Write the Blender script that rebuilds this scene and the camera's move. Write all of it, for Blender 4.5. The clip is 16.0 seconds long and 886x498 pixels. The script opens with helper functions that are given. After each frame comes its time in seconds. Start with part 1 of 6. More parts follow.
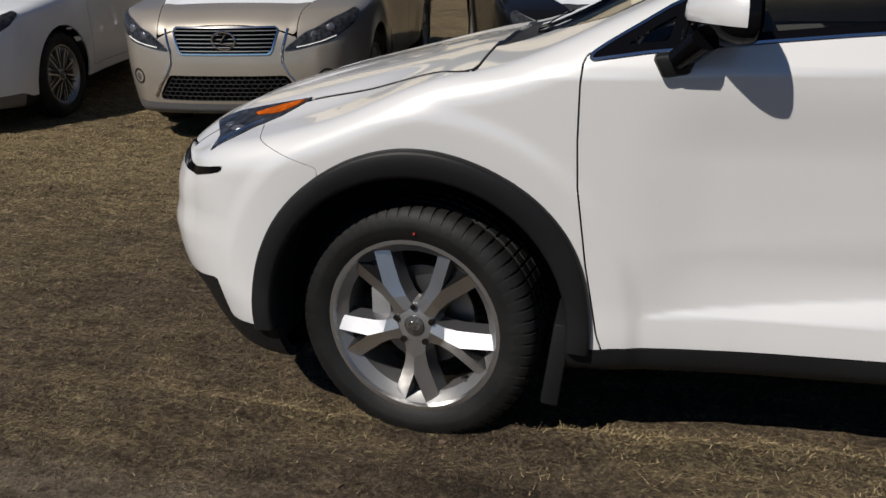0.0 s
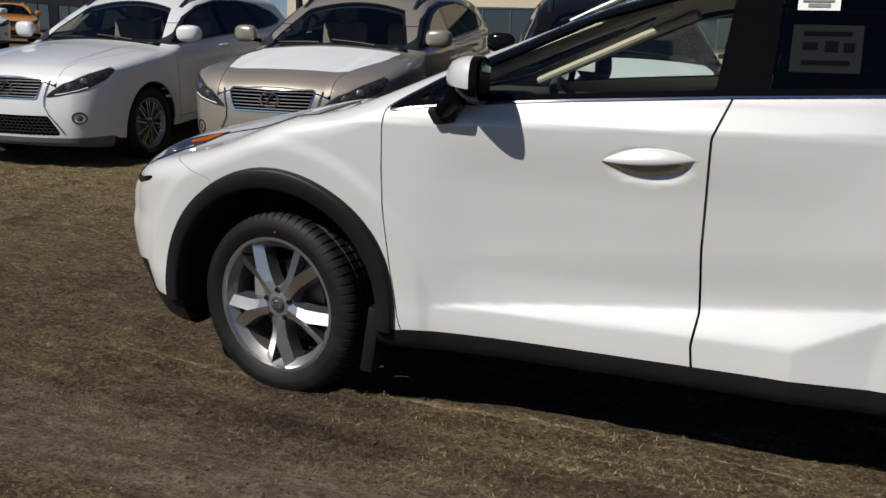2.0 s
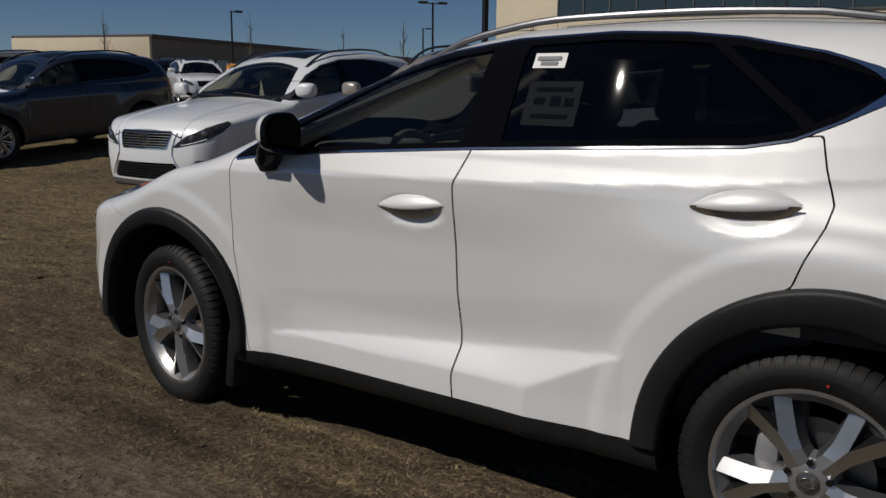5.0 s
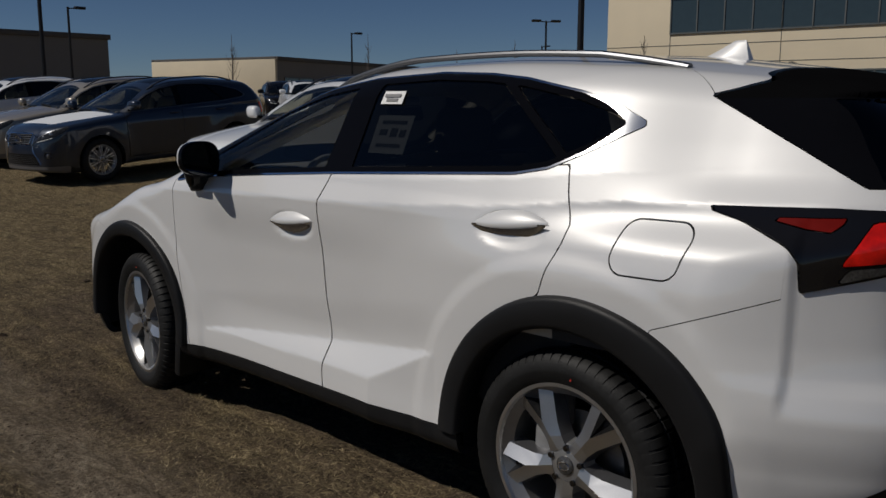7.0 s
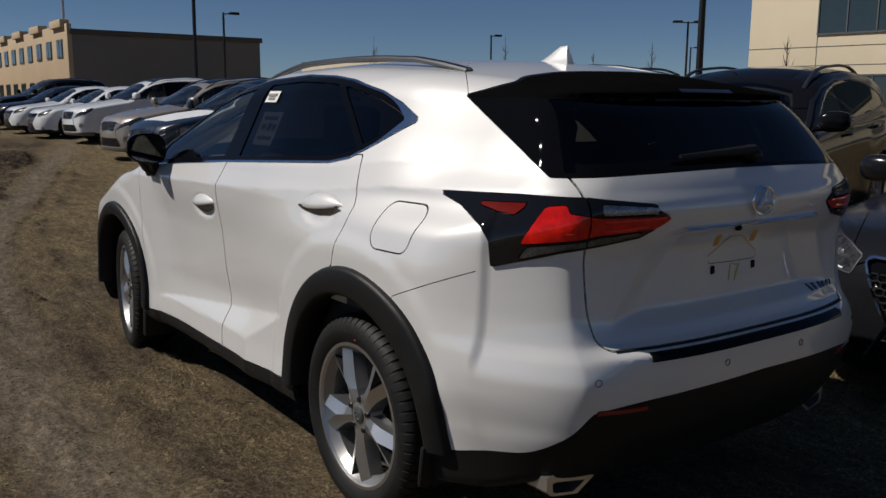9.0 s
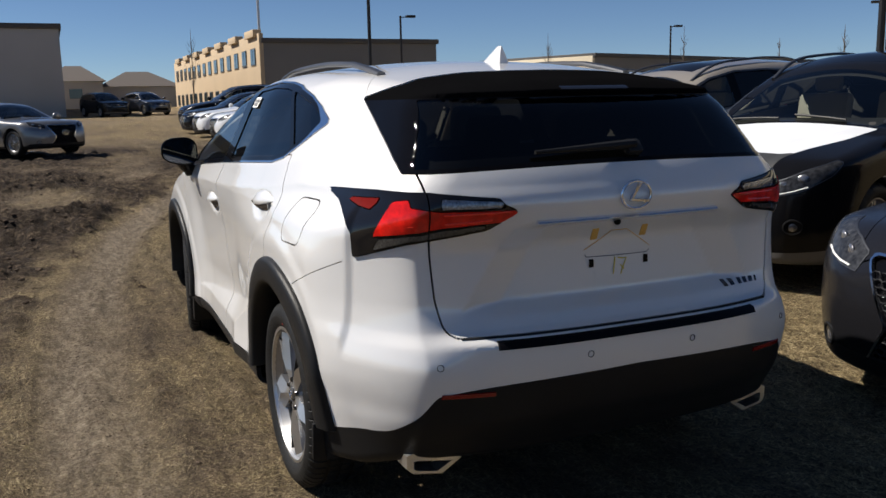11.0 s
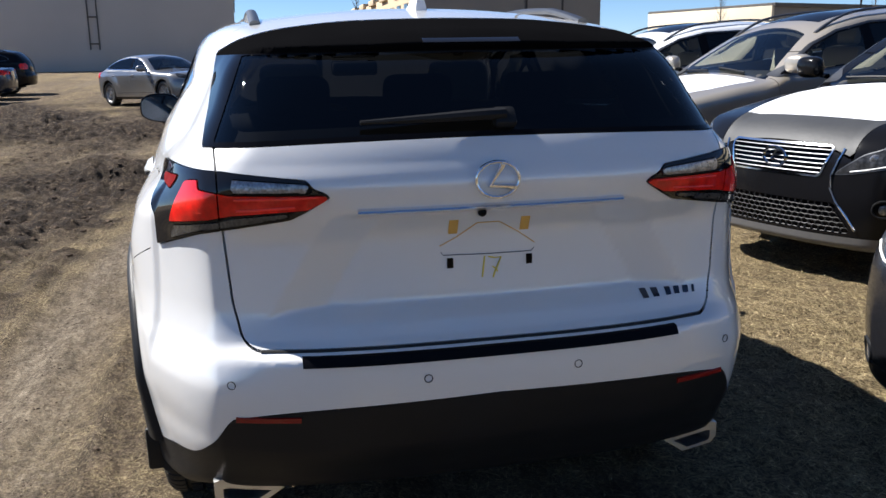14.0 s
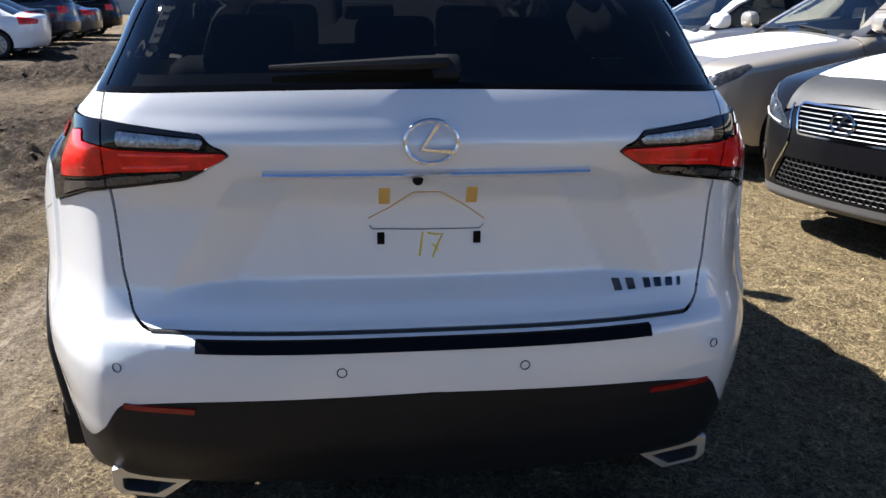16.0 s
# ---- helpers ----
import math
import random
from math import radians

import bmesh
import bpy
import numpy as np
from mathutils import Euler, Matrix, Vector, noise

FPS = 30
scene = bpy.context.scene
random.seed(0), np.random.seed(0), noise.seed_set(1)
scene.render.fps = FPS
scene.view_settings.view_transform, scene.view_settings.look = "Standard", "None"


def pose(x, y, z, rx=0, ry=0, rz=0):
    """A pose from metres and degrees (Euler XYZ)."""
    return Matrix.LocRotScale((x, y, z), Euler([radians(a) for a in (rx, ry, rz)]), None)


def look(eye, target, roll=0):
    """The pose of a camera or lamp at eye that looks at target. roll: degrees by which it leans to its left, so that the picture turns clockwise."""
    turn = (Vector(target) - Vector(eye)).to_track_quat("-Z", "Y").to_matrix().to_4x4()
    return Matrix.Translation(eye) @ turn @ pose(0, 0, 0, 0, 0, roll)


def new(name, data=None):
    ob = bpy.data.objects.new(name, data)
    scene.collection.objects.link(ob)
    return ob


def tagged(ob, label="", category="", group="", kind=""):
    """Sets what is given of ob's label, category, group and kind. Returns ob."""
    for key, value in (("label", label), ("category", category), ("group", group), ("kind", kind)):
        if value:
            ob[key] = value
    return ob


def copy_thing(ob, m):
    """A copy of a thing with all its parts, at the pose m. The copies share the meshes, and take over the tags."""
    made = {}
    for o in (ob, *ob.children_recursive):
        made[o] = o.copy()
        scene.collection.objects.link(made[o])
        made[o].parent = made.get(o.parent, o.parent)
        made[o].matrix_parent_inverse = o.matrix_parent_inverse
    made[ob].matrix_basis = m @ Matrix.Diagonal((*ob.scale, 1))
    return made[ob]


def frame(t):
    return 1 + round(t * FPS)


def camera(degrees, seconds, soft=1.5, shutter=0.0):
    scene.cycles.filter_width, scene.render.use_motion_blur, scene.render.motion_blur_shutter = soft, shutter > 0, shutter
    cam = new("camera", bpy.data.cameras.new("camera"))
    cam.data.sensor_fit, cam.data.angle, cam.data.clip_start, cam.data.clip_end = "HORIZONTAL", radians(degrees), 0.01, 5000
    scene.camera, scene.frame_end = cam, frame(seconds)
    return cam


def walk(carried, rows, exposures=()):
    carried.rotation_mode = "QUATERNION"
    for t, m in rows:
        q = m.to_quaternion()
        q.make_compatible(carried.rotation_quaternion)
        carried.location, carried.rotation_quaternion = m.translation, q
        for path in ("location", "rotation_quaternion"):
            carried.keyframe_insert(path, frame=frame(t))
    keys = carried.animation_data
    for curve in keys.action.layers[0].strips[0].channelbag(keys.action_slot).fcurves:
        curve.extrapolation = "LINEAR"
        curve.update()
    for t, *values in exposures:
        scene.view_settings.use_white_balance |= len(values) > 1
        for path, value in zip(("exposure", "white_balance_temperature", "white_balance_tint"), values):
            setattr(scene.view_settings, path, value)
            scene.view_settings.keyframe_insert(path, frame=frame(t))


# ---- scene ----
cam = camera(54.0, 16.0)
PATH = [
    (0, (0.572, -3.111, 1.345), (0.161, -1.261, 0.707), -0.9),
    (0.5, (0.825, -3.266, 1.339), (0.312, -1.432, 0.729), -0.6),
    (1, (1.086, -3.441, 1.328), (0.501, -1.607, 0.787), -0.4),
    (1.5, (1.379, -3.585, 1.36), (0.74, -1.751, 0.881), -0.3),
    (2, (1.689, -3.615, 1.336), (1.001, -1.797, 0.866), 1.6),
    (2.5, (1.968, -3.627, 1.371), (1.179, -1.847, 0.912), 1.2),
    (3, (2.235, -3.653, 1.37), (1.371, -1.891, 0.985), 1.7),
    (3.5, (2.462, -3.6, 1.385), (1.546, -1.865, 0.997), 0.6),
    (4, (2.713, -3.449, 1.379), (1.729, -1.752, 0.985), 2.0),
    (4.2, (2.793, -3.393, 1.382), (1.774, -1.719, 0.984), 1.7),
    (6.3, (3.749, -3.047, 1.412), (2.449, -1.561, 1.092), -0.8),
    (6.5, (3.856, -3.032, 1.431), (2.539, -1.565, 1.098), -1.2),
    (7, (4.127, -2.951, 1.454), (2.758, -1.532, 1.12), -0.0),
    (7.5, (4.407, -2.788, 1.442), (2.959, -1.447, 1.12), 1.5),
    (8, (4.68, -2.666, 1.437), (3.174, -1.391, 1.11), 0.5),
    (8.5, (4.961, -2.562, 1.454), (3.4, -1.359, 1.11), 0.9),
    (9, (5.195, -2.386, 1.447), (3.606, -1.218, 1.116), 0.4),
    (9.2, (5.299, -2.333, 1.449), (3.687, -1.194, 1.127), 1.5),
    (11.5, (5.969, -1.441, 1.462), (4.13, -0.733, 1.118), -1.3),
    (12, (6.08, -1.243, 1.48), (4.213, -0.624, 1.121), 0.2),
    (12.5, (6.038, -0.997, 1.471), (4.141, -0.481, 1.102), -0.6),
    (13, (5.934, -0.748, 1.455), (4.003, -0.396, 1.069), -0.2),
    (13.5, (5.785, -0.662, 1.449), (3.871, -0.277, 1.016), -0.8),
    (14, (5.631, -0.599, 1.448), (3.727, -0.163, 1.017), -1.0),
    (14.5, (5.54, -0.507, 1.423), (3.64, -0.112, 0.938), -0.5),
    (15, (5.442, -0.325, 1.396), (3.54, -0.063, 0.836), 1.2),
    (15.5, (5.423, -0.21, 1.394), (3.522, 0.041, 0.825), 1.5),
    (16, (5.356, -0.204, 1.415), (3.445, 0.049, 0.883), 0.5),
]
EXPOSURE = [(t, stops, 6500 if t < 8 else 6620 if t < 13 else 6200, 10) for t, stops in ((0, -.12), (3.5, -.22), (4.2, -.36), (6.3, -.80), (7.5, -.82), (9.2, -.22), (11.3, .65), (12.5, 1.0), (13.5, 1.2), (16, 1.68))]
walk(cam, [(t, look(eye, target, roll)) for t, eye, target, roll in PATH], EXPOSURE)

# ---- light ----
SUN_DIR = Vector((-.37, -.59, .72)).normalized()      # towards the sun
sun = new("sun", bpy.data.lights.new("sun", "SUN"))
sun.data.energy, sun.data.angle, sun.data.color = 4.8, radians(.53), (1, .945, .87)
sun.matrix_world = look(SUN_DIR * 30, (0, 0, 0))
world = bpy.data.worlds.new("sky")
scene.world = world
world.use_nodes = True
sky = world.node_tree.nodes.new("ShaderNodeTexSky")
sky.sky_type, sky.sun_disc = "NISHITA", False
sky.sun_elevation = math.asin(SUN_DIR.z)
sky.sun_rotation = math.atan2(SUN_DIR.x, SUN_DIR.y)
sky.altitude, sky.air_density, sky.dust_density, sky.ozone_density = 1500, .75, 0.0, 6.5
back = world.node_tree.nodes["Background"]
back.inputs["Strength"].default_value = .054
world.node_tree.links.new(sky.outputs[0], back.inputs[0])


# ---- materials ----
def mat(name, base, rough=.5, metal=0.0, coat=0.0, grain=(40, .04), wear=(2.5, .06), bump=0.0, bump_scale=200, spec=.5, rough_var=.08, alpha=None):
    """A surface with colour that varies at two scales, uneven gloss and fine relief."""
    m = bpy.data.materials.new(name)
    m.use_nodes = True
    nt = m.node_tree
    b = nt.nodes["Principled BSDF"]
    co = nt.nodes.new("ShaderNodeTexCoord")

    def tex(scale, detail=4):
        n = nt.nodes.new("ShaderNodeTexNoise")
        n.inputs["Scale"].default_value, n.inputs["Detail"].default_value = scale, detail
        nt.links.new(co.outputs["Object"], n.inputs["Vector"])
        return n.outputs["Fac"]

    def remap(fac, lo, hi):
        n = nt.nodes.new("ShaderNodeMapRange")
        n.inputs["From Min"].default_value, n.inputs["From Max"].default_value = .25, .75
        n.inputs["To Min"].default_value, n.inputs["To Max"].default_value = lo, hi
        nt.links.new(fac, n.inputs["Value"])
        return n.outputs[0]

    def times(a, b2):
        n = nt.nodes.new("ShaderNodeMath")
        n.operation = "MULTIPLY"
        nt.links.new(a, n.inputs[0])
        nt.links.new(b2, n.inputs[1])
        return n.outputs[0]
    big = tex(wear[0])
    fac = times(remap(tex(grain[0], 6), 1 - grain[1], 1 + grain[1]), remap(big, 1 - wear[1], 1 + wear[1]))
    mix = nt.nodes.new("ShaderNodeVectorMath")
    mix.operation = "SCALE"
    mix.inputs[0].default_value = base[:3]
    nt.links.new(fac, mix.inputs["Scale"])
    nt.links.new(mix.outputs[0], b.inputs["Base Color"])
    nt.links.new(remap(big, max(rough - rough_var * rough, .01), min(rough + rough_var * rough, 1)), b.inputs["Roughness"])
    b.inputs["Metallic"].default_value = metal
    b.inputs["Coat Weight"].default_value = coat
    b.inputs["Coat Roughness"].default_value = .03
    b.inputs["Specular IOR Level"].default_value = spec
    if bump:
        bm_ = nt.nodes.new("ShaderNodeBump")
        bm_.inputs["Strength"].default_value, bm_.inputs["Distance"].default_value = bump, .01
        nt.links.new(tex(bump_scale, 5), bm_.inputs["Height"])
        nt.links.new(bm_.outputs[0], b.inputs["Normal"])
    return m


def glass(name, tint, gloss_tint=(1, 1, 1)):
    """A thin pane: clear or tinted, with its gloss by Fresnel."""
    m = bpy.data.materials.new(name)
    m.use_nodes = True
    nt = m.node_tree
    nt.nodes.remove(nt.nodes["Principled BSDF"])
    clear, gloss, mixed, fres = (nt.nodes.new(k) for k in ("ShaderNodeBsdfTransparent", "ShaderNodeBsdfGlossy", "ShaderNodeMixShader", "ShaderNodeFresnel"))
    clear.inputs[0].default_value = (*tint, 1)
    gloss.inputs[0].default_value, gloss.inputs["Roughness"].default_value = (*gloss_tint, 1), .015
    fres.inputs[0].default_value = 1.52
    nt.links.new(fres.outputs[0], mixed.inputs[0])
    nt.links.new(clear.outputs[0], mixed.inputs[1])
    nt.links.new(gloss.outputs[0], mixed.inputs[2])
    nt.links.new(mixed.outputs[0], nt.nodes["Material Output"].inputs[0])
    return m


PEARL = mat("pearl_white_paint", (.715, .71, .70), .42, .10, 1.0, (900, .03), (1.2, .012), spec=.45)
PEARL.node_tree.nodes["Principled BSDF"].inputs["Coat IOR"].default_value = 1.78
WHITE = mat("white_paint", (.74, .75, .76), .32, 0, 1.0, (900, .03), (1.2, .02))
BEIGE = mat("gold_beige_metallic_paint", (.37, .33, .275), .34, .45, 1.0, (900, .06), (1.5, .03))
DARK = mat("dark_graphite_paint", (.006, .006, .007), .16, 0, 0, (900, .1), (1.5, .05), spec=.18)
GRAPHITE = mat("grey_graphite_paint", (.011, .011, .013), .2, .1, .12, (900, .1), (1.5, .05), spec=.3)
BLUE = mat("dark_blue_paint", (.018, .026, .045), .3, .4, 1.0, (900, .1), (1.5, .05))
SILVER = mat("silver_grey_paint", (.22, .215, .21), .32, .7, 1.0, (900, .06), (1.5, .03))
YELLOW = mat("yellow_paint", (.62, .26, .02), .35, 0, 1.0)
FILM = mat("white_protective_film", (.64, .66, .69), .55, 0, 0, (30, .03), (4, .03), .15, 25)
BRA = mat("dark_protective_film", (.028, .029, .031), .6, 0, 0, (30, .06), (4, .05), .15, 25)
PLASTIC = mat("black_textured_plastic", (.012, .012, .0125), .44, 0, 0, (600, .15), (6, .1), .12, 900, spec=.2)
SPOILER = mat("satin_black_spoiler", (.004, .004, .0045), .6, 0, 0, (400, .1), (6, .1), spec=0)
GLOSSBLACK = mat("gloss_black_trim", (.004, .004, .005), .02, 0, 0, spec=.10)
# dark colour that stands for shade in the open panel gaps
SEAM = mat("dark_joint_strip", (.012, .012, .012), .8)
LINER = mat("dark_wheel_liner", (.012, .012, .012), .9, bump=.2, bump_scale=60)
MESH = mat("grey_plastic_mesh", (.014, .014, .015), .4, 0, 0, spec=.25)
LIP = mat("grey_lower_lip", (.13, .13, .135), .45, .3, 0)
CHROME = mat("chrome", (.80, .81, .83), .09, 1.0)
STEEL = mat("brushed_steel_tip", (.66, .65, .63), .28, .9)
BADGE = mat("dark_chrome", (.10, .10, .11), .2, 1.0)
SATIN = mat("satin_metal_rail", (.13, .133, .14), .40, 1.0)
RIMDARK = mat("grey_painted_alloy", (.22, .22, .23), .30, .8, .4)
BARREL = mat("silver_painted_barrel", (.34, .335, .33), .34, .7, .3)
POCKET = mat("dark_spoke_notch", (.022, .022, .023), .35, .6, .2)
NUT = mat("dark_chrome_nut", (.12, .12, .125), .16, 1.0)
REDDOT = mat("red_paint_dot", (.45, .03, .02), .6)
RIMBRIGHT = mat("machined_alloy", (.66, .655, .65), .36, 1.0, .1, (300, .06))
RUBBER = mat("tyre_rubber", (.0105, .0104, .0102), .58, 0, 0, (120, .2), (8, .4), .15, 300, spec=.26)
DISC = mat("brake_steel", (.28, .27, .26), .42, 1.0)
CALIPER = mat("grey_caliper", (.30, .30, .30), .5, .5)
REFLECTOR = mat("dark_red_reflector", (.22, .008, .006), .25)
REDLENS = mat("red_lens", (.66, .010, .005), .10, 0, .5, (45, .25), (14, .35), spec=.3)
REDGUIDE = mat("bright_red_light_guide", (.96, .045, .022), .12, 0, .4, (45, .1), (14, .1))
SMOKE = mat("grey_smoked_lens", (.055, .053, .050), .10, 0, .5, (160, .5), (30, .5))
REDMARK = mat("dark_red_lens", (.14, .005, .004), .6, 0, 0, (60, .1), (8, .12), spec=.04)
DARKLENS = mat("smoked_lens", (.008, .0075, .008), .03, 0, 0)
CLEARLENS = mat("clear_lens_reflector", (.20, .20, .215), .12, .6, 1.0, (140, .5), (35, .4), .12, 120)
HEADLENS = mat("dark_headlamp_lens", (.030, .031, .034), .12, .1, .12, (45, .7), (14, .7), .1, 30, spec=.2)
AMBER = mat("amber_lens", (.36, .070, .004), .25, 0, 0, (60, .4), (25, .5), spec=.05)
PAPER = mat("white_paper", (.74, .74, .72), .8, 0, 0, (50, .05), (8, .04))
# white paper darkened in its colour, for the dimming behind tinted glass
DIMPAPER = mat("glass_dimmed_paper", (.30, .30, .29), .8, 0, 0, (50, .05), (8, .04))
INKGREY = mat("grey_print", (.22, .22, .22), .85)
INK = mat("black_print", (.03, .03, .03), .7)
TAPE = mat("yellow_tape", (.62, .36, .08), .6)
MARKER = mat("yellow_marker", (.72, .55, .05), .6)
MIRRORGLASS = mat("dim_mirror_glass", (.12, .13, .15), .03, 1.0)
CABIN = mat("dark_cabin", (.035, .033, .032), .8, 0, 0, (200, .1), (5, .1), .1, 300)
LEATHER = mat("cream_leather", (.52, .47, .38), .55, 0, 0, (300, .04), (6, .05), .1, 300)
GLASS_CLEAR = glass("clear_window_glass", (.88, .95, .90))
GLASS_DARK = glass("tinted_window_glass", (.045, .05, .055), (.7, .7, .7))
GLASS_FAR = glass("car_window_glass", (.30, .34, .33))


# ---- shape helpers ----
def ss(a, b, v):
    """Smooth step from a to b."""
    k = np.clip((v - a) / (b - a), 0, 1)
    return k * k * (3 - 2 * k)


def smax(a, b, k):
    h = np.clip(.5 + .5 * (a - b) / k, 0, 1)
    return b + (a - b) * h + k * h * (1 - h)


def curve(pts, v):
    """A smooth curve (monotone Hermite) through a few (v, value) pairs, straight beyond its ends."""
    xs, ys = np.array([p[0] for p in pts], float), np.array([p[1] for p in pts], float)
    d = np.diff(ys) / np.diff(xs)
    m = np.empty(len(xs))
    m[0], m[-1] = d[0], d[-1]
    for i in range(1, len(xs) - 1):
        m[i] = 0 if d[i - 1] * d[i] <= 0 else 2 * d[i - 1] * d[i] / (d[i - 1] + d[i])
    v = np.asarray(v, float)
    i = np.clip(np.searchsorted(xs, v) - 1, 0, len(xs) - 2)
    h = xs[i + 1] - xs[i]
    t = np.clip((v - xs[i]) / h, 0, 1)
    out = ((2 * t**3 - 3 * t**2 + 1) * ys[i] + (t**3 - 2 * t**2 + t) * h * m[i]
           + (3 * t**2 - 2 * t**3) * ys[i + 1] + (t**3 - t**2) * h * m[i + 1])
    return out + np.where(v < xs[0], (v - xs[0]) * m[0], 0) + np.where(v > xs[-1], (v - xs[-1]) * m[-1], 0)


def poly(pts, u, v):
    """Signed distance to a polygon, positive inside."""
    u, v = np.asarray(u, float), np.asarray(v, float)
    best, inside = np.full(u.shape, 1e9), np.zeros(u.shape, bool)
    for (x0, y0), (x1, y1) in zip(pts, pts[1:] + pts[:1]):
        dx, dy = x1 - x0, y1 - y0
        t = np.clip(((u - x0) * dx + (v - y0) * dy) / (dx * dx + dy * dy), 0, 1)
        best = np.minimum(best, (u - x0 - t * dx)**2 + (v - y0 - t * dy)**2)
        if dy:
            inside ^= ((y0 > v) != (y1 > v)) & (u < dx * (v - y0) / dy + x0)
    return np.where(inside, 1, -1) * np.sqrt(best)


def rounded(pts, u, v, r):
    """Signed distance to a polygon with its corners rounded."""
    c = np.mean(np.array(pts), axis=0)
    inner = []
    n = len(pts)
    area = sum(pts[i][0] * pts[(i + 1) % n][1] - pts[(i + 1) % n][0] * pts[i][1] for i in range(n))
    sgn = 1 if area > 0 else -1
    for i in range(n):
        p, a, b = Vector(pts[i]), Vector(pts[i - 1]), Vector(pts[(i + 1) % n])
        e0, e1 = (p - a).normalized(), (b - p).normalized()
        n0, n1 = Vector((-e0.y, e0.x)) * sgn, Vector((-e1.y, e1.x)) * sgn
        q = p + (n0 + n1) * (r / max(.3, 1 + n0.dot(n1)))
        inner.append((q.x, q.y))
    return poly(inner, u, v) + r


class Skin:
    """A triangle mesh with its normals, that can be clipped along smooth lines."""

    def __init__(self, v, n, t):
        self.v, self.n, self.t = v, n, t

    def x(self): return self.v[:, 0]
    def y(self): return self.v[:, 1]
    def z(self): return self.v[:, 2]

    def clip(self, f):
        """The part where f, one value per corner, is above zero."""
        pos = f > 0
        c = pos[self.t].sum(1)
        keep = [self.t[c == 3]]
        va, na, base = [self.v], [self.n], len(self.v)
        for k in (1, 2):
            tt = self.t[c == k]
            if not len(tt):
                continue
            p = pos[tt] if k == 1 else ~pos[tt]
            i = p.argmax(1)
            rows = np.arange(len(tt))
            a, b, d = tt[rows, i], tt[rows, (i + 1) % 3], tt[rows, (i + 2) % 3]
            e = np.sort(np.concatenate([np.stack([a, b], 1), np.stack([a, d], 1)]), axis=1)
            u, inv = np.unique(e, axis=0, return_inverse=True)
            inv = inv.reshape(-1)
            w = (f[u[:, 0]] / (f[u[:, 0]] - f[u[:, 1]]))[:, None]
            va.append(self.v[u[:, 0]] * (1 - w) + self.v[u[:, 1]] * w)
            na.append(self.n[u[:, 0]] * (1 - w) + self.n[u[:, 1]] * w)
            ab, ad = base + inv[:len(tt)], base + inv[len(tt):]
            base += len(u)
            if k == 1:
                keep.append(np.stack([a, ab, ad], 1))
            else:
                keep += [np.stack([ab, b, d], 1), np.stack([ab, d, ad], 1)]
        v, n, t = np.concatenate(va), np.concatenate(na), np.concatenate(keep)
        used, inv = np.unique(t, return_inverse=True)
        n = n[used]
        return Skin(v[used], n / np.maximum(np.linalg.norm(n, axis=1, keepdims=True), 1e-9), inv.reshape(-1, 3))

    def cut(self, field, gap=0.0):
        """Where field(x, y, z) is above zero, and the rest, with a gap between."""
        f = field(self.x(), self.y(), self.z())
        return self.clip(f - gap / 2), self.clip(-f - gap / 2)

    def moved(self, d):
        return Skin(self.v + self.n * d, self.n, self.t)

    def pieces(self):
        """Its separate pieces, largest first; specks are dropped."""
        lab = np.arange(len(self.v))
        while True:
            low = lab[self.t].min(1)
            before = lab.copy()
            for i in range(3):
                np.minimum.at(lab, self.t[:, i], low)
            lab = lab[lab]
            if (lab == before).all():
                break
        tl = lab[self.t[:, 0]]
        out = []
        for k, n in zip(*np.unique(tl, return_counts=True)):
            if n > 12:
                t = self.t[tl == k]
                used, inv = np.unique(t, return_inverse=True)
                out.append(Skin(self.v[used], self.n[used], inv.reshape(-1, 3)))
        return sorted(out, key=lambda s: -len(s.t))

    def rim(self, depth):
        """The mesh with its open edges turned inwards by depth."""
        e = np.concatenate([self.t[:, [0, 1]], self.t[:, [1, 2]], self.t[:, [2, 0]]])
        key = np.sort(e, axis=1)
        _, inv, cnt = np.unique(key, axis=0, return_inverse=True, return_counts=True)
        e = e[cnt[inv.reshape(-1)] == 1]
        if not len(e):
            return self.v, self.t, self.n
        ids = np.unique(e)
        n = len(self.v)
        top = self.v[ids]
        low = top - self.n[ids] * depth
        at = np.full(n, -1)
        at[ids] = np.arange(len(ids))
        a, b = n + at[e[:, 0]], n + at[e[:, 1]]
        k = len(ids)
        t = np.concatenate([self.t, np.stack([a, a + k, b], 1), np.stack([b, a + k, b + k], 1)])
        v = np.concatenate([self.v, top, low])
        way = np.zeros((k, 3))
        ev = self.v[e[:, 1]] - self.v[e[:, 0]]
        side = np.cross(ev, self.n[e[:, 0]])
        np.add.at(way, at[e[:, 0]], side)
        np.add.at(way, at[e[:, 1]], side)
        way /= np.maximum(np.linalg.norm(way, axis=1, keepdims=True), 1e-9)
        return v, t, np.concatenate([self.n, way, way])


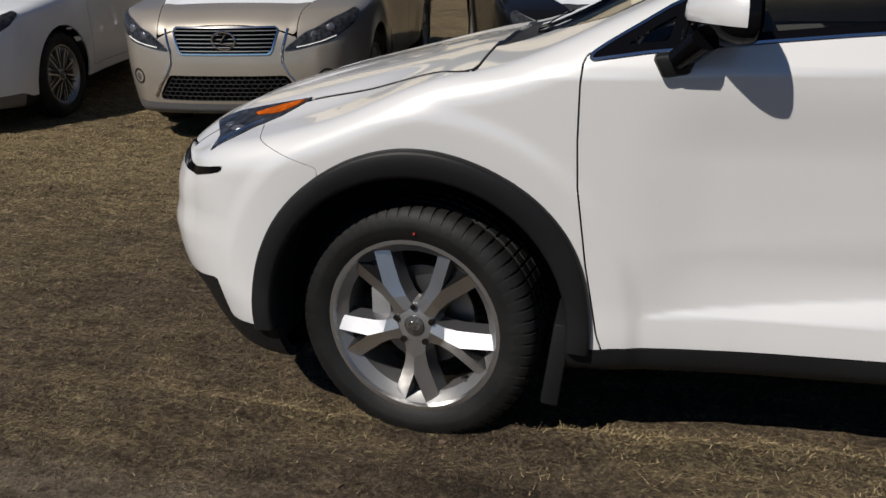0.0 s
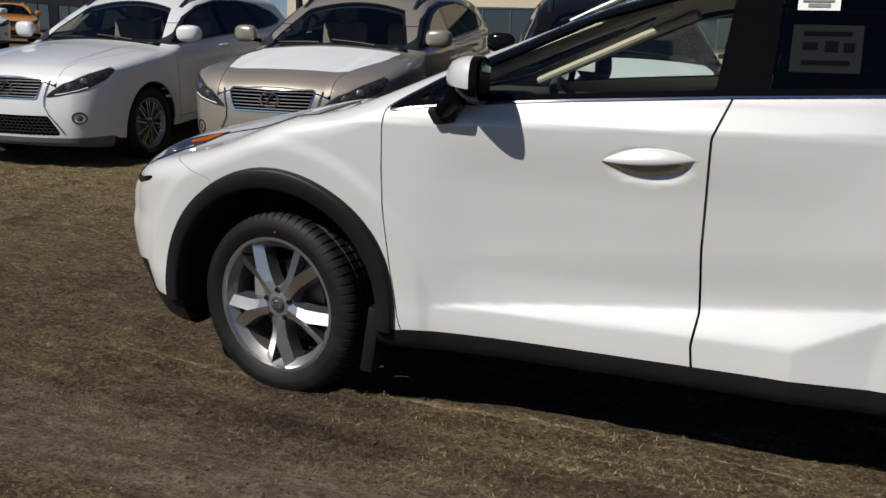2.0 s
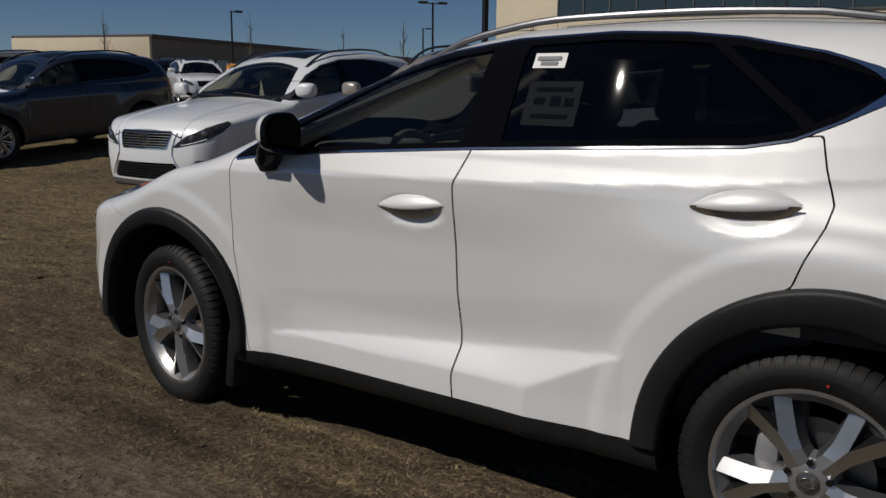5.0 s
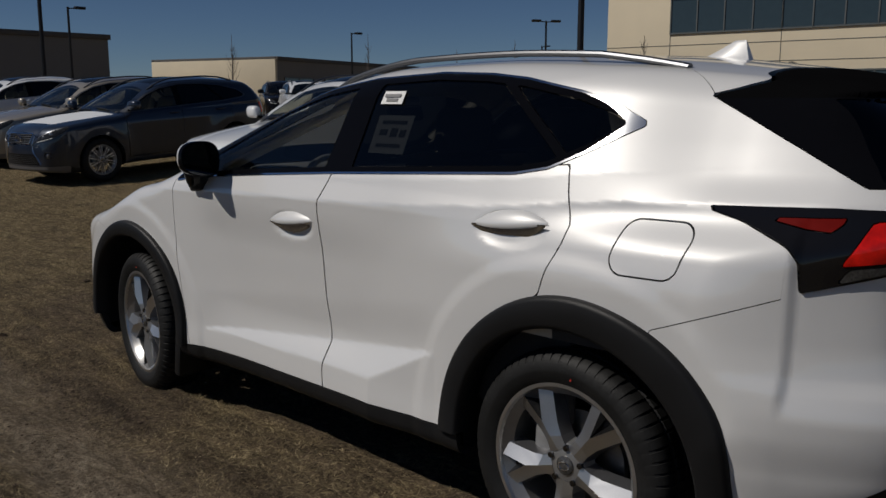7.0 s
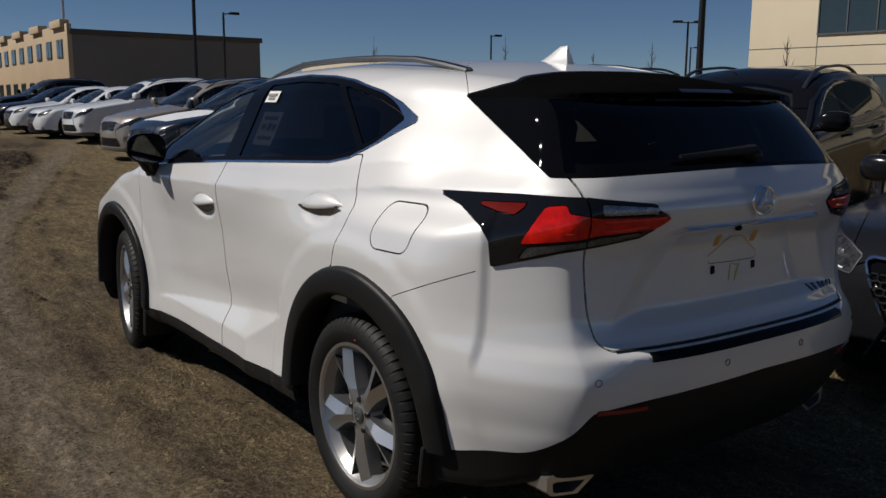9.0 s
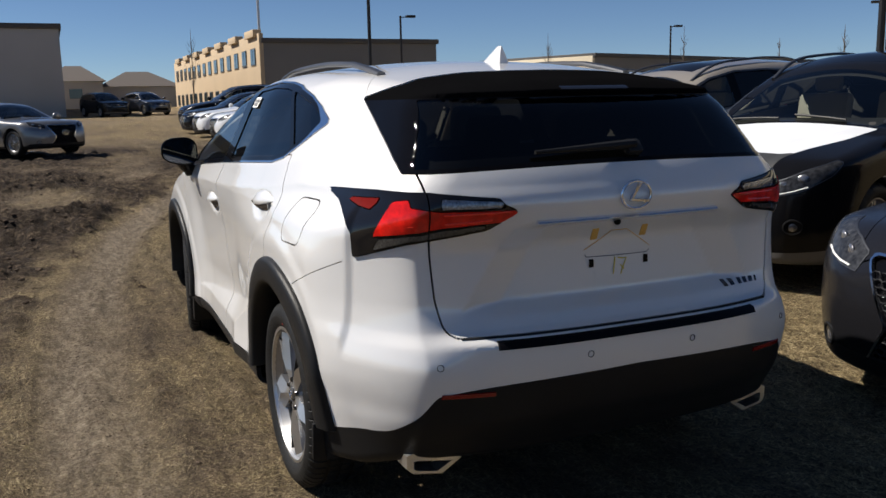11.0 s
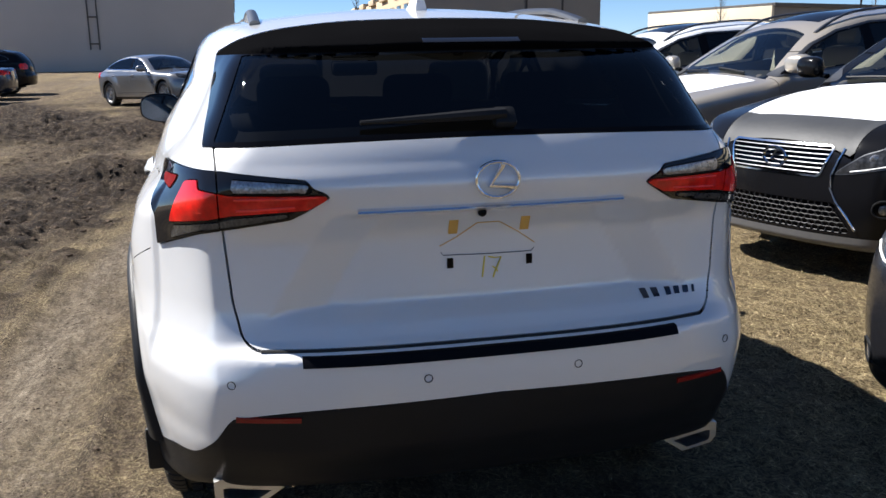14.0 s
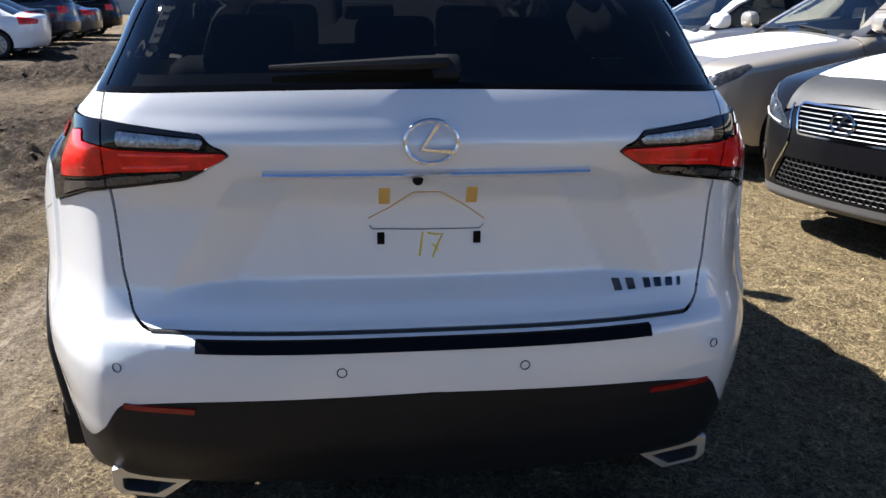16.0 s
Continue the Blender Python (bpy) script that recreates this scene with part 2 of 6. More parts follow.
def skin_of(body, lo, hi, h):
    """Meshes the zero surface of body(x, y, z), which is the same on both sides of y = 0."""
    nx, nz = int((hi[0] - lo[0]) / h), int((hi[2] - lo[2]) / h)
    ny = int(hi[1] / h)
    gx, gz = lo[0] + h * np.arange(nx), lo[2] + h * np.arange(nz)
    gy = h * (np.arange(ny) + .5)
    half = body(gx[:, None, None], gy[None, :, None], gz[None, None, :])
    g = np.concatenate([half[:, ::-1], half], axis=1)
    gy = np.concatenate([-gy[::-1], gy])
    inside = g < 0
    ny = len(gy)
    c = np.zeros((nx - 1, ny - 1, nz - 1), np.int8)
    for i in (0, 1):
        for j in (0, 1):
            for k in (0, 1):
                c += inside[i:nx - 1 + i, j:ny - 1 + j, k:nz - 1 + k]
    cells = np.argwhere((c > 0) & (c < 8))
    ids = np.full(c.shape, -1)
    ids[tuple(cells.T)] = np.arange(len(cells))
    v = np.stack([gx[cells[:, 0]] + h / 2, gy[cells[:, 1]] + h / 2, gz[cells[:, 2]] + h / 2], 1)

    def slope(p, d=.002):
        f = lambda q: body(q[:, 0], q[:, 1], q[:, 2])
        return np.stack([f(p + np.eye(3)[i] * d) - f(p - np.eye(3)[i] * d) for i in range(3)], 1) / (2 * d)
    start = v.copy()
    for _ in range(5):
        n = slope(v)
        f = body(v[:, 0], v[:, 1], v[:, 2])
        v = v - n * np.clip(f / np.maximum((n**2).sum(1), .05), -h, h)[:, None] * .9
        v = np.clip(v, start - h * .9, start + h * .9)
    n = slope(v, .004)
    n /= np.maximum(np.linalg.norm(n, axis=1, keepdims=True), 1e-9)
    quads = []
    for axis in range(3):
        a = [slice(0, s) for s in g.shape]
        b = list(a)
        a[axis], b[axis] = slice(0, g.shape[axis] - 1), slice(1, g.shape[axis])
        s0, s1 = inside[tuple(a)], inside[tuple(b)]
        e = np.argwhere(s0 != s1)
        o1, o2 = [i for i in range(3) if i != axis]
        e = e[(e[:, o1] > 0) & (e[:, o2] > 0) & (e[:, o1] < c.shape[o1]) & (e[:, o2] < c.shape[o2])]
        def cell(d1, d2):
            q = e.copy()
            q[:, o1] -= d1
            q[:, o2] -= d2
            return ids[tuple(q.T)]
        quad = np.stack([cell(1, 1), cell(0, 1), cell(0, 0), cell(1, 0)], 1)
        flip = s0[tuple(e.T)] == (axis == 1)
        quad[flip] = quad[flip][:, ::-1]
        quads.append(quad)
    q = np.concatenate(quads)
    t = np.concatenate([q[:, [0, 1, 2]], q[:, [0, 2, 3]]])
    return Skin(v, n, t)


def link(name, mesh, material, parent=None, label=""):
    if material and not mesh.materials:
        mesh.materials.append(material)
    ob = new(name, mesh)
    if parent:
        ob.parent = parent
    return tagged(ob, label) if label else ob


def shell(name, skin, material, parent, label="", depth=.012, out=0.0):
    """A panel cut from a skin, with its edges turned in."""
    if len(skin.t) == 0:
        return None
    v, t, n = (skin.moved(out) if out else skin).rim(depth)
    me = bpy.data.meshes.new(name)
    me.from_pydata(v.tolist(), [], t.tolist())
    me.polygons.foreach_set("use_smooth", np.ones(len(t), bool))
    me.normals_split_custom_set_from_vertices(n.tolist())
    return link(name, me, material, parent, label)


def part(name, bm, material, parent=None, label="", smooth=True, angle=35):
    """One bmesh as one mesh object."""
    bmesh.ops.recalc_face_normals(bm, faces=bm.faces)
    me = bpy.data.meshes.new(name)
    bm.to_mesh(me)
    bm.free()
    if smooth:
        me.polygons.foreach_set("use_smooth", np.ones(len(me.polygons), bool))
        me.set_sharp_from_angle(angle=radians(angle))
    return link(name, me, material, parent, label)


def box(bm, size, m=Matrix(), bevel=0.0, segs=2):
    r = bmesh.ops.create_cube(bm, size=1, matrix=m @ Matrix.Diagonal((*size, 1)))
    if bevel:
        es = list({e for v in r["verts"] for e in v.link_edges})
        bmesh.ops.bevel(bm, geom=es, offset=bevel, segments=segs, affect="EDGES", profile=.5)
    return bm


def tube(bm, pts, radius, sides=8, flat=1.0, up=(0, 0, 1), closed=False):
    """A rod along points; radius may be one value or one for each point; flat squeezes it along up."""
    pts = [Vector(p) for p in pts]
    rad = radius if isinstance(radius, (list, tuple)) else [radius] * len(pts)
    rings = []
    n = len(pts)
    for i, p in enumerate(pts):
        a, b = (pts[i - 1], pts[(i + 1) % n]) if closed else (pts[max(i - 1, 0)], pts[min(i + 1, n - 1)])
        d = (b - a).normalized()
        s = d.cross(Vector(up))
        s = s.normalized() if s.length > 1e-4 else d.orthogonal().normalized()
        w = s.cross(d).normalized()
        rings.append([bm.verts.new(p + (s * math.cos(k) + w * math.sin(k) * flat) * rad[i]) for k in (2 * math.pi * j / sides for j in range(sides))])
    for i in range(n if closed else n - 1):
        r0, r1 = rings[i], rings[(i + 1) % n]
        for j in range(sides):
            bm.faces.new((r0[j], r0[(j + 1) % sides], r1[(j + 1) % sides], r1[j]))
    if not closed:
        bm.faces.new(rings[0][::-1])
        bm.faces.new(rings[-1])
    return bm


def lathe(bm, profile, segs=48, shape=None, pitch=None):
    """Turns (radius, y) pairs round the y axis; shape(i, j, r) may change a radius; pitch spaces the steps within each group."""
    rings = []
    for j in range(segs):
        a = 2 * math.pi * (j // len(pitch) + pitch[j % len(pitch)]) / (segs // len(pitch)) if pitch else 2 * math.pi * j / segs
        rings.append([bm.verts.new((math.cos(a) * r, y, math.sin(a) * r)) for r, y in
                      ((shape(i, j, r) if shape else r, y) for i, (r, y) in enumerate(profile))])
    for j in range(segs):
        r0, r1 = rings[j], rings[(j + 1) % segs]
        for i in range(len(profile) - 1):
            bm.faces.new((r0[i], r0[i + 1], r1[i + 1], r1[i]))
    return bm


def slab(bm, pts, thick, m=Matrix()):
    """A flat outline in x and z, extruded by thick along y."""
    a = [bm.verts.new(m @ Vector((x, 0, z))) for x, z in pts]
    b = [bm.verts.new(m @ Vector((x, thick, z))) for x, z in pts]
    bm.faces.new(a)
    bm.faces.new(b[::-1])
    for i in range(len(pts)):
        j = (i + 1) % len(pts)
        bm.faces.new((a[i], b[i], b[j], a[j]))
    return bm


def empty(name, label, category, group="", m=Matrix(), kind=""):
    ob = new(name)
    ob.empty_display_size = .2
    ob.matrix_basis = m
    return tagged(ob, label, category, group, kind)


def wheel_on(parent, m, style, width=.235, radius=.362, rim=.245):
    """A wheel at the pose m of its centre, its outer face towards -y: rim with tyre, nuts, cap and brake."""
    w2 = width / 2
    bm = bmesh.new()
    # barrel and lip
    lathe(bm, [(rim - .012, w2 - .02), (rim - .03, .02), (rim - .038, -w2 + .05), (rim - .012, -w2 + .022), (rim - .006, -w2 + .012), (rim + .004, -w2 + .012), (rim + .004, -w2 + .03)], 48)
    lathe(bm, [(.0001, -w2 + .030), (.05, -w2 + .030), (.068, -w2 + .038), (.078, -w2 + .08)], 30)
    wheel = part("wheel", bm, BARREL, parent)
    wheel.matrix_basis = m
    spokes = 5 if style == "twin" else 10
    for k in range(spokes):
        a = 2 * math.pi * k / spokes - math.pi / 2
        turn = Matrix.Rotation(-a, 4, "Y")
        f = -w2 + .03
        bm = bmesh.new()
        if style == "twin":
            # faceted spoke: a raised ridge that parts round a sunken notch towards the rim
            dk, pk = bmesh.new(), bmesh.new()
            e = rim - .009
            for g in (1, -1):
                ridge = [bm.verts.new(turn @ Vector(p)) for p in ((.050, f - .002, 0), (.10, f - .010, 0), (.150, f - .015, 0))]
                tip = bm.verts.new(turn @ Vector((e, f - .006, g * .036)))
                line = [(.050, .000, .033), (.085, .004, .030), (.125, .007, .036), (.178, .009, .054), (e, .012, .080)]
                outer = [bm.verts.new(turn @ Vector((r, f + d, g * w))) for r, d, w in line]
                for q in ((ridge[0], ridge[1], outer[1], outer[0]), (ridge[1], outer[2], outer[1]), (ridge[1], ridge[2], outer[3], outer[2]), (ridge[2], tip, outer[4], outer[3])):
                    bm.faces.new(q)
                edge = [dk.verts.new(turn @ Vector((r, f + d + .0002, g * w))) for r, d, w in line]
                deep = [dk.verts.new(turn @ Vector((r, f + d + .05, g * (w + .010)))) for r, d, w in line]
                for i in range(4):
                    dk.faces.new((edge[i], edge[i + 1], deep[i + 1], deep[i]))
                top = [pk.verts.new(turn @ Vector(p)) for p in ((.150, f - .0148, 0), (e, f - .0058, g * .036), (e - .012, f + .024, g * .016), (.185, f + .016, 0))]
                pk.faces.new(top)
                pk.faces.new([pk.verts.new(turn @ Vector(p)) for p in ((.185, f + .016, 0), (e - .012, f + .024, g * .016), (e - .012, f + .024, 0))])
                pk.faces.new([pk.verts.new(turn @ Vector(p)) for p in ((e, f - .0058, g * .036), (e, f + .008, 0), (e - .012, f + .024, 0), (e - .012, f + .024, g * .016))])
            part("spoke_flank", dk, RIMDARK, wheel, "dark grey painted spoke side", angle=12)
            part("spoke_pocket", pk, POCKET, wheel, "sunken notch at the end of the spoke", smooth=False)
        else:
            for s in (1, -1):
                sh = s * .022
                q = [(.06, s * .006), (rim - .014, sh - .009), (rim - .014, sh + .009), (.06, s * .018)]
                top = [bm.verts.new(turn @ Vector((r, f - (.006 if .01 < r < .2 else 0), z))) for r, z in q]
                low = [bm.verts.new(turn @ Vector((r, f + .03, z))) for r, z in q]
                bm.faces.new(top)
                for i in range(4):
                    bm.faces.new((top[i], low[i], low[(i + 1) % 4], top[(i + 1) % 4]))
        part("spoke", bm, RIMBRIGHT, wheel, angle=8)
    if style == "twin":
        bm = bmesh.new()
        lathe(bm, [(rim - .013, -w2 + .024), (rim - .007, -w2 + .0105), (rim + .005, -w2 + .0105)], 64)
        part("rim_lip", bm, RIMBRIGHT, wheel, "bright machined rim edge")
        bm = bmesh.new()
        tube(bm, [(.15, -w2 + .06, -.155), (.143, -w2 + .035, -.148)], .005, 8)
        part("valve_stem", bm, RUBBER, wheel)
        bm = bmesh.new()
        bmesh.ops.create_cone(bm, cap_ends=True, segments=12, radius1=.0035, radius2=.0035, depth=.002, matrix=pose(.02, -w2 - .0045, rim + .03, 90))
        part("paint_dot", bm, REDDOT, wheel, "red paint dot on the tyre")
    for k in range(5):
        a = 2 * math.pi * (k + .5) / 5 - math.pi / 2
        bm = bmesh.new()
        bmesh.ops.create_cone(bm, cap_ends=True, segments=10, radius1=.0095, radius2=.0095, depth=.02,
                              matrix=pose(math.cos(a) * .057, -w2 + .033, math.sin(a) * .057, 90))
        part("lug_nut", bm, NUT, wheel)
    bm = bmesh.new()
    lathe(bm, [(.0001, -w2 + .020), (.024, -w2 + .021), (.03, -w2 + .025), (.032, -w2 + .04)], 24)
    part("centre_cap", bm, SMOKE, wheel)
    bm = bmesh.new()
    tube(bm, [(.018 * math.cos(a), -w2 + .020, .013 * math.sin(a)) for a in np.linspace(0, 2 * math.pi, 17)[:-1]], .0022, 6, up=(0, 1, 0), closed=True)
    part("cap_emblem", bm, CHROME, wheel)
    bm = bmesh.new()
    lathe(bm, [(.06, .0), (.155, .0), (.155, .022), (.06, .022)], 40)
    part("brake_disc", bm, DISC, wheel)
    bm = bmesh.new()
    box(bm, (.07, .09, .15), pose(-.125, .0, .02), .02)
    part("brake_caliper", bm, CALIPER, wheel)
    # tyre with tread blocks
    R, h = radius, w2
    prof = [(rim - .002, -h + .018), (rim + .012, -h + .006), (rim + .04, -h - .004), (R - .055, -h - .005), (R - .03, -h + .002), (R - .014, -h + .014),
            (R - .004, -h + .028), (R, -h + .045), (R, -h + .062), (R - .009, -h + .066), (R - .009, -h + .074), (R, -h + .078), (R, -.006), (R - .009, -.003),
            (R - .009, .003), (R, .006), (R, h - .078), (R - .009, h - .074), (R - .009, h - .066), (R, h - .062), (R - .004, h - .028), (R - .03, h - .002), (R - .06, h), (rim, h - .02)]
    tread = {4: .002, 5: .004, 6: .005, 7: .006, 8: .006, 11: .004, 12: .006, 15: .006, 16: .004, 19: .006, 20: .005}
    bm = bmesh.new()
    lathe(bm, prof, 256 if style == "twin" else 80, lambda i, j, r: r - tread.get(i, 0) * (j % 4 == 3 or j % 4 == 2), (0, .72, .76, .95))
    part("tyre", bm, RUBBER, wheel, angle=24)
    return wheel


# ---- the white crossover ----
# x runs back from the front axle, y to its right, z up
F_ARCH, R_ARCH = (0.0, .365), (2.675, .372)


def hero_body(x, y, z):
    """The white crossover's outer skin: negative inside."""
    a = np.abs(y)
    # flanks
    s = curve([(.2, .865), (.34, .898), (.46, .893), (.62, .897), (.85, .912), (1.0, .924), (1.085, .930)], np.minimum(z, 1.085))
    r0, r1 = np.hypot(x, z - .36), np.hypot(x - 2.67, z - .37)
    s = s + .022 * ss(.98, .50, r0) + .022 * ss(1.02, .52, r1) + .008 * ss(.635, .575, r0) + .008 * ss(.66, .60, r1)
    s = s - .012 * ss(.55, .8, x) * ss(2.0, 1.5, x) * ss(.45, .6, z) * ss(1.05, .85, z)
    # folded wedge over the sill
    crease = curve([(.45, .385), (.51, .40), (.69, .44), (1.215, .503), (1.53, .537), (2.13, .617), (2.3, .64)], x)
    foot = np.where(x < 1.80, .424 + .0242 * (x - .6), .453 + .497 * (x - 1.80))
    k = (crease - z) / np.maximum(crease - foot, .012)
    k = np.clip((np.sqrt(k * k + .0025) - np.sqrt((k - 1)**2 + .0025) + 1) / 2, 0, 1)
    s = s + np.clip(crease - foot, 0, .2) * .42 * k * (x < 2.2) * ss(.5, .62, x) - .011 * ss(.17, 0, np.abs(z - crease - .01)) * (z > crease) * ss(.5, .75, x) * ss(2.2, 2.0, x)
    s = s - .011 * (z <= crease) * ss(.5, .75, x) * ss(2.2, 2.0, x)
    # cups under the door handles
    for hx, hz in ((1.335, .985), (2.44, 1.078)):
        s = s - .010 * ss(1, .25, ((x - hx) / .150)**2 + ((z - hz + .012) / .062)**2)
    # shoulder and leaning glass house
    belt = curve([(.3, 1.05), (1.5, 1.088), (2.3, 1.125), (2.75, 1.17), (3.3, 1.20)], x)
    lean = np.maximum(z - belt, 0)
    s = s - .12 * np.clip(z - 1.087, 0, .07) * ss(2.5, 1.7, x)
    s = s - .33 * lean - .145 * np.clip(lean - .085, 0, None) - .25 * np.clip(lean - .38, 0, None)
    s = s - .055 * ss(2.35, 3.0, x) * ss(1.04, 1.17, z) - .045 * ss(1.9, 2.5, x) * ss(.93, 1.16, z) - .03 * ss(2.7, 3.1, x) * ss(1.15, 1.28, z)
    # plan: nose and tail draw in
    s = s - .17 * np.clip((-.30 - x) / .6, 0, None)**2.2 - np.where(x > 2.75, .10 * ((x - 2.75) / .9)**2, 0)
    s = s - ss(1.05, 1.35, z) * np.clip(x - 2.2, 0, None)**2 * .04
    s = s + (.010 * ss(3.0, 3.27, x) - .16 * np.clip(x - 3.275, 0, None)) * ss(1.0, .90, z) * ss(.42, .55, z)
    s = s - .012 * ss(3.27, 3.305, x) * ss(.66, .76, z) * ss(1.10, 1.02, z)
    side = (a - s) * .88
    # hood, windscreen, roof, spoiler
    t = curve([(-1.0, .80), (-.86, .845), (-.6, .93), (-.2, 1.025), (.05, 1.078), (.20, 1.105), (.5, 1.222), (.8, 1.352), (1.1, 1.487),
               (1.35, 1.575), (1.7, 1.625), (2.1, 1.632), (2.6, 1.612), (3.0, 1.57), (3.3, 1.525), (3.6, 1.48)], x)
    t = t - (.03 + .025 * ss(.2, -.5, x) + .035 * ss(.6, 1.3, x)) * (a / .7)**2 - .03 * ss(.55, .75, a) * ss(.1, -.3, x)
    t = t + .012 * ss(.30, .42, a) * ss(.5, .1, x)
    top = (z - t) * .85
    # tail
    q = curve([(.2, 3.50), (.37, 3.56), (.51, 3.64), (.67, 3.665), (.735, 3.66), (.775, 3.60), (.84, 3.572), (1.0, 3.566),
               (1.08, 3.60), (1.15, 3.615), (1.21, 3.59), (1.255, 3.565), (1.42, 3.44), (1.52, 3.37), (1.55, 3.37)], z)
    corner = curve([(.2, 3.50), (.37, 3.56), (.51, 3.635), (.66, 3.668), (.72, 3.655), (.78, 3.617), (.86, 3.597), (1.0, 3.588), (1.15, 3.612), (1.255, 3.565), (1.42, 3.44), (1.52, 3.37), (1.55, 3.37)], z)
    q = q + (corner - q) * ss(.52, .70, a)
    q = q - .10 * (a / .7)**3 - 2.2 * np.clip(a - .69, 0, None)**1.5
    # sunken plate field, wider at its foot
    q = q - .046 * np.clip((.065 - (a - .34 - .62 * (1.075 - z))) / .13, 0, 1) * ss(1.090, 1.066, z) * ss(.80, .845, z)
    # spoiler lip that stands out over the rear window
    q = q + .055 * ss(1.462, 1.484, z) * ss(.70, .62, a)
    rear = (x - q) * .8
    # nose
    n = curve([(.2, -.78), (.3, -.85), (.5, -.93), (.65, -.945), (.8, -.92), (.95, -.80)], z)
    n = n + .08 * (a / .6)**2.2 + .22 * np.clip(a - .6, 0, None)**1.3
    n = n - .028 * ss(.34, .44, z) * ss(.64, .54, z)
    n = n + .02 * ss(.74, .80, a) * ss(.46, .60, z) * ss(.80, .74, z)
    front = (n - x) * .8
    bottom = curve([(-.9, .24), (-.5, .20), (.4, .25), (2.2, .28), (2.9, .26), (3.25, .29), (3.42, .340), (3.6, .355)], x) - z
    f = smax(side, top, .07)
    f = smax(f, rear, .035 + .07 * ss(.95, 1.2, z) + .05 * ss(.62, .5, z))
    f = smax(f, front, .14)
    f = f + .013 * ss(3.275, 3.30, x) * ss(.655, .75, z) * ss(1.20, 1.05, z) * ss(.64, .80, a)
    return smax(f, bottom, .04)


DLO = [(.45, 1.098), (.60, 1.113), (.87, 1.138), (1.05, 1.152), (1.54, 1.185), (2.0, 1.210), (2.41, 1.230), (2.53, 1.252), (2.64, 1.303), (2.73, 1.350), (2.815, 1.392),
       (2.70, 1.447), (2.57, 1.488), (2.34, 1.532), (2.18, 1.549), (1.95, 1.558), (1.6, 1.543), (1.35, 1.507), (1.1, 1.435), (.85, 1.315), (.65, 1.226), (.50, 1.140)]
BELT_REAR = 2.60


def flank_y(x, z):
    """The half width of the flank, for arrays."""
    lo, hi = np.full(x.shape, .4), np.full(x.shape, 1.1)
    for _ in range(30):
        m = (lo + hi) / 2
        inside = hero_body(x, m, z) < 0
        lo, hi = np.where(inside, m, lo), np.where(inside, hi, m)
    return lo


def around(x, y):
    """A length that runs back along the flank and on across the tail."""
    return x - 3.0 + .86 - np.abs(y)


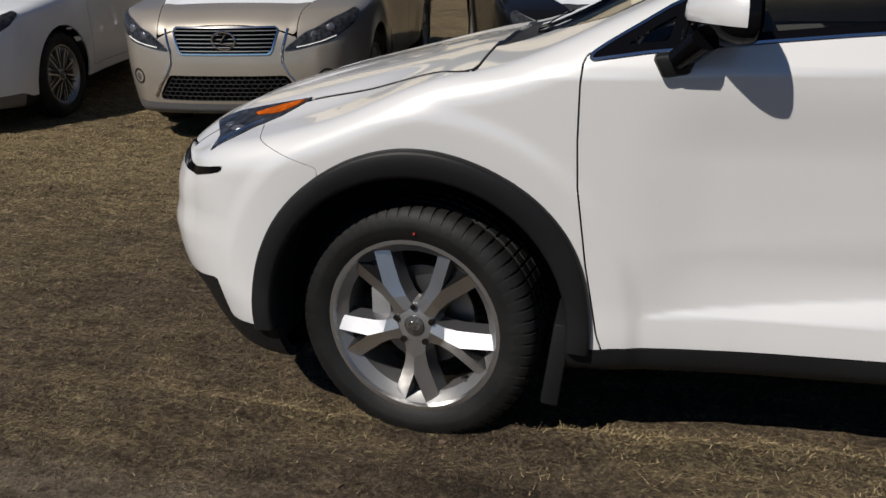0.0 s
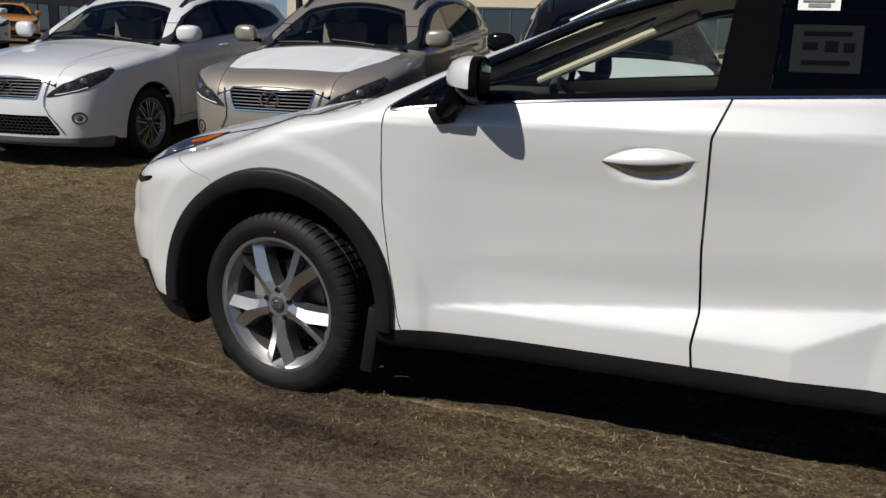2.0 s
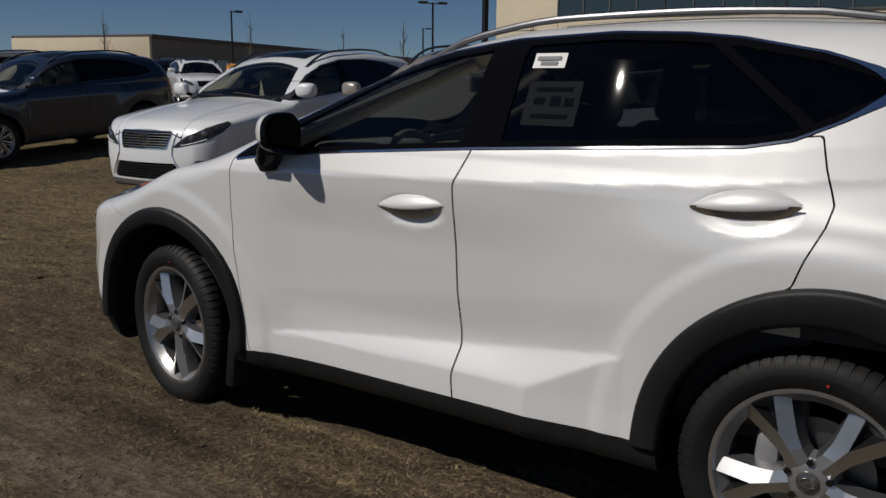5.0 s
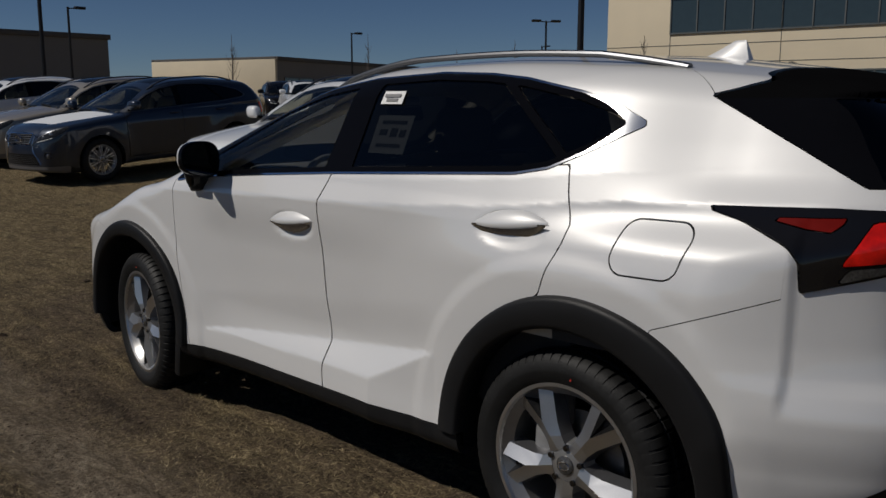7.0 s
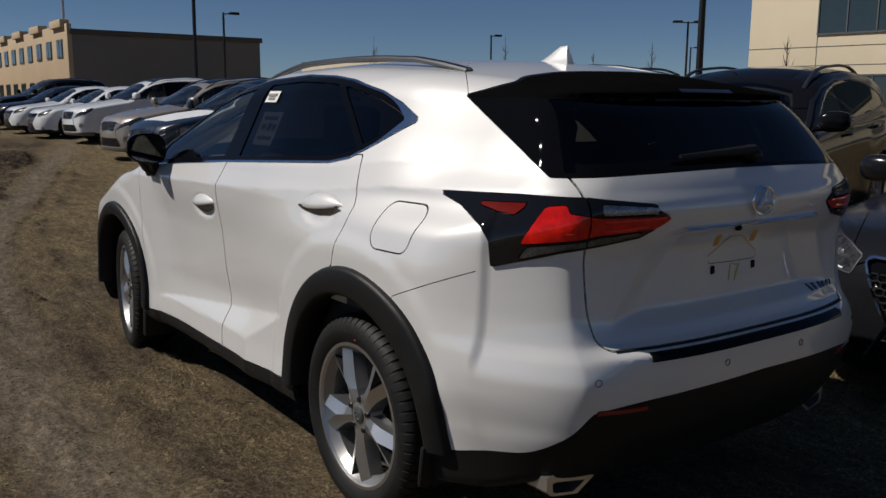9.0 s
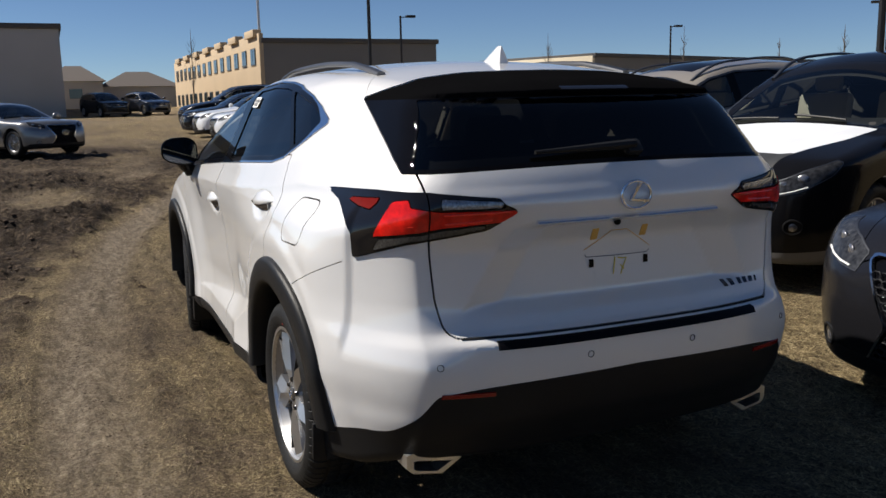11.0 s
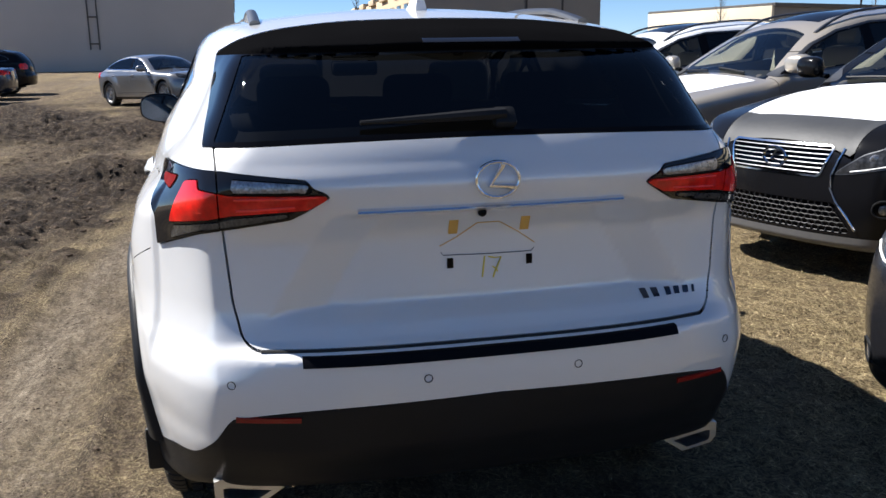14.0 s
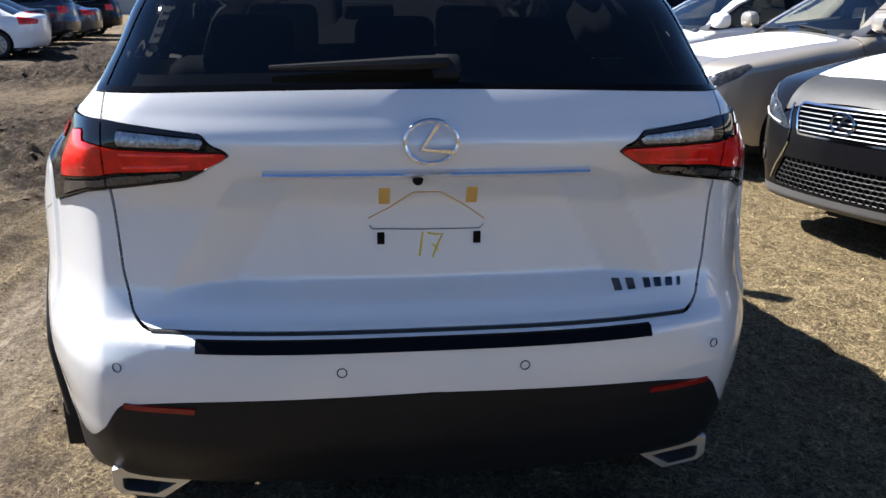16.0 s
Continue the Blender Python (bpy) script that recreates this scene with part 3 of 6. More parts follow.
def hero_car():
    car = empty("car", "pearl white compact crossover with black arch cladding on dry grass", "car")
    sk = skin_of(hero_body, (-1.02, 0, .15), (3.74, 1.0, 1.70), .0135)
    lining = skin_of(lambda x, y, z: hero_body(x, y, z) + .035, (.3, 0, .35), (3.74, 1.0, 1.70), .05)
    a = np.abs

    def front_arch(x, y, z): return np.hypot(x - F_ARCH[0], z - F_ARCH[1])
    def rear_arch(x, y, z): return np.hypot(x - R_ARCH[0], z - R_ARCH[1])
    sk = sk.cut(lambda x, y, z: front_arch(x, y, z) - .425)[0].cut(lambda x, y, z: rear_arch(x, y, z) - .435)[0]
    # black lower edge: sills, bumper bottoms
    low_x = [(-1.0, .42), (-.72, .425), (-.632, .436), (-.605, .375), (-.585, .325), (-.55, .314), (-.43, .314), (.5, .325), (.55, .332), (1.52, .352), (2.24, .366), (2.4, .37), (3.1, .395), (3.3, .42)]
    def lower(x, y, z):
        line = curve(low_x, x)
        tail = curve([(0, .626), (.4, .616), (.655, .590), (.72, .505), (.78, .445), (.86, .425)], a(y))
        line = np.where(x > 3.2, line + (tail - line) * ss(3.2, 3.34, x), line)
        return line - z
    low, sk = sk.cut(lower, .003)
    tail, low = low.cut(lambda x, y, z: x - 2.9)
    sill, nose = low.cut(lambda x, y, z: x - .0)
    shell("rear_lower_bumper", tail, PLASTIC, car, "black textured plastic lower bumper", .03)
    shell("front_lower_bumper", nose, PLASTIC, car, "black plastic front lip", .03)
    l, r = sill.cut(lambda x, y, z: -y)
    for s in (l, r):
        shell("sill", s, PLASTIC, car, "black plastic sill", .02, .004)
    # arch cladding
    for hub, rad, dist in ((F_ARCH, .49, front_arch), (R_ARCH, .512, rear_arch)):
        def ring(x, y, z, hub=hub, rad=rad, dist=dist):
            dx, dz = x - hub[0], z - hub[1]
            return rad + .012 * ss(.1, .4, dz) * ss(.3, 0, np.abs(dx + .02)) + (.035 if hub is R_ARCH else .015) * ss(-.1, .4, dx) * ss(.05, .3, dz) - np.hypot(dx, dz)
        sk = sk.cut(ring, .003)[1]
        lo, hi = (-.10, math.pi + .11) if hub is F_ARCH else (.03, math.pi + .02)
        t = np.linspace(lo, hi, 73)
        wide = np.full(t.shape, rad)
        for _ in range(12):
            wide = wide + ring(hub[0] + wide * np.cos(t), 0, hub[1] + wide * np.sin(t))
        band = ((.0, -.07), (.0, .010), (.06, .021), (.16, .0255), (.5, .0265), (.84, .024), (.95, .018), (1.0, .006), (1.0, -.012))
        grid = []
        for u, out in band:
            r = .425 + (wide + .002 - .425) * u
            px, pz = hub[0] + r * np.cos(t), hub[1] + r * np.sin(t)
            grid.append((px, flank_y(px, pz) + out, pz))
        for side in (-1, 1):
            bm = bmesh.new()
            rows = [[bm.verts.new((float(px[i]), side * float(py[i]), float(pz[i]))) for i in range(len(t))] for px, py, pz in grid]
            for r0, r1 in zip(rows, rows[1:]):
                for i in range(len(t) - 1):
                    bm.faces.new((r0[i], r0[i + 1], r1[i + 1], r1[i]))
            part("wheel_arch_trim", bm, PLASTIC, car, "black plastic wheel arch cladding", angle=50)
    # side windows
    def dlo(x, y, z): return np.where(a(y) > .45, rounded(DLO, x, z, .012), -1)
    win, sk = sk.cut(dlo, .002)
    trim, win = win.cut(lambda x, y, z: .0075 + .030 * ss(2.62, 2.80, x) - dlo(x, y, z))
    l, r = trim.cut(lambda x, y, z: -y)
    for s in (l, r):
        shell("window_trim", s, CHROME, car, "chrome window surround", .012, .003)
    def glazing(x, y, z):
        inner = dlo(x, y, z) - .028
        b_pillar = np.maximum(1.50 + (z - 1.18) * .10 - x, x - 1.655 - (z - 1.18) * .04)
        div = np.abs((x - 2.605) + (z - 1.26) * 1.28) / 1.62 - .014
        mirror_sail = np.minimum(x - .515, np.abs(x - .665 - (z - 1.15) * .3) - .018)
        return np.minimum(np.minimum(inner, b_pillar), np.minimum(div, mirror_sail))
    panes, frame_ = win.cut(glazing, .002)
    l, r = frame_.cut(lambda x, y, z: -y)
    for s in l.pieces() + r.pieces():
        shell("window_frame", s, GLOSSBLACK, car, "gloss black pillar and window frame", .012)
    panes = panes.moved(-.004)
    for side in (1, -1):
        p = panes.cut(lambda x, y, z: -y * side)[0]
        fr, rest = p.cut(lambda x, y, z: 1.58 - x)
        re, qu = rest.cut(lambda x, y, z: -(x - 2.605) - (z - 1.26) * 1.28)
        tri, fr = fr.cut(lambda x, y, z: .665 + (z - 1.15) * .3 - x)
        for nm, sk_, mt, lb in (("front_quarter_window", tri, GLASS_FAR, "small fixed side glass"), ("front_side_window", fr, GLASS_CLEAR, "clear side glass"), ("rear_side_window", re, GLASS_DARK, "dark tinted side glass"), ("quarter_window", qu, GLASS_DARK, "dark tinted quarter glass")):
            shell(nm, sk_, mt, car, lb, .0).visible_shadow = False
    # windscreen
    def screen(x, y, z):
        return np.minimum(np.minimum(x - .25 - .22 * (a(y) / .7)**3, 1.20 - .10 * (a(y) / .6)**2 - x), .755 - .235 * (x - .4) / .8 - a(y)) * np.where(z > 1.05, 1, 0) - np.where(z > 1.05, 0, 1)
    ws, sk = sk.cut(screen, .004)
    edge, ws = ws.cut(lambda x, y, z: .03 - screen(x, y, z))
    shell("windscreen_seal", edge, GLOSSBLACK, car, "", .012)
    shell("windscreen", ws, GLASS_CLEAR, car, "clear windscreen", .0, -.003).visible_shadow = False
    # rear screen with its gloss black surround
    def backlight(x, y, z):
        flank = (x - 2.945 - (1.478 - z) * 1.93) / 2.17
        lip = curve([(0, 1.560), (.25, 1.556), (.45, 1.538), (.58, 1.508), (.66, 1.470)], a(y)) - z
        return np.where(x > 2.6, np.minimum(np.minimum(flank, z - 1.258 + .012 * (a(y) / .6)**2), lip), -1)
    bl, sk = sk.cut(backlight, .003)
    pane, surround = bl.cut(lambda x, y, z: np.minimum(np.minimum(backlight(x, y, z) - .012, .668 - .40 * np.clip(z - 1.25, 0, 1) - a(y)), 1.462 - z))
    lip_, surround = surround.cut(lambda x, y, z: z - 1.464)
    shell("spoiler_lip", lip_, SPOILER, car, "black spoiler over the rear window", .012)
    shell("rear_window_surround", surround, GLOSSBLACK, car, "gloss black rear window surround", .012)
    shell("rear_window", pane, GLASS_DARK, car, "dark tinted rear window", .0, -.002).visible_shadow = False
    # tail lamps
    lamp_line = [(.095, 1.178), (.45, 1.194), (.72, 1.192), (.985, 1.170), (1.012, 1.148), (1.058, 1.132), (.985, 1.098), (.93, 1.076), (.62, 1.038), (.335, .985), (.325, 1.06), (.29, 1.098), (.19, 1.148)]
    def lamp(x, y, z): return np.where(x > 2.95, rounded(lamp_line, around(x, y), z, .006), -1)
    lm, sk = sk.cut(lamp, .003)
    red1 = [(.455, 1.058), (.560, 1.164), (.640, 1.170), (.652, 1.148), (.76, 1.139), (1.0, 1.137), (1.056, 1.132), (.985, 1.101), (.76, 1.089), (.68, 1.078)]
    red2 = [(.28, 1.158), (.49, 1.169), (.435, 1.133), (.36, 1.138)]
    clear = [(.772, 1.173), (.99, 1.161), (1.010, 1.150), (1.0, 1.141), (.772, 1.143)]
    smoked = [(.49, 1.052), (.70, 1.074), (.76, 1.084), (.93, 1.092), (.90, 1.080), (.62, 1.046), (.45, 1.016)]
    l, r = lm.cut(lambda x, y, z: -y)
    for s in (l, r):
        # one half on the body, one on the tailgate
        for half in s.cut(lambda x, y, z: .659 - a(y), .004):
            rest, kids = half, []
            for pts, mt, nm, lb in ((red1, REDLENS, "red_lens", "glossy red tail lens"), (red2, REDMARK, "side_marker", "small dark red marker lens"), (clear, CLEARLENS, "reverse_lens", "clear reversing lens"), (smoked, SMOKE, "smoked_lens", "grey smoked lower lens")):
                got, rest = rest.cut(lambda x, y, z, pts=pts: rounded(pts, around(x, y), z, .005), .003)
                if len(got.t) > 12:
                    kids.append((nm, got, mt, lb))
            body = shell("tail_lamp", rest, DARKLENS, car, "gloss black and red tail lamp cluster", .015, .007)
            for nm, got, mt, lb in kids:
                shell(nm, got, mt, body, lb, .006, .010)
    # fuel flap
    flap, sk = sk.cut(lambda x, y, z: np.where(y < 0, rounded([(2.80, .985), (2.835, 1.135), (3.045, 1.135), (3.005, .985)], x, z, .045), -1), .005)
    shell("fuel_flap", flap, PEARL, car, "", .012)
    # tailgate
    def gate(x, y, z):
        return np.where((x > 3.15) & (z < 1.5), rounded([(-.4, .757), (.622, .757), (.645, .87), (.658, 1.06), (.667, 1.27), (.667, 1.6), (-.4, 1.6)], a(y), z, .05), -1)
    tg, sk = sk.cut(gate, .006)
    gate_ob = shell("tailgate", tg, PEARL, car, "pearl white tailgate in shade", .015)
    # rear bumper
    def bumper(x, y, z):
        split = np.where(x < 3.27, .857 + .385 * (x - 2.975), 1.12)
        return np.where(x > 2.7, np.minimum(split - z, x - 2.95), -1)
    rb, sk = sk.cut(bumper, .003)
    shell("rear_bumper", rb, PEARL, car, "pearl white rear bumper", .015)
    # doors
    d1 = [(.60, 1.135), (.455, 1.112), (.445, 1.09), (.440, 1.04), (.438, .90), (.442, .78), (.469, .568), (.505, .37), (.53, .30), (1.52, .30), (1.505, .42), (1.52, .52), (1.508, .72), (1.508, 1.07), (1.56, 1.20), (1.0, 1.175)]
    d2 = [(1.562, 1.20), (1.511, 1.07), (1.511, .72), (1.523, .52), (1.508, .42), (1.523, .30), (2.2, .30), (2.3, .7), (2.42, .80), (2.58, .89), (2.605, .96), (2.645, 1.05), (2.655, 1.10), (2.622, 1.19), (2.60, 1.27)]
    for nm, line in (("front_door", d1), ("rear_door", d2)):
        def door(x, y, z, line=line): return np.where((a(y) > .6) & (z < 1.29), poly(line, x, z), -1)
        dd, sk = sk.cut(door, .005)
        l, r = dd.cut(lambda x, y, z: -y)
        for s in (l, r):
            shell(nm, s, PEARL, car, "", .015)
    # headlamps
    hl = [(-.362, .622), (-.45, .694), (-.526, .732), (-.565, .785), (-.63, .815), (-.65, .70), (-.70, .60), (-.73, .545), (-.584, .585)]
    def head(x, y, z): return np.where((x < -.3) & (z > .77), rounded(hl, x, a(y), .008), -1)
    hm, sk = sk.cut(head, .004)
    l, r = hm.cut(lambda x, y, z: -y)
    for s in (l, r):
        am, rest = s.cut(lambda x, y, z: rounded([(-.385, .627), (-.48, .622), (-.56, .632), (-.545, .652), (-.47, .672), (-.425, .660)], x, a(y), .003), .001)
        lampo = shell("headlamp", rest, HEADLENS, car, "slim headlamp with clear lens", .02, .002)
        shell("indicator_lens", am, AMBER, lampo, "amber side indicator", .01, .004)
    # hood
    def hood(x, y, z):
        edge = curve([(-1.0, .60), (-.75, .66), (-.37, .640), (-.13, .70), (.05, .785), (.13, .85), (.5, .95)], x)
        return np.where((x < .52) & (z > .78), np.minimum(edge - a(y), np.minimum(z - .80, .165 - x)), -1)
    hd, sk = sk.cut(hood, .011)
    cowl, sk = sk.cut(lambda x, y, z: np.where((x > .1) & (x < .6) & (z > 1.0), np.minimum(np.minimum(x - .166, .249 + .22 * (a(y) / .7)**3 - x), .53 - a(y)), -1), .003)
    shell("hood", hd, PEARL, car, "pearl white hood", .015)
    shell("windscreen_cowl", cowl, PLASTIC, car, "black plastic cowl", .01, -.008)
    # slit lamp, grille, front bumper
    slit, sk = sk.cut(lambda x, y, z: np.where((x < -.5) & (a(y) > .3), rounded([(-.555, .788), (-.69, .764), (-.79, .780), (-.86, .82), (-.86, .79), (-.79, .750), (-.69, .740), (-.58, .769)], x, z, .003), -1), .002)
    l, r = slit.cut(lambda x, y, z: -y)
    for s in (l, r):
        shell("daytime_lamp", s, GLOSSBLACK, car, "dark slit lamp", .01, .003)
    gr, sk = sk.cut(lambda x, y, z: np.where(x < -.5, rounded([(-.40, .30), (.40, .30), (.28, .62), (.36, .82), (-.36, .82), (-.28, .62)], y, z, .03), -1), .004)
    shell("grille", gr, GLOSSBLACK, car, "black spindle-shaped grille", .03)
    fb, sk = sk.cut(lambda x, y, z: np.where(x < -.2, np.minimum(.88 - .32 * (x + .49) - z, -.26 - x), -1), .0015)
    for s in fb.pieces():
        shell("front_bumper", s, PEARL, car, "pearl white front bumper", .015)
    # spoiler is split from the roof by a fine joint
    sp, sk = sk.cut(lambda x, y, z: np.where(z > 1.30, np.minimum(x - 2.45 - .5 * (a(y) / .64)**2, (z - 1.472) * 2), -1), .004)
    shell("roof_spoiler", sp, PEARL, car, "", .015)
    shell("body_shell", sk, PEARL, car, "pearl white body panels", .015)
    for field in (lambda x, y, z: dlo(x, y, z) - .02, lambda x, y, z: screen(x, y, z) - .02, lambda x, y, z: backlight(x, y, z) - .03):
        lining = lining.cut(field)[1]
    lining = lining.cut(lambda x, y, z: z - .75)[0].cut(lambda x, y, z: x - .35)[0]
    back, lining = lining.cut(lambda x, y, z: x - 2.6)
    shell("cabin_lining", lining, LEATHER, car, "cream cabin lining", .0)
    shell("luggage_lining", back, CABIN, car, "dark lining round the luggage space", .0)
    return car


def surface_y(x, z, lo=.5, hi=1.05):
    """The flank's half width at x and z."""
    for _ in range(40):
        m = (lo + hi) / 2
        lo, hi = (m, hi) if hero_body(np.array(x), np.array(m), np.array(z)) < 0 else (lo, m)
    return lo


def surface_x(y, z, lo=3.0, hi=3.8):
    for _ in range(40):
        m = (lo + hi) / 2
        lo, hi = (m, hi) if hero_body(np.array(m), np.array(y), np.array(z)) < 0 else (lo, m)
    return lo


def surface_z(x, y, lo=1.0, hi=1.8):
    for _ in range(40):
        m = (lo + hi) / 2
        lo, hi = (m, hi) if hero_body(np.array(x), np.array(y), np.array(m)) < 0 else (lo, m)
    return lo


def hero_details(car):
    # wheel houses
    for hub, rad in ((F_ARCH, .44), (R_ARCH, .45)):
        for s in (-1, 1):
            bm = bmesh.new()
            n = 26
            rows = []
            for i in range(n + 1):
                t = math.pi * (1.16 * i / n - .08)
                x, z = hub[0] + math.cos(t) * rad, hub[1] + math.sin(t) * rad
                rows.append([bm.verts.new((x, s * y, z)) for y in (.885, .80, .55)] + [bm.verts.new((hub[0] + math.cos(t) * .05, s * .54, hub[1] + math.sin(t) * .05))])
            for r0, r1 in zip(rows, rows[1:]):
                for i in range(3):
                    bm.faces.new((r0[i], r0[i + 1], r1[i + 1], r1[i]))
            part("wheel_liner", bm, LINER, car)
    # floor pan
    bm = bmesh.new()
    box(bm, (3.9, 1.0, .10), pose(1.35, 0, .30), .03)
    box(bm, (1.75, 1.66, .10), pose(1.33, 0, .31), .03)
    box(bm, (.42, 1.0, .2), pose(3.18, 0, .40), .06)
    part("underbody", bm, LINER, car)
    for x in (0, 2.66):
        bm = bmesh.new()
        tube(bm, [(x, -.75, .36), (x, .75, .36)], .035, 10)
        part("axle", bm, LINER, car)
    for x, turn in ((0, -8), (2.66, 0)):
        for s in (-1, 1):
            wheel_on(car, pose(x - .012 * (x > 1), s * .790, .338 if x < 1 else .354, 0, 0, turn + (180 if s > 0 else 0)) @ pose(0, 0, 0, 0, 3 if x else 0, 0), "twin", rim=.258)
    # mud flaps behind the wheels; front ones thickened to stand for the shadow there
    for s in (-1, 1):
        for x in (.40, 3.10):
            bm = bmesh.new()
            box(bm, (.05 if x < 1 else .02, .20, .25 if x < 1 else .14), pose(x, s * .83, .27 if x < 1 else .33, 0, 8, 0), .008)
            part("mud_flap", bm, PLASTIC, car)
    # door handles: a pod with a grip over a shallow cup
    for s in (-1, 1):
        for x, z in ((1.335, .995), (2.44, 1.088)):
            y = surface_y(x, z)
            bm = bmesh.new()
            rows = []
            L, n = .145, 22
            for i in range(n + 1):
                u = -1 + 2 * i / n
                e = max(1 - abs(u)**2.2, 0)
                up, dn = .040 * e, -.006 * e - .004
                ring = [(up + .0, -.004), (up * .75, .014 * e), (up * .4, .021 * e), (.004 * e, .029 * e), (dn, .031 * e), (dn - .006 * e, .026 * e), (dn - .004 * e, .006)]
                flank = (surface_y(x - .2, z) * (1 - u) + surface_y(x + .2, z) * (1 + u)) / 2 - .004
                rows.append([bm.verts.new((x + u * L, s * (flank + b), z + .01 * u + c)) for c, b in ring])
            for r0, r1 in zip(rows, rows[1:]):
                for i in range(6):
                    bm.faces.new((r0[i], r0[i + 1], r1[i + 1], r1[i]))
            grip = part("door_handle", bm, PEARL, car, "body-coloured door handle", angle=50)
            # chrome strip stands in for the highlight low in the body-coloured cup
            bm = bmesh.new()
            rows = []
            for i in range(n + 1):
                u = -1 + 2 * i / n
                e = max(1 - abs(u)**2.2, 0)
                yy = surface_y(x + u * L, z - .03)
                rows.append([bm.verts.new((x + u * L, s * (yy + b), z + .01 * u + c)) for c, b in ((-.002, .003), (-.008 - .022 * e, .0035), (-.008 - .042 * e, .002))])
            for r0, r1 in zip(rows, rows[1:]):
                for i in range(2):
                    bm.faces.new((r0[i], r0[i + 1], r1[i + 1], r1[i]))
            part("handle_cup", bm, CHROME, grip, "bright strip for the highlight in the cup under the handle")
    # mirrors
    for s in (-1, 1):
        def head():
            b = bmesh.new()
            bmesh.ops.create_uvsphere(b, u_segments=32, v_segments=22, radius=1)
            for v in b.verts:
                px, py, pz = (math.copysign(abs(c)**.72, c) for c in v.co)
                out = (1 + py) / 2
                rear = .058 + .025 * out
                x = rear + .008 * max(px, 0) + min(px - .05, 0) * (.150 - .080 * out) * (1 if pz > 0 else 1 + .25 * pz)
                v.co = (x, s * (.10 * py), (.086 - .010 * out) * pz + .006 * out if pz > 0 else (.080 - .022 * out) * pz + .006 * out)
            return b
        m = pose(.742, s * 1.0, 1.205)
        b0, b1, b2 = head(), head(), head()
        def half(b, co, no, keep_out):
            bmesh.ops.bisect_plane(b, geom=b.verts[:] + b.edges[:] + b.faces[:], plane_co=co, plane_no=no, clear_outer=not keep_out, clear_inner=keep_out)
        half(b0, (.050, 0, 0), (1, s * -.10, 0), False)
        half(b0, (0, 0, -.012), (.06, 0, 1), True)
        cap = part("mirror", b0, PEARL, car, "white mirror cap with black housing", angle=60)
        cap.matrix_basis = m
        half(b1, (.051, 0, 0), (1, s * -.10, 0), True)
        part("mirror_housing", b1, GLOSSBLACK, cap, "gloss black mirror housing", angle=60)
        half(b2, (.050, 0, 0), (1, s * -.10, 0), False)
        half(b2, (0, 0, -.014), (.06, 0, 1), False)
        part("mirror_base", b2, GLOSSBLACK, cap, "black lower mirror shell", angle=60)
        bm = bmesh.new()
        tube(bm, [(-.015, s * -.02, -.05), (-.045, s * -.045, -.078), (-.07, s * -.06, -.10)], [.05, .05, .045], 14, .6)
        part("mirror_arm", bm, GLOSSBLACK, cap)
        bm = bmesh.new()
        box(bm, (.105, .075, .058), pose(-.075, s * -.072, -.112, 0, -6, 0), .014)
        for v in bm.verts:
            if v.co.z < -.112:
                v.co.x += .012 if v.co.x < -.075 else -.018
                v.co.y -= s * .008
        part("mirror_foot", bm, PLASTIC, cap, "black mirror foot on the door", angle=40)
        bm = bmesh.new()
        ring = [(math.cos(t), math.sin(t)) for t in np.linspace(0, 2 * math.pi, 41)[:-1]]
        vs = []
        for cy, cz in ring:
            py, pz = math.copysign(abs(cy)**.72, cy) * .92, math.copysign(abs(cz)**.72, cz) * .90
            out = (1 + py) / 2
            vs.append(bm.verts.new((.069 + .025 * out, s * .10 * py, (.086 - .010 * out if pz > 0 else .080 - .022 * out) * pz + .006 * out)))
        f = bm.faces.new(vs)
        bmesh.ops.solidify(bm, geom=[f], thickness=.004)
        part("mirror_glass", bm, MIRRORGLASS, cap, "dim mirror glass", smooth=False)
    # lights inside the headlamps
    for s in (-1, 1):
        for x, y, r in ((-.585, .700, .026), (-.630, .655, .020)):
            bm = bmesh.new()
            bmesh.ops.create_uvsphere(bm, u_segments=16, v_segments=10, radius=r, matrix=pose(x, s * y, surface_z(x, y, .7) - .004) @ Matrix.Diagonal((1, .8, .45, 1)))
            part("projector", bm, CLEARLENS, car, "round clear projector in the headlamp")
        bm = bmesh.new()
        line = [(-.50, .700), (-.54, .715), (-.58, .750), (-.615, .785)]
        tube(bm, [(x, s * y, surface_z(x, y, .7) + .003) for x, y in line], .004, 6)
        part("lamp_strip", bm, CHROME, car, "bright strip along the lamp's foot")
    # dark strip along the joint beside the hood, for the shade in its gap
    for s in (-1, 1):
        bm = bmesh.new()
        line = [(x, float(curve([(-1.0, .60), (-.75, .66), (-.37, .640), (-.13, .70), (.05, .785), (.13, .85), (.5, .95)], np.array(x)))) for x in np.linspace(-.36, .135, 16)]
        line += [(.158, .845), (.166, .80), (.166, .70), (.166, .60), (.166, .54)]
        tube(bm, [(x, s * y, surface_z(x, y, .7) - .0005) for x, y in line], .0042, 6)
        part("hood_joint", bm, SEAM, car, "dark joint between hood and fender")
    # roof rails
    for s in (-1, 1):
        bm = bmesh.new()
        pts = []
        for i in range(25):
            u = i / 24
            x = .98 + 1.84 * u
            y = .565 - .03 * u - .02 * (1 - u)
            pts.append((x, s * y, surface_z(x, y) + .024 * min(1, 6 * u, 6 * (1 - u)) + .002))
        tube(bm, pts, .017, 10, .7)
        part("roof_rail", bm, SATIN, car, "satin metal roof rail")
    # fin
    bm = bmesh.new()
    rows = []
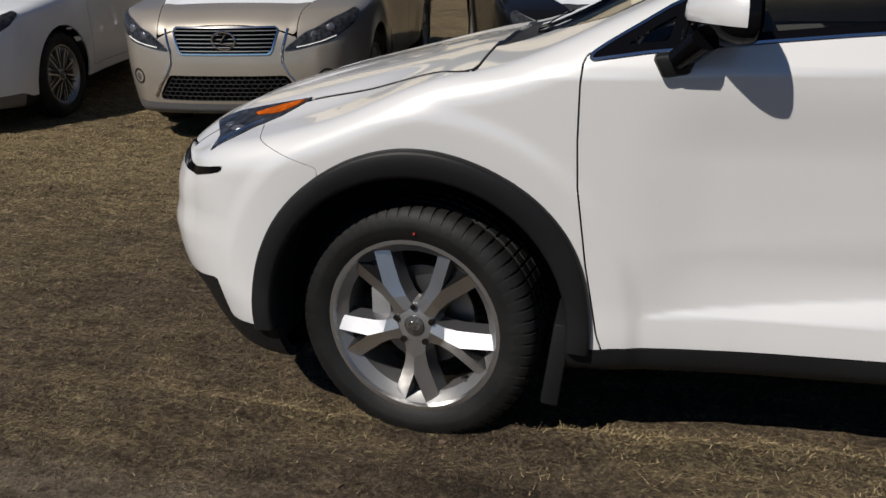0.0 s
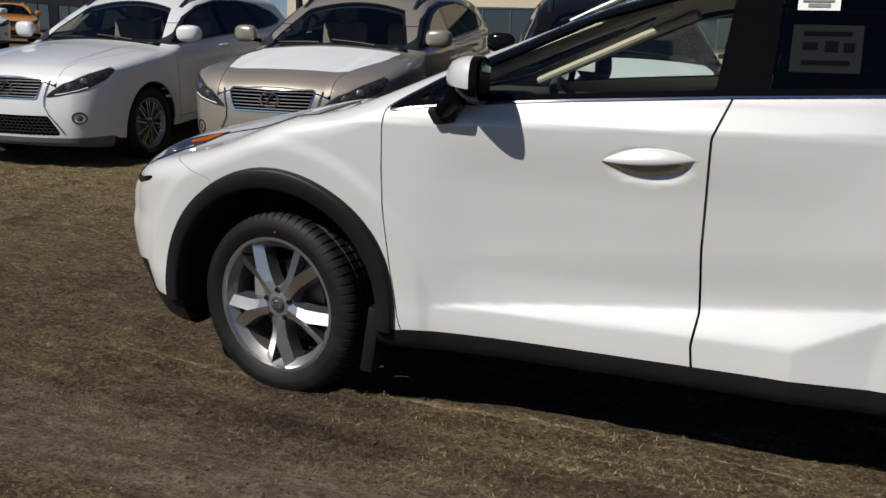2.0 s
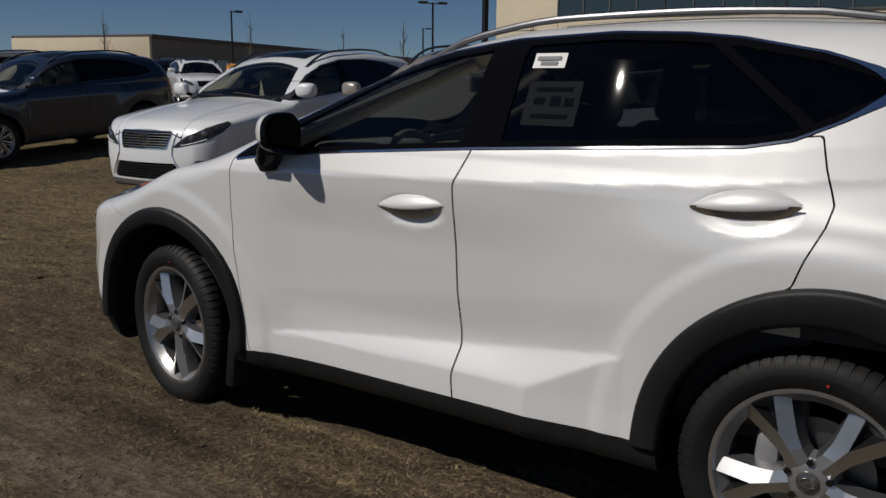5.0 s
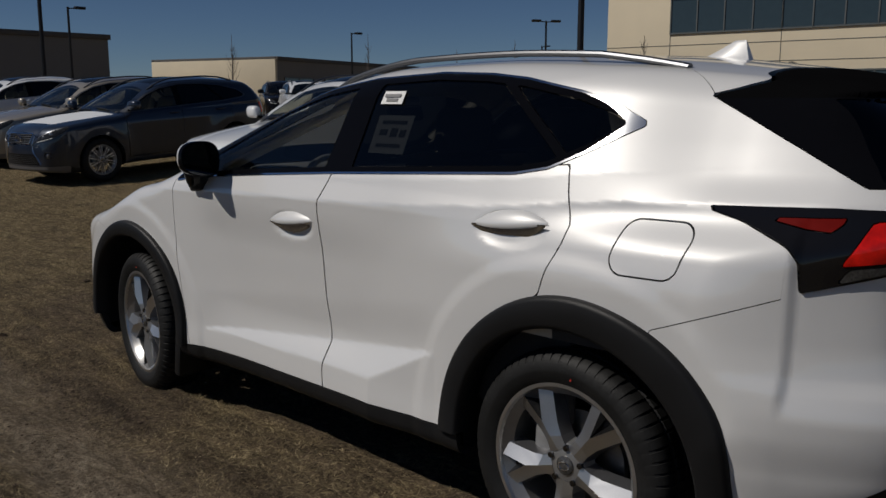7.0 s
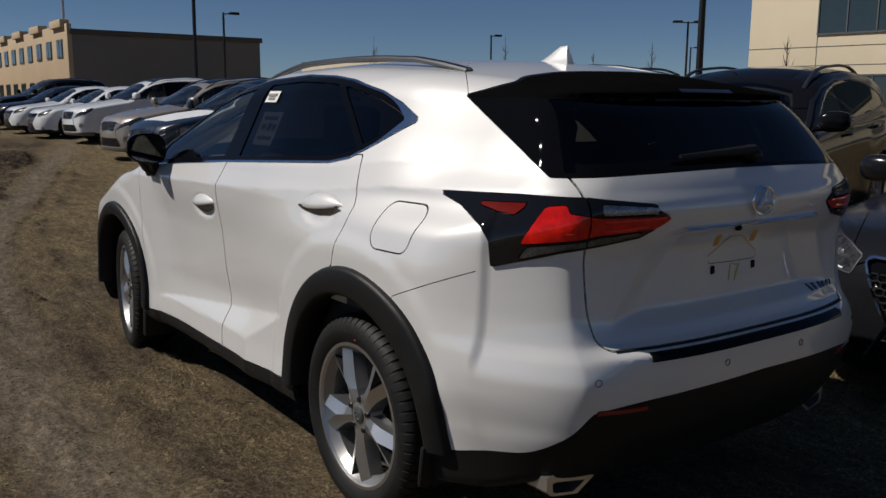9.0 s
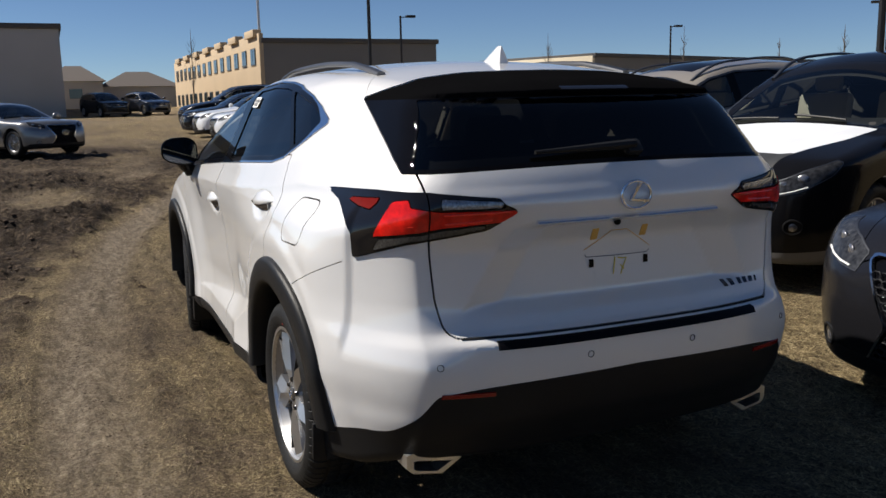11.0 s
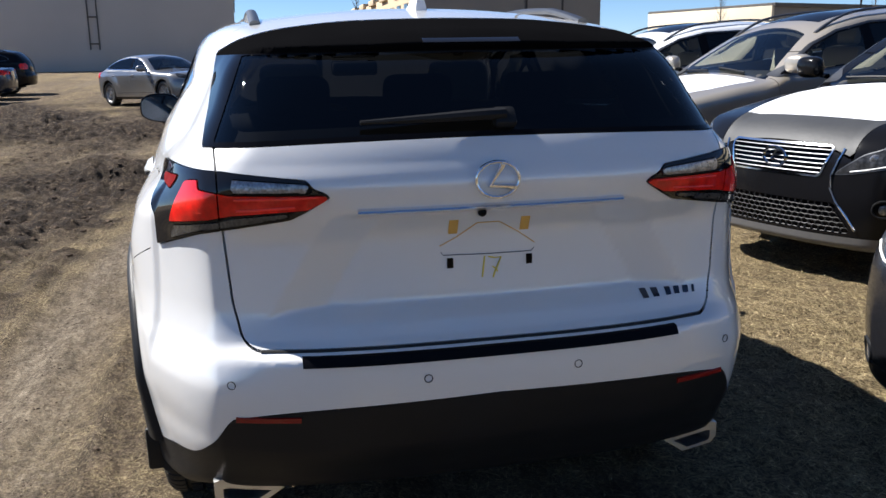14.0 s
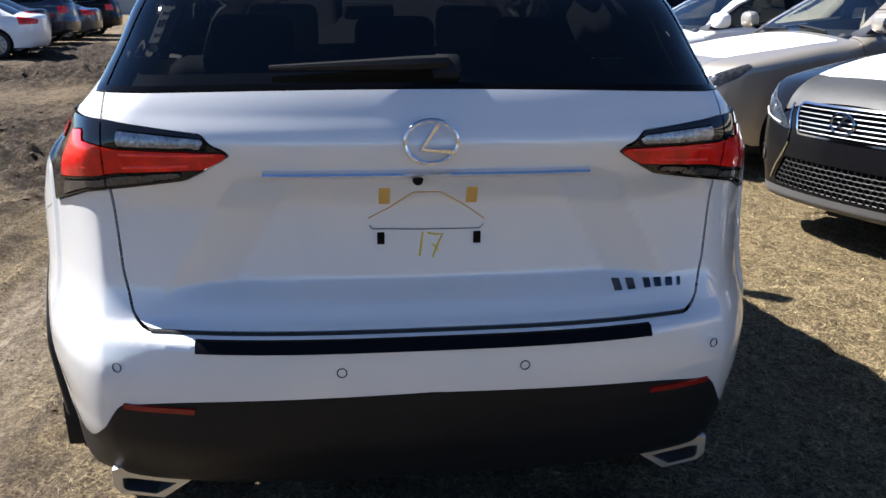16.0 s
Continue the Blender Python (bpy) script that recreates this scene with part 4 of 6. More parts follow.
    for i in range(9):
        u = i / 8
        z = .066 * u
        x0, x1, w = -.15 + .15 * u**.8, .06 - .02 * u, .034 * (1 - u**1.3) + .003
        rows.append([bm.verts.new((2.70 + x, y * w, surface_z(2.70, 0) - .006 + z)) for x, y in
                     [(x0, 0), (x0 * .7 + x1 * .3, .8), (x0 * .4 + x1 * .6, 1), (x1, .5), (x1, -.5), (x0 * .4 + x1 * .6, -1), (x0 * .7 + x1 * .3, -.8)]])
    for r0, r1 in zip(rows, rows[1:]):
        for i in range(7):
            bm.faces.new((r0[i], r0[(i + 1) % 7], r1[(i + 1) % 7], r1[i]))
    bm.faces.new(rows[-1])
    part("roof_antenna", bm, PEARL, car, "white shark fin antenna", angle=60)
    # tailgate furniture
    def on_tail(name, y0, y1, z0, z1, material, parent, label="", proud=.006, n=16, top=None):
        bm = bmesh.new()
        rows = []
        for i in range(n + 1):
            y = y0 + (y1 - y0) * i / n
            rows.append([bm.verts.new((surface_x(y, z) + d, y, z)) for z, d in ((z0, -.004), (z0 + .15 * (z1 - z0), proud), (z1 - .15 * (z1 - z0), proud if top is None else top), (z1, -.004))])
        for r0, r1 in zip(rows, rows[1:]):
            for i in range(3):
                bm.faces.new((r0[i], r0[i + 1], r1[i + 1], r1[i]))
        bm.faces.new(rows[0][::-1])
        bm.faces.new(rows[-1])
        return part(name, bm, material, parent, label, angle=50)
    bar = on_tail("chrome_bar", -.34, .34, 1.086, 1.099, CHROME, car, "thin chrome strip", .016, top=.004)
    on_tail("bumper_guard", -.49, .49, .722, .750, GLOSSBLACK, car, "gloss black bumper guard strip", .012)
    for s in (-1, 1):
        on_tail("rear_reflector", s * .50, s * .655, .580, .598, REFLECTOR, car, "red bumper reflector", .005)
    for y0, z0 in ((-.098, .932), (.114, .930)):
        on_tail("plate_plug", y0 - .008, y0 + .008, z0 - .016, z0 + .016, GLOSSBLACK, car, "black rubber plug", .004, 2)
    for y0 in (-.09, .10):
        on_tail("tape_strip", y0 - .012, y0 + .012, 1.003, 1.052, TAPE, car, "yellow tape strip", .0015, 2)
    for y in (-.66, -.19, .20, .66):
        x = surface_x(y, .681)
        bm = bmesh.new()
        e = (surface_x(y + .01, .681) - surface_x(y - .01, .681)) / .02
        m = pose(x, y, .681, 0, 0, math.degrees(math.atan2(-e, 1)))
        tube(bm, [(.0015, .010 * math.cos(t), .010 * math.sin(t)) for t in np.linspace(0, 2 * math.pi, 17)[:-1]], .0012, 5, up=(1, 0, 0), closed=True)
        o = part("parking_sensor", bm, PLASTIC, car)
        o.matrix_basis = m
    # round emblem: an oval ring with a slanted bar in it
    x = surface_x(0, 1.157)
    bm = bmesh.new()
    tube(bm, [(x + .008, .054 * math.cos(t), 1.157 + .043 * math.sin(t)) for t in np.linspace(0, 2 * math.pi, 33)[:-1]], .0045, 8, up=(1, 0, 0), closed=True)
    em = part("emblem", bm, CHROME, car, "chrome oval emblem")
    bm = bmesh.new()
    tube(bm, [(x + .008, .014, 1.192), (x + .008, -.020, 1.142), (x + .008, .046, 1.136)], .0075, 6, up=(1, 0, 0))
    part("emblem_bar", bm, CHROME, em)
    # model badge as plain bars
    for i, (y, w) in enumerate(((.435, .026), (.468, .026), (.508, .022), (.535, .022), (.562, .022), (.586, .010))):
        on_tail("badge_bar", y - w * .36, y + w * .36, .804, .828, BADGE, car, "small chrome badge bar", .003, 2)
    # handwritten number on the tailgate
    def stroke(bm, line, r):
        tube(bm, [(surface_x(y, z) + .0015, y, z) for y, z in line], r, 5, .4, up=(1, 0, 0))
    bm = bmesh.new()
    stroke(bm, [(-.006, .945), (-.009, .922), (-.013, .890)], .0022)
    stroke(bm, [(.004, .943), (.022, .939), (.038, .940), (.030, .922), (.020, .900), (.016, .887)], .0022)
    stroke(bm, [(.014, .918), (.026, .908), (.028, .902)], .0018)
    part("marker_number", bm, MARKER, car, "yellow handwritten number")
    bm = bmesh.new()
    stroke(bm, [(-.125, .978), (-.08, 1.000), (-.028, 1.036), (.030, 1.036), (.085, 1.004), (.130, .972)], .0014)
    part("tape_mark", bm, TAPE, car, "pale yellow outline left on the paint")
    bm = bmesh.new()
    stroke(bm, [(-.122, .962), (-.116, .954), (0, .951), (.120, .951), (.128, .960)], .0014)
    part("plate_ledge", bm, SATIN, car, "thin raised line on the tailgate")
    # camera knob under the bar
    bm = bmesh.new()
    bmesh.ops.create_uvsphere(bm, u_segments=12, v_segments=8, radius=.012, matrix=pose(surface_x(0, 1.066) + .004, -.02, 1.066))
    part("reversing_camera", bm, GLOSSBLACK, car)
    # wiper
    bm = bmesh.new()
    pts = []
    for i in range(13):
        y = .04 - .36 * i / 12
        z = 1.310 - .012 * i / 12
        pts.append((surface_x(y, z) + .026, y, z))
    tube(bm, pts, [.019] * 3 + [.018 - .011 * i / 9 for i in range(10)], 8, .8)
    box(bm, (.03, .06, .055), pose(surface_x(.03, 1.30) + .012, .04, 1.300, 0, -40, 0), .012)
    part("rear_wiper", bm, PLASTIC, car, "black rear wiper")
    # light guides in the tail lamps
    def wrap(u, z):
        ys = np.linspace(.1, .85, 120)
        lo, hi = np.full(120, 3.0), np.full(120, 3.8)
        for _ in range(20):
            m = (lo + hi) / 2
            inside = hero_body(m, ys, np.full(120, z)) < 0
            lo, hi = np.where(inside, m, lo), np.where(inside, hi, m)
        y = float(np.interp(-u, -(lo - 2.14 - ys), ys))
        return float(np.interp(y, ys, lo)), y
    for s in (-1, 1):
        for line in ([(.575, 1.158), (.588, 1.145), (.615, 1.134), (.652, 1.130)], [(.53, 1.094), (.58, 1.093), (.652, 1.094)],
                     [(.775, 1.127), (.86, 1.128), (.95, 1.1295), (1.02, 1.131)], [(.775, 1.100), (.86, 1.103), (.95, 1.108)]):
            bm = bmesh.new()
            pts = []
            for (u0, z0), (u1, z1) in zip(line, line[1:]):
                for k in range(4):
                    pts.append((u0 + (u1 - u0) * k / 4, z0 + (z1 - z0) * k / 4))
            pts.append(line[-1])
            tube(bm, [(x + .0105, s * y, z) for (x, y), z in ((wrap(u, z), z) for u, z in pts)], .0032, 6)
            part("light_guide", bm, REDGUIDE, car, "bright red light guide in the tail lamp")
    # dark strip that stands for the shaded gap under the tailgate
    bm = bmesh.new()
    tube(bm, [(surface_x(y, .756) + .001, y, .756) for y in np.linspace(-.585, .585, 40)], .0045, 6)
    part("gate_seal", bm, SEAM, car, "dark joint under the tailgate")
    # third brake light
    on_tail("brake_light", -.13, .13, 1.484, 1.498, DARKLENS, car, "high brake light", .003)
    # exhaust tips: wide chrome frames
    for s in (-1, 1):
        bm = bmesh.new()
        outer = [(.728, .366), (.704, .373), (.545, .338), (.612, .292), (.708, .304), (.727, .322)]
        inner = [(.704, .344), (.690, .346), (.580, .331), (.628, .303), (.695, .312), (.704, .320)]
        rings = []
        for d, line in ((-.10, outer), (-.008, outer), (0, [(.64 + (y - .64) * .985, .33 + (z - .33) * .97) for y, z in outer]), (0, inner), (-.08, inner)):
            rings.append([bm.verts.new((3.455 + d + .10 * (.73 - y), s * y, z + .006)) for y, z in line])
        for r0, r1 in zip(rings, rings[1:]):
            for i in range(6):
                bm.faces.new((r0[i], r0[(i + 1) % 6], r1[(i + 1) % 6], r1[i]))
        tip = part("exhaust_tip", bm, STEEL, car, "chrome trapezoid exhaust tip", angle=20)
        bm = bmesh.new()
        bm.faces.new([bm.verts.new((3.39 + .10 * (.73 - y), s * y, z + .006)) for y, z in inner])
        bmesh.ops.solidify(bm, geom=bm.faces[:], thickness=.01)
        part("exhaust_inner", bm, LINER, tip)
    # tow flap bump under the bumper
    bm = bmesh.new()
    box(bm, (.06, .98, .07), pose(3.40, 0, .345, 0, 20, 0), .015)
    box(bm, (.05, .22, .06), pose(3.44, 0, .352, 0, 20, 0), .012)
    part("diffuser", bm, PLASTIC, car, "black lower valance")
    # papers inside the rear door glass
    x0, z0 = 1.705, 1.492
    def paper(name, x0, z0, w, h, material, off, label):
        bm = bmesh.new()
        q = [(x0, z0), (x0 + w, z0), (x0 + w, z0 - h), (x0, z0 - h)]
        a = [bm.verts.new((x, -(surface_y(x, z) - .004 - off), z)) for x, z in q]
        b = [bm.verts.new((x, -(surface_y(x, z) - .006 - off), z)) for x, z in q]
        bm.faces.new(a)
        bm.faces.new(b[::-1])
        for i in range(4):
            bm.faces.new((a[i], a[(i + 1) % 4], b[(i + 1) % 4], b[i]))
        return part(name, bm, material, car, label, smooth=False)
    st = paper("sticker", x0, z0, .115, .046, PAPER, -.008, "white barcode sticker on the glass")
    for dx, dz, w in ((.012, .010, .085), (.028, .026, .060)):
        paper("print_bar", x0 + dx, z0 - dz, w, .011, INKGREY, -.0102, "").parent = st
    # the sheet's dimness is put into its paper colour
    pp = paper("info_sheet", 1.70, 1.405, .19, .135, DIMPAPER, .014, "printed sheet behind tinted glass")
    for dx, dz, w, h in ((.03, .018, .13, .012), (.09, .045, .035, .03), (.03, .05, .04, .02), (.14, .05, .03, .025), (.03, .10, .13, .012)):
        paper("print_bar", 1.70 + dx, 1.405 - dz, w, h, INK, .011, "").parent = pp


def cabin(car):
    """Seats, dash and wheel behind the glass."""
    for x, y in ((1.35, -.37), (1.35, .37)):
        bm = bmesh.new()
        box(bm, (.52, .50, .20), pose(x, y, .62), .06, 3)
        seat = part("front_seat", bm, LEATHER, car, "cream leather front seat")
        bm = bmesh.new()
        box(bm, (.16, .50, .66), pose(x + .30, y, .93, 0, 14, 0), .06, 3)
        part("backrest", bm, LEATHER, seat)
        bm = bmesh.new()
        box(bm, (.10, .27, .18), pose(x + .40, y, 1.34, 0, 10, 0), .04, 3)
        part("headrest", bm, LEATHER, seat)
    bm = bmesh.new()
    box(bm, (.55, 1.35, .2), pose(2.25, 0, .66), .06, 3)
    box(bm, (.16, 1.35, .62), pose(2.56, 0, .97, 0, 16, 0), .06, 3)
    bench = part("rear_seat", bm, CABIN, car, "dark rear bench")
    for y in (-.42, 0, .42):
        bm = bmesh.new()
        box(bm, (.09, .24, .17), pose(2.66, y, 1.31, 0, 10, 0), .04, 3)
        part("headrest", bm, CABIN, bench)
    bm = bmesh.new()
    box(bm, (.55, 1.50, .34), pose(.62, 0, .93), .08, 3)
    box(bm, (.30, .50, .14), pose(.72, -.38, 1.09), .05, 3)
    part("dashboard", bm, CABIN, car, "dark dashboard")
    bm = bmesh.new()
    m = pose(.98, -.38, 1.03, 0, 65, 0)
    tube(bm, [m @ Vector((.185 * math.cos(t), .185 * math.sin(t), 0)) for t in np.linspace(0, 2 * math.pi, 33)[:-1]], .016, 8, closed=True)
    box(bm, (.10, .16, .05), m, .02)
    for t in (0, math.pi / 2, -math.pi / 2):
        tube(bm, [m @ Vector((0, 0, 0)), m @ Vector((.18 * math.cos(t), .18 * math.sin(t), 0))], .014, 6)
    wheel_rim = bm
    for s in (-1, 1):
        bm = bmesh.new()
        pts = []
        for x in np.linspace(.52, 1.28, 9):
            y = .745 - .235 * (x - .4) / .8
            pts.append((x + .03, s * y, surface_z(x, y) - .055))
        tube(bm, pts, .030, 10, .7)
        part("pillar_trim", bm, LEATHER, car, "cream windscreen pillar trim")
    bm = wheel_rim
    part("steering_wheel", bm, CABIN, car, "dark steering wheel")
    bm = bmesh.new()
    box(bm, (.03, .24, .075), pose(1.02, 0, 1.40, 0, -15, 0), .02, 3)
    part("inside_mirror", bm, CABIN, car)
    bm = bmesh.new()
    box(bm, (2.4, 1.56, .04), pose(1.75, 0, .42), .01)
    part("cabin_floor", bm, CABIN, car)
    for s in (-1, 1):
        bm = bmesh.new()
        box(bm, (2.0, .05, .62), pose(1.62, s * .80, .76), .02)
        part("door_lining", bm, CABIN, car)
    bm = bmesh.new()
    box(bm, (.9, 1.2, .05), pose(3.0, 0, .9), .02)
    part("luggage_cover", bm, CABIN, car)


# ---- ground ----
def lattice(x, y, seed):
    """Smooth value noise, -1 to 1."""
    xi, yi = np.floor(x).astype(np.int64), np.floor(y).astype(np.int64)
    fx, fy = x - xi, y - yi
    fx, fy = fx * fx * (3 - 2 * fx), fy * fy * (3 - 2 * fy)

    def h(i, j):
        k = (i * 374761393 + j * 668265263 + seed * 974711) & 0x7fffffff
        k = ((k ^ (k >> 13)) * 1274126177) & 0x7fffffff
        return ((k ^ (k >> 16)) & 0xffff) / 32767.5 - 1
    return (h(xi, yi) * (1 - fx) + h(xi + 1, yi) * fx) * (1 - fy) + (h(xi, yi + 1) * (1 - fx) + h(xi + 1, yi + 1) * fx) * fy


def fbm(x, y, scale, octaves, seed):
    out, amp = 0, 1.0
    for o in range(octaves):
        out = out + amp * lattice(x * scale * 2**o + 17.3 * o, y * scale * 2**o - 9.1 * o, seed + o)
        amp *= .5
    return out


def track_mid(x):
    """The middle of the worn wheel track, which bends away ahead of the car."""
    return -1.6 + .45 * np.logaddexp(0, (-x - 3) / 1.5)


def mud(x, y):
    """How churned the mud is, 0 to 1."""
    d = y - track_mid(x)
    side = ss(-.22, -.75, d + .22 * fbm(x, y, 1.1, 3, 61))
    patch = np.clip(.72 + .75 * fbm(x * .6, y, .55, 4, 5), 0, 1)
    return side * ss(1.2, -3.0, x + .8 * (d + .8)) * ss(-26, -20, x) * ss(-14, -9, y) * patch


def clumps(x, y):
    """Dark rough bands along the wheel track and ahead of the car, 0 to 1."""
    d = y - track_mid(x)
    w = .10 * fbm(x, y, .9, 3, 51)
    e = 1.2 * np.exp(-((d + .50 + w) / .12)**2) + np.exp(-((d + 1.0 + 1.6 * w) / .18)**2) + .7 * np.exp(-((d - .33 + .6 * w) / .05)**2)
    e = e + .28 * np.exp(-((y + .02 + w) / .14)**2) * ss(-.5, -.9, x) + .25 * np.exp(-((y - 1.5 + 1.5 * w) / .22)**2) * ss(-.5, -1.0, x)
    e = e + .6 * np.exp(-((d - .62 + w) / .07)**2) * ss(1.5, 0, x)
    return np.clip(e * 1.25 * np.clip(.55 + .9 * fbm(x, y, 2.2, 3, 53), 0, 1), 0, 1) * ss(9, 6, x) * ss(-18, -12, x)


def ground_z(x, y):
    z = .017 * np.logaddexp(0, (-x - 7) / 2.5) * 2.5
    z = np.minimum(z, 1.45)
    z = z + .065 * (np.logaddexp(0, (y - 2.7) / .4) - np.logaddexp(0, (y - 8.0) / .4)) * .4 * ss(-60, -35, x) * ss(30, 12, x)
    near = ss(40, 15, np.hypot(x + 3, y))
    m = mud(x, y)
    d = y - track_mid(x)
    worn = np.exp(-(d / .26)**4) * ss(9, 6, x)
    z = z + near * (.010 * fbm(x, y, .9, 3, 1) + .007 * fbm(x, y, 6, 3, 2) + .006 * fbm(x, y, 17, 2, 44)) * (1 - .6 * worn)
    clod = fbm(x, y, 1.4, 4, 3)
    z = z + m * (.12 * np.maximum(clod, -.35) + .08 * np.abs(fbm(x, y, 3.6, 3, 4)) + .02 * fbm(x, y, 11, 2, 6))
    e = clumps(x, y)
    z = z + e * (.008 + .026 * np.abs(fbm(x, y, 7, 3, 52)) + .012 * fbm(x, y, 19, 2, 54))
    rut = .6 * fbm(x * .2 + y * .05, y * 3.0, 1.0, 3, 41) + 1.1 * np.abs(fbm(x * .25, y * 4.5, 1.0, 3, 42)) - .4
    z = z + .046 * rut * (1 - .5 * worn) * ss(3.5, 1.0, np.abs(y + 2.4)) * ss(14, 9, np.abs(x + 3)) * (1 - m)
    # tread marks pressed into the soft soil beside the track
    lug = np.exp(-((d + .68) / .10)**4) * ss(-3.5, -1.5, x) * ss(3.5, 1.5, x) * ss(-.1, .2, fbm(x, y, .8, 2, 57))
    z = z - lug * .014 * ss(-.2, .5, np.sin(x * 75 + 40 * np.abs(d + .68)))
    grass = ss(.3, 1.2, y) * ss(-40, -20, x)
    z = z + grass * (.018 * np.abs(fbm(x, y, 5, 3, 58)) + .006 * fbm(x, y, 15, 2, 59))
    # hollows under the tyres
    for hx in (0, 2.65):
        z = z - (.028 if hx == 0 else .010) * np.exp(-((x - hx) / .45)**2 - ((np.abs(y) - .8) / .3)**2)
    return z - .02 * worn * ss(45, 20, np.hypot(x, y))


def spread(lo, hi, a, b, step, grow):
    """Coordinates that are step apart from a to b and further apart beyond."""
    mid = list(np.arange(a, b, step))
    left, right, s = [], [], step
    p = a
    while p > lo:
        s *= grow
        p -= s
        left.append(p)
    s, p = step, mid[-1]
    while p < hi:
        s *= grow
        p += s
        right.append(p)
    return np.array(left[::-1] + mid + right)


gx, gy = spread(-900, 700, -13, 7.5, .033, 1.045), spread(-700, 900, -5.5, 4.5, .033, 1.045)
X, Y = np.meshgrid(gx, gy, indexing="ij")
Z = ground_z(X, Y)
nx_, ny_ = X.shape
ix = np.arange(nx_ * ny_).reshape(nx_, ny_)
quads = np.stack([ix[:-1, :-1], ix[1:, :-1], ix[1:, 1:], ix[:-1, 1:]], -1).reshape(-1, 4)
gm = bpy.data.meshes.new("ground")
gm.from_pydata(np.stack([X, Y, Z], -1).reshape(-1, 3).tolist(), [], quads.tolist())
gm.polygons.foreach_set("use_smooth", np.ones(len(quads), bool))


def earth():
    """Trodden soil with dry straw, packed clay on the track, dark wet clods in the mud: mixed by three stored masks."""
    m = bpy.data.materials.new("dry_grass_and_soil")
    m.use_nodes = True
    nt = m.node_tree
    b = nt.nodes["Principled BSDF"]
    b.inputs["Roughness"].default_value = .95
    b.inputs["Specular IOR Level"].default_value = .2
    geo = nt.nodes.new("ShaderNodeNewGeometry")

    def noise_(scale, detail=6, rough=.6, stretch=None):
        n = nt.nodes.new("ShaderNodeTexNoise")
        n.inputs["Scale"].default_value, n.inputs["Detail"].default_value, n.inputs["Roughness"].default_value = scale, detail, rough
        src = geo.outputs["Position"]
        if stretch:
            mp = nt.nodes.new("ShaderNodeMapping")
            mp.inputs["Scale"].default_value = stretch
            nt.links.new(src, mp.inputs["Vector"])
            src = mp.outputs[0]
        nt.links.new(src, n.inputs["Vector"])
        return n.outputs["Fac"]

    def ramp(fac, *stops):
        r = nt.nodes.new("ShaderNodeValToRGB")
        e = r.color_ramp.elements
        e[0].position, e[0].color = stops[0][0], (*stops[0][1], 1)
        e[1].position, e[1].color = stops[-1][0], (*stops[-1][1], 1)
        for p, c in stops[1:-1]:
            k = e.new(p)
            k.color = (*c, 1)
        nt.links.new(fac, r.inputs[0])
        return r.outputs[0]

    def blend(fac, c0, c1):
        n = nt.nodes.new("ShaderNodeMix")
        n.data_type = "RGBA"
        nt.links.new(fac, n.inputs[0])
        nt.links.new(c0, n.inputs[6])
        nt.links.new(c1, n.inputs[7])
        return n.outputs[2]

    def mask(name):
        n = nt.nodes.new("ShaderNodeAttribute")
        n.attribute_name = name
        return n.outputs["Fac"]
    def fibre(angle, scale, seed):
        """Thin light strands that lie in one direction."""
        mp = nt.nodes.new("ShaderNodeMapping")
        mp.inputs["Rotation"].default_value = (0, 0, angle)
        mp.inputs["Location"].default_value = (seed, seed * 2, 0)
        mp2 = nt.nodes.new("ShaderNodeMapping")
        mp2.inputs["Scale"].default_value = (.16, 1, 1)
        nt.links.new(geo.outputs["Position"], mp.inputs["Vector"])
        nt.links.new(mp.outputs[0], mp2.inputs["Vector"])
        n = nt.nodes.new("ShaderNodeTexNoise")
        n.inputs["Scale"].default_value, n.inputs["Detail"].default_value, n.inputs["Distortion"].default_value = scale, 3, .6
        nt.links.new(mp2.outputs[0], n.inputs["Vector"])
        r = nt.nodes.new("ShaderNodeMapRange")
        r.inputs["From Min"].default_value, r.inputs["From Max"].default_value = .56, .70
        nt.links.new(n.outputs["Fac"], r.inputs["Value"])
        return r.outputs[0]

    def top_of(*fs):
        out = fs[0]
        for f in fs[1:]:
            n = nt.nodes.new("ShaderNodeMath")
            n.operation = "MAXIMUM"
            nt.links.new(out, n.inputs[0])
            nt.links.new(f, n.inputs[1])
            out = n.outputs[0]
        return out

    def mul(f, h):
        n = nt.nodes.new("ShaderNodeMath")
        n.operation = "MULTIPLY"
        nt.links.new(f, n.inputs[0])
        if isinstance(h, float):
            n.inputs[1].default_value = h
        else:
            nt.links.new(h, n.inputs[1])
        return n.outputs[0]
    strands = top_of(*(fibre(a_, s_, k_) for a_, s_, k_ in ((.3, 95, 1), (1.2, 120, 5), (2.1, 85, 9), (2.8, 140, 13))))
    under = ramp(noise_(42, 10, .8), (.36, (.050, .036, .021)), (.50, (.19, .136, .074)), (.62, (.41, .315, .175)))
    hay = ramp(noise_(90, 4, .7), (.32, (.32, .235, .115)), (.5, (.60, .47, .25)), (.68, (.80, .67, .40)))
    straw = blend(strands, under, hay)
    soil = blend(mul(strands, .40), ramp(noise_(34, 12, .85), (.36, (.045, .032, .022)), (.50, (.150, .108, .073)), (.64, (.33, .25, .172))), hay)
    clay = ramp(noise_(18, 12, .82), (.36, (.15, .113, .078)), (.49, (.30, .238, .168)), (.64, (.48, .395, .29)))
    wet = ramp(noise_(9, 12, .8), (.38, (.016, .011, .0075)), (.52, (.060, .042, .028)), (.66, (.22, .165, .110)))
    shade = nt.nodes.new("ShaderNodeMapRange")
    shade.inputs["From Min"].default_value, shade.inputs["From Max"].default_value = .3, .7
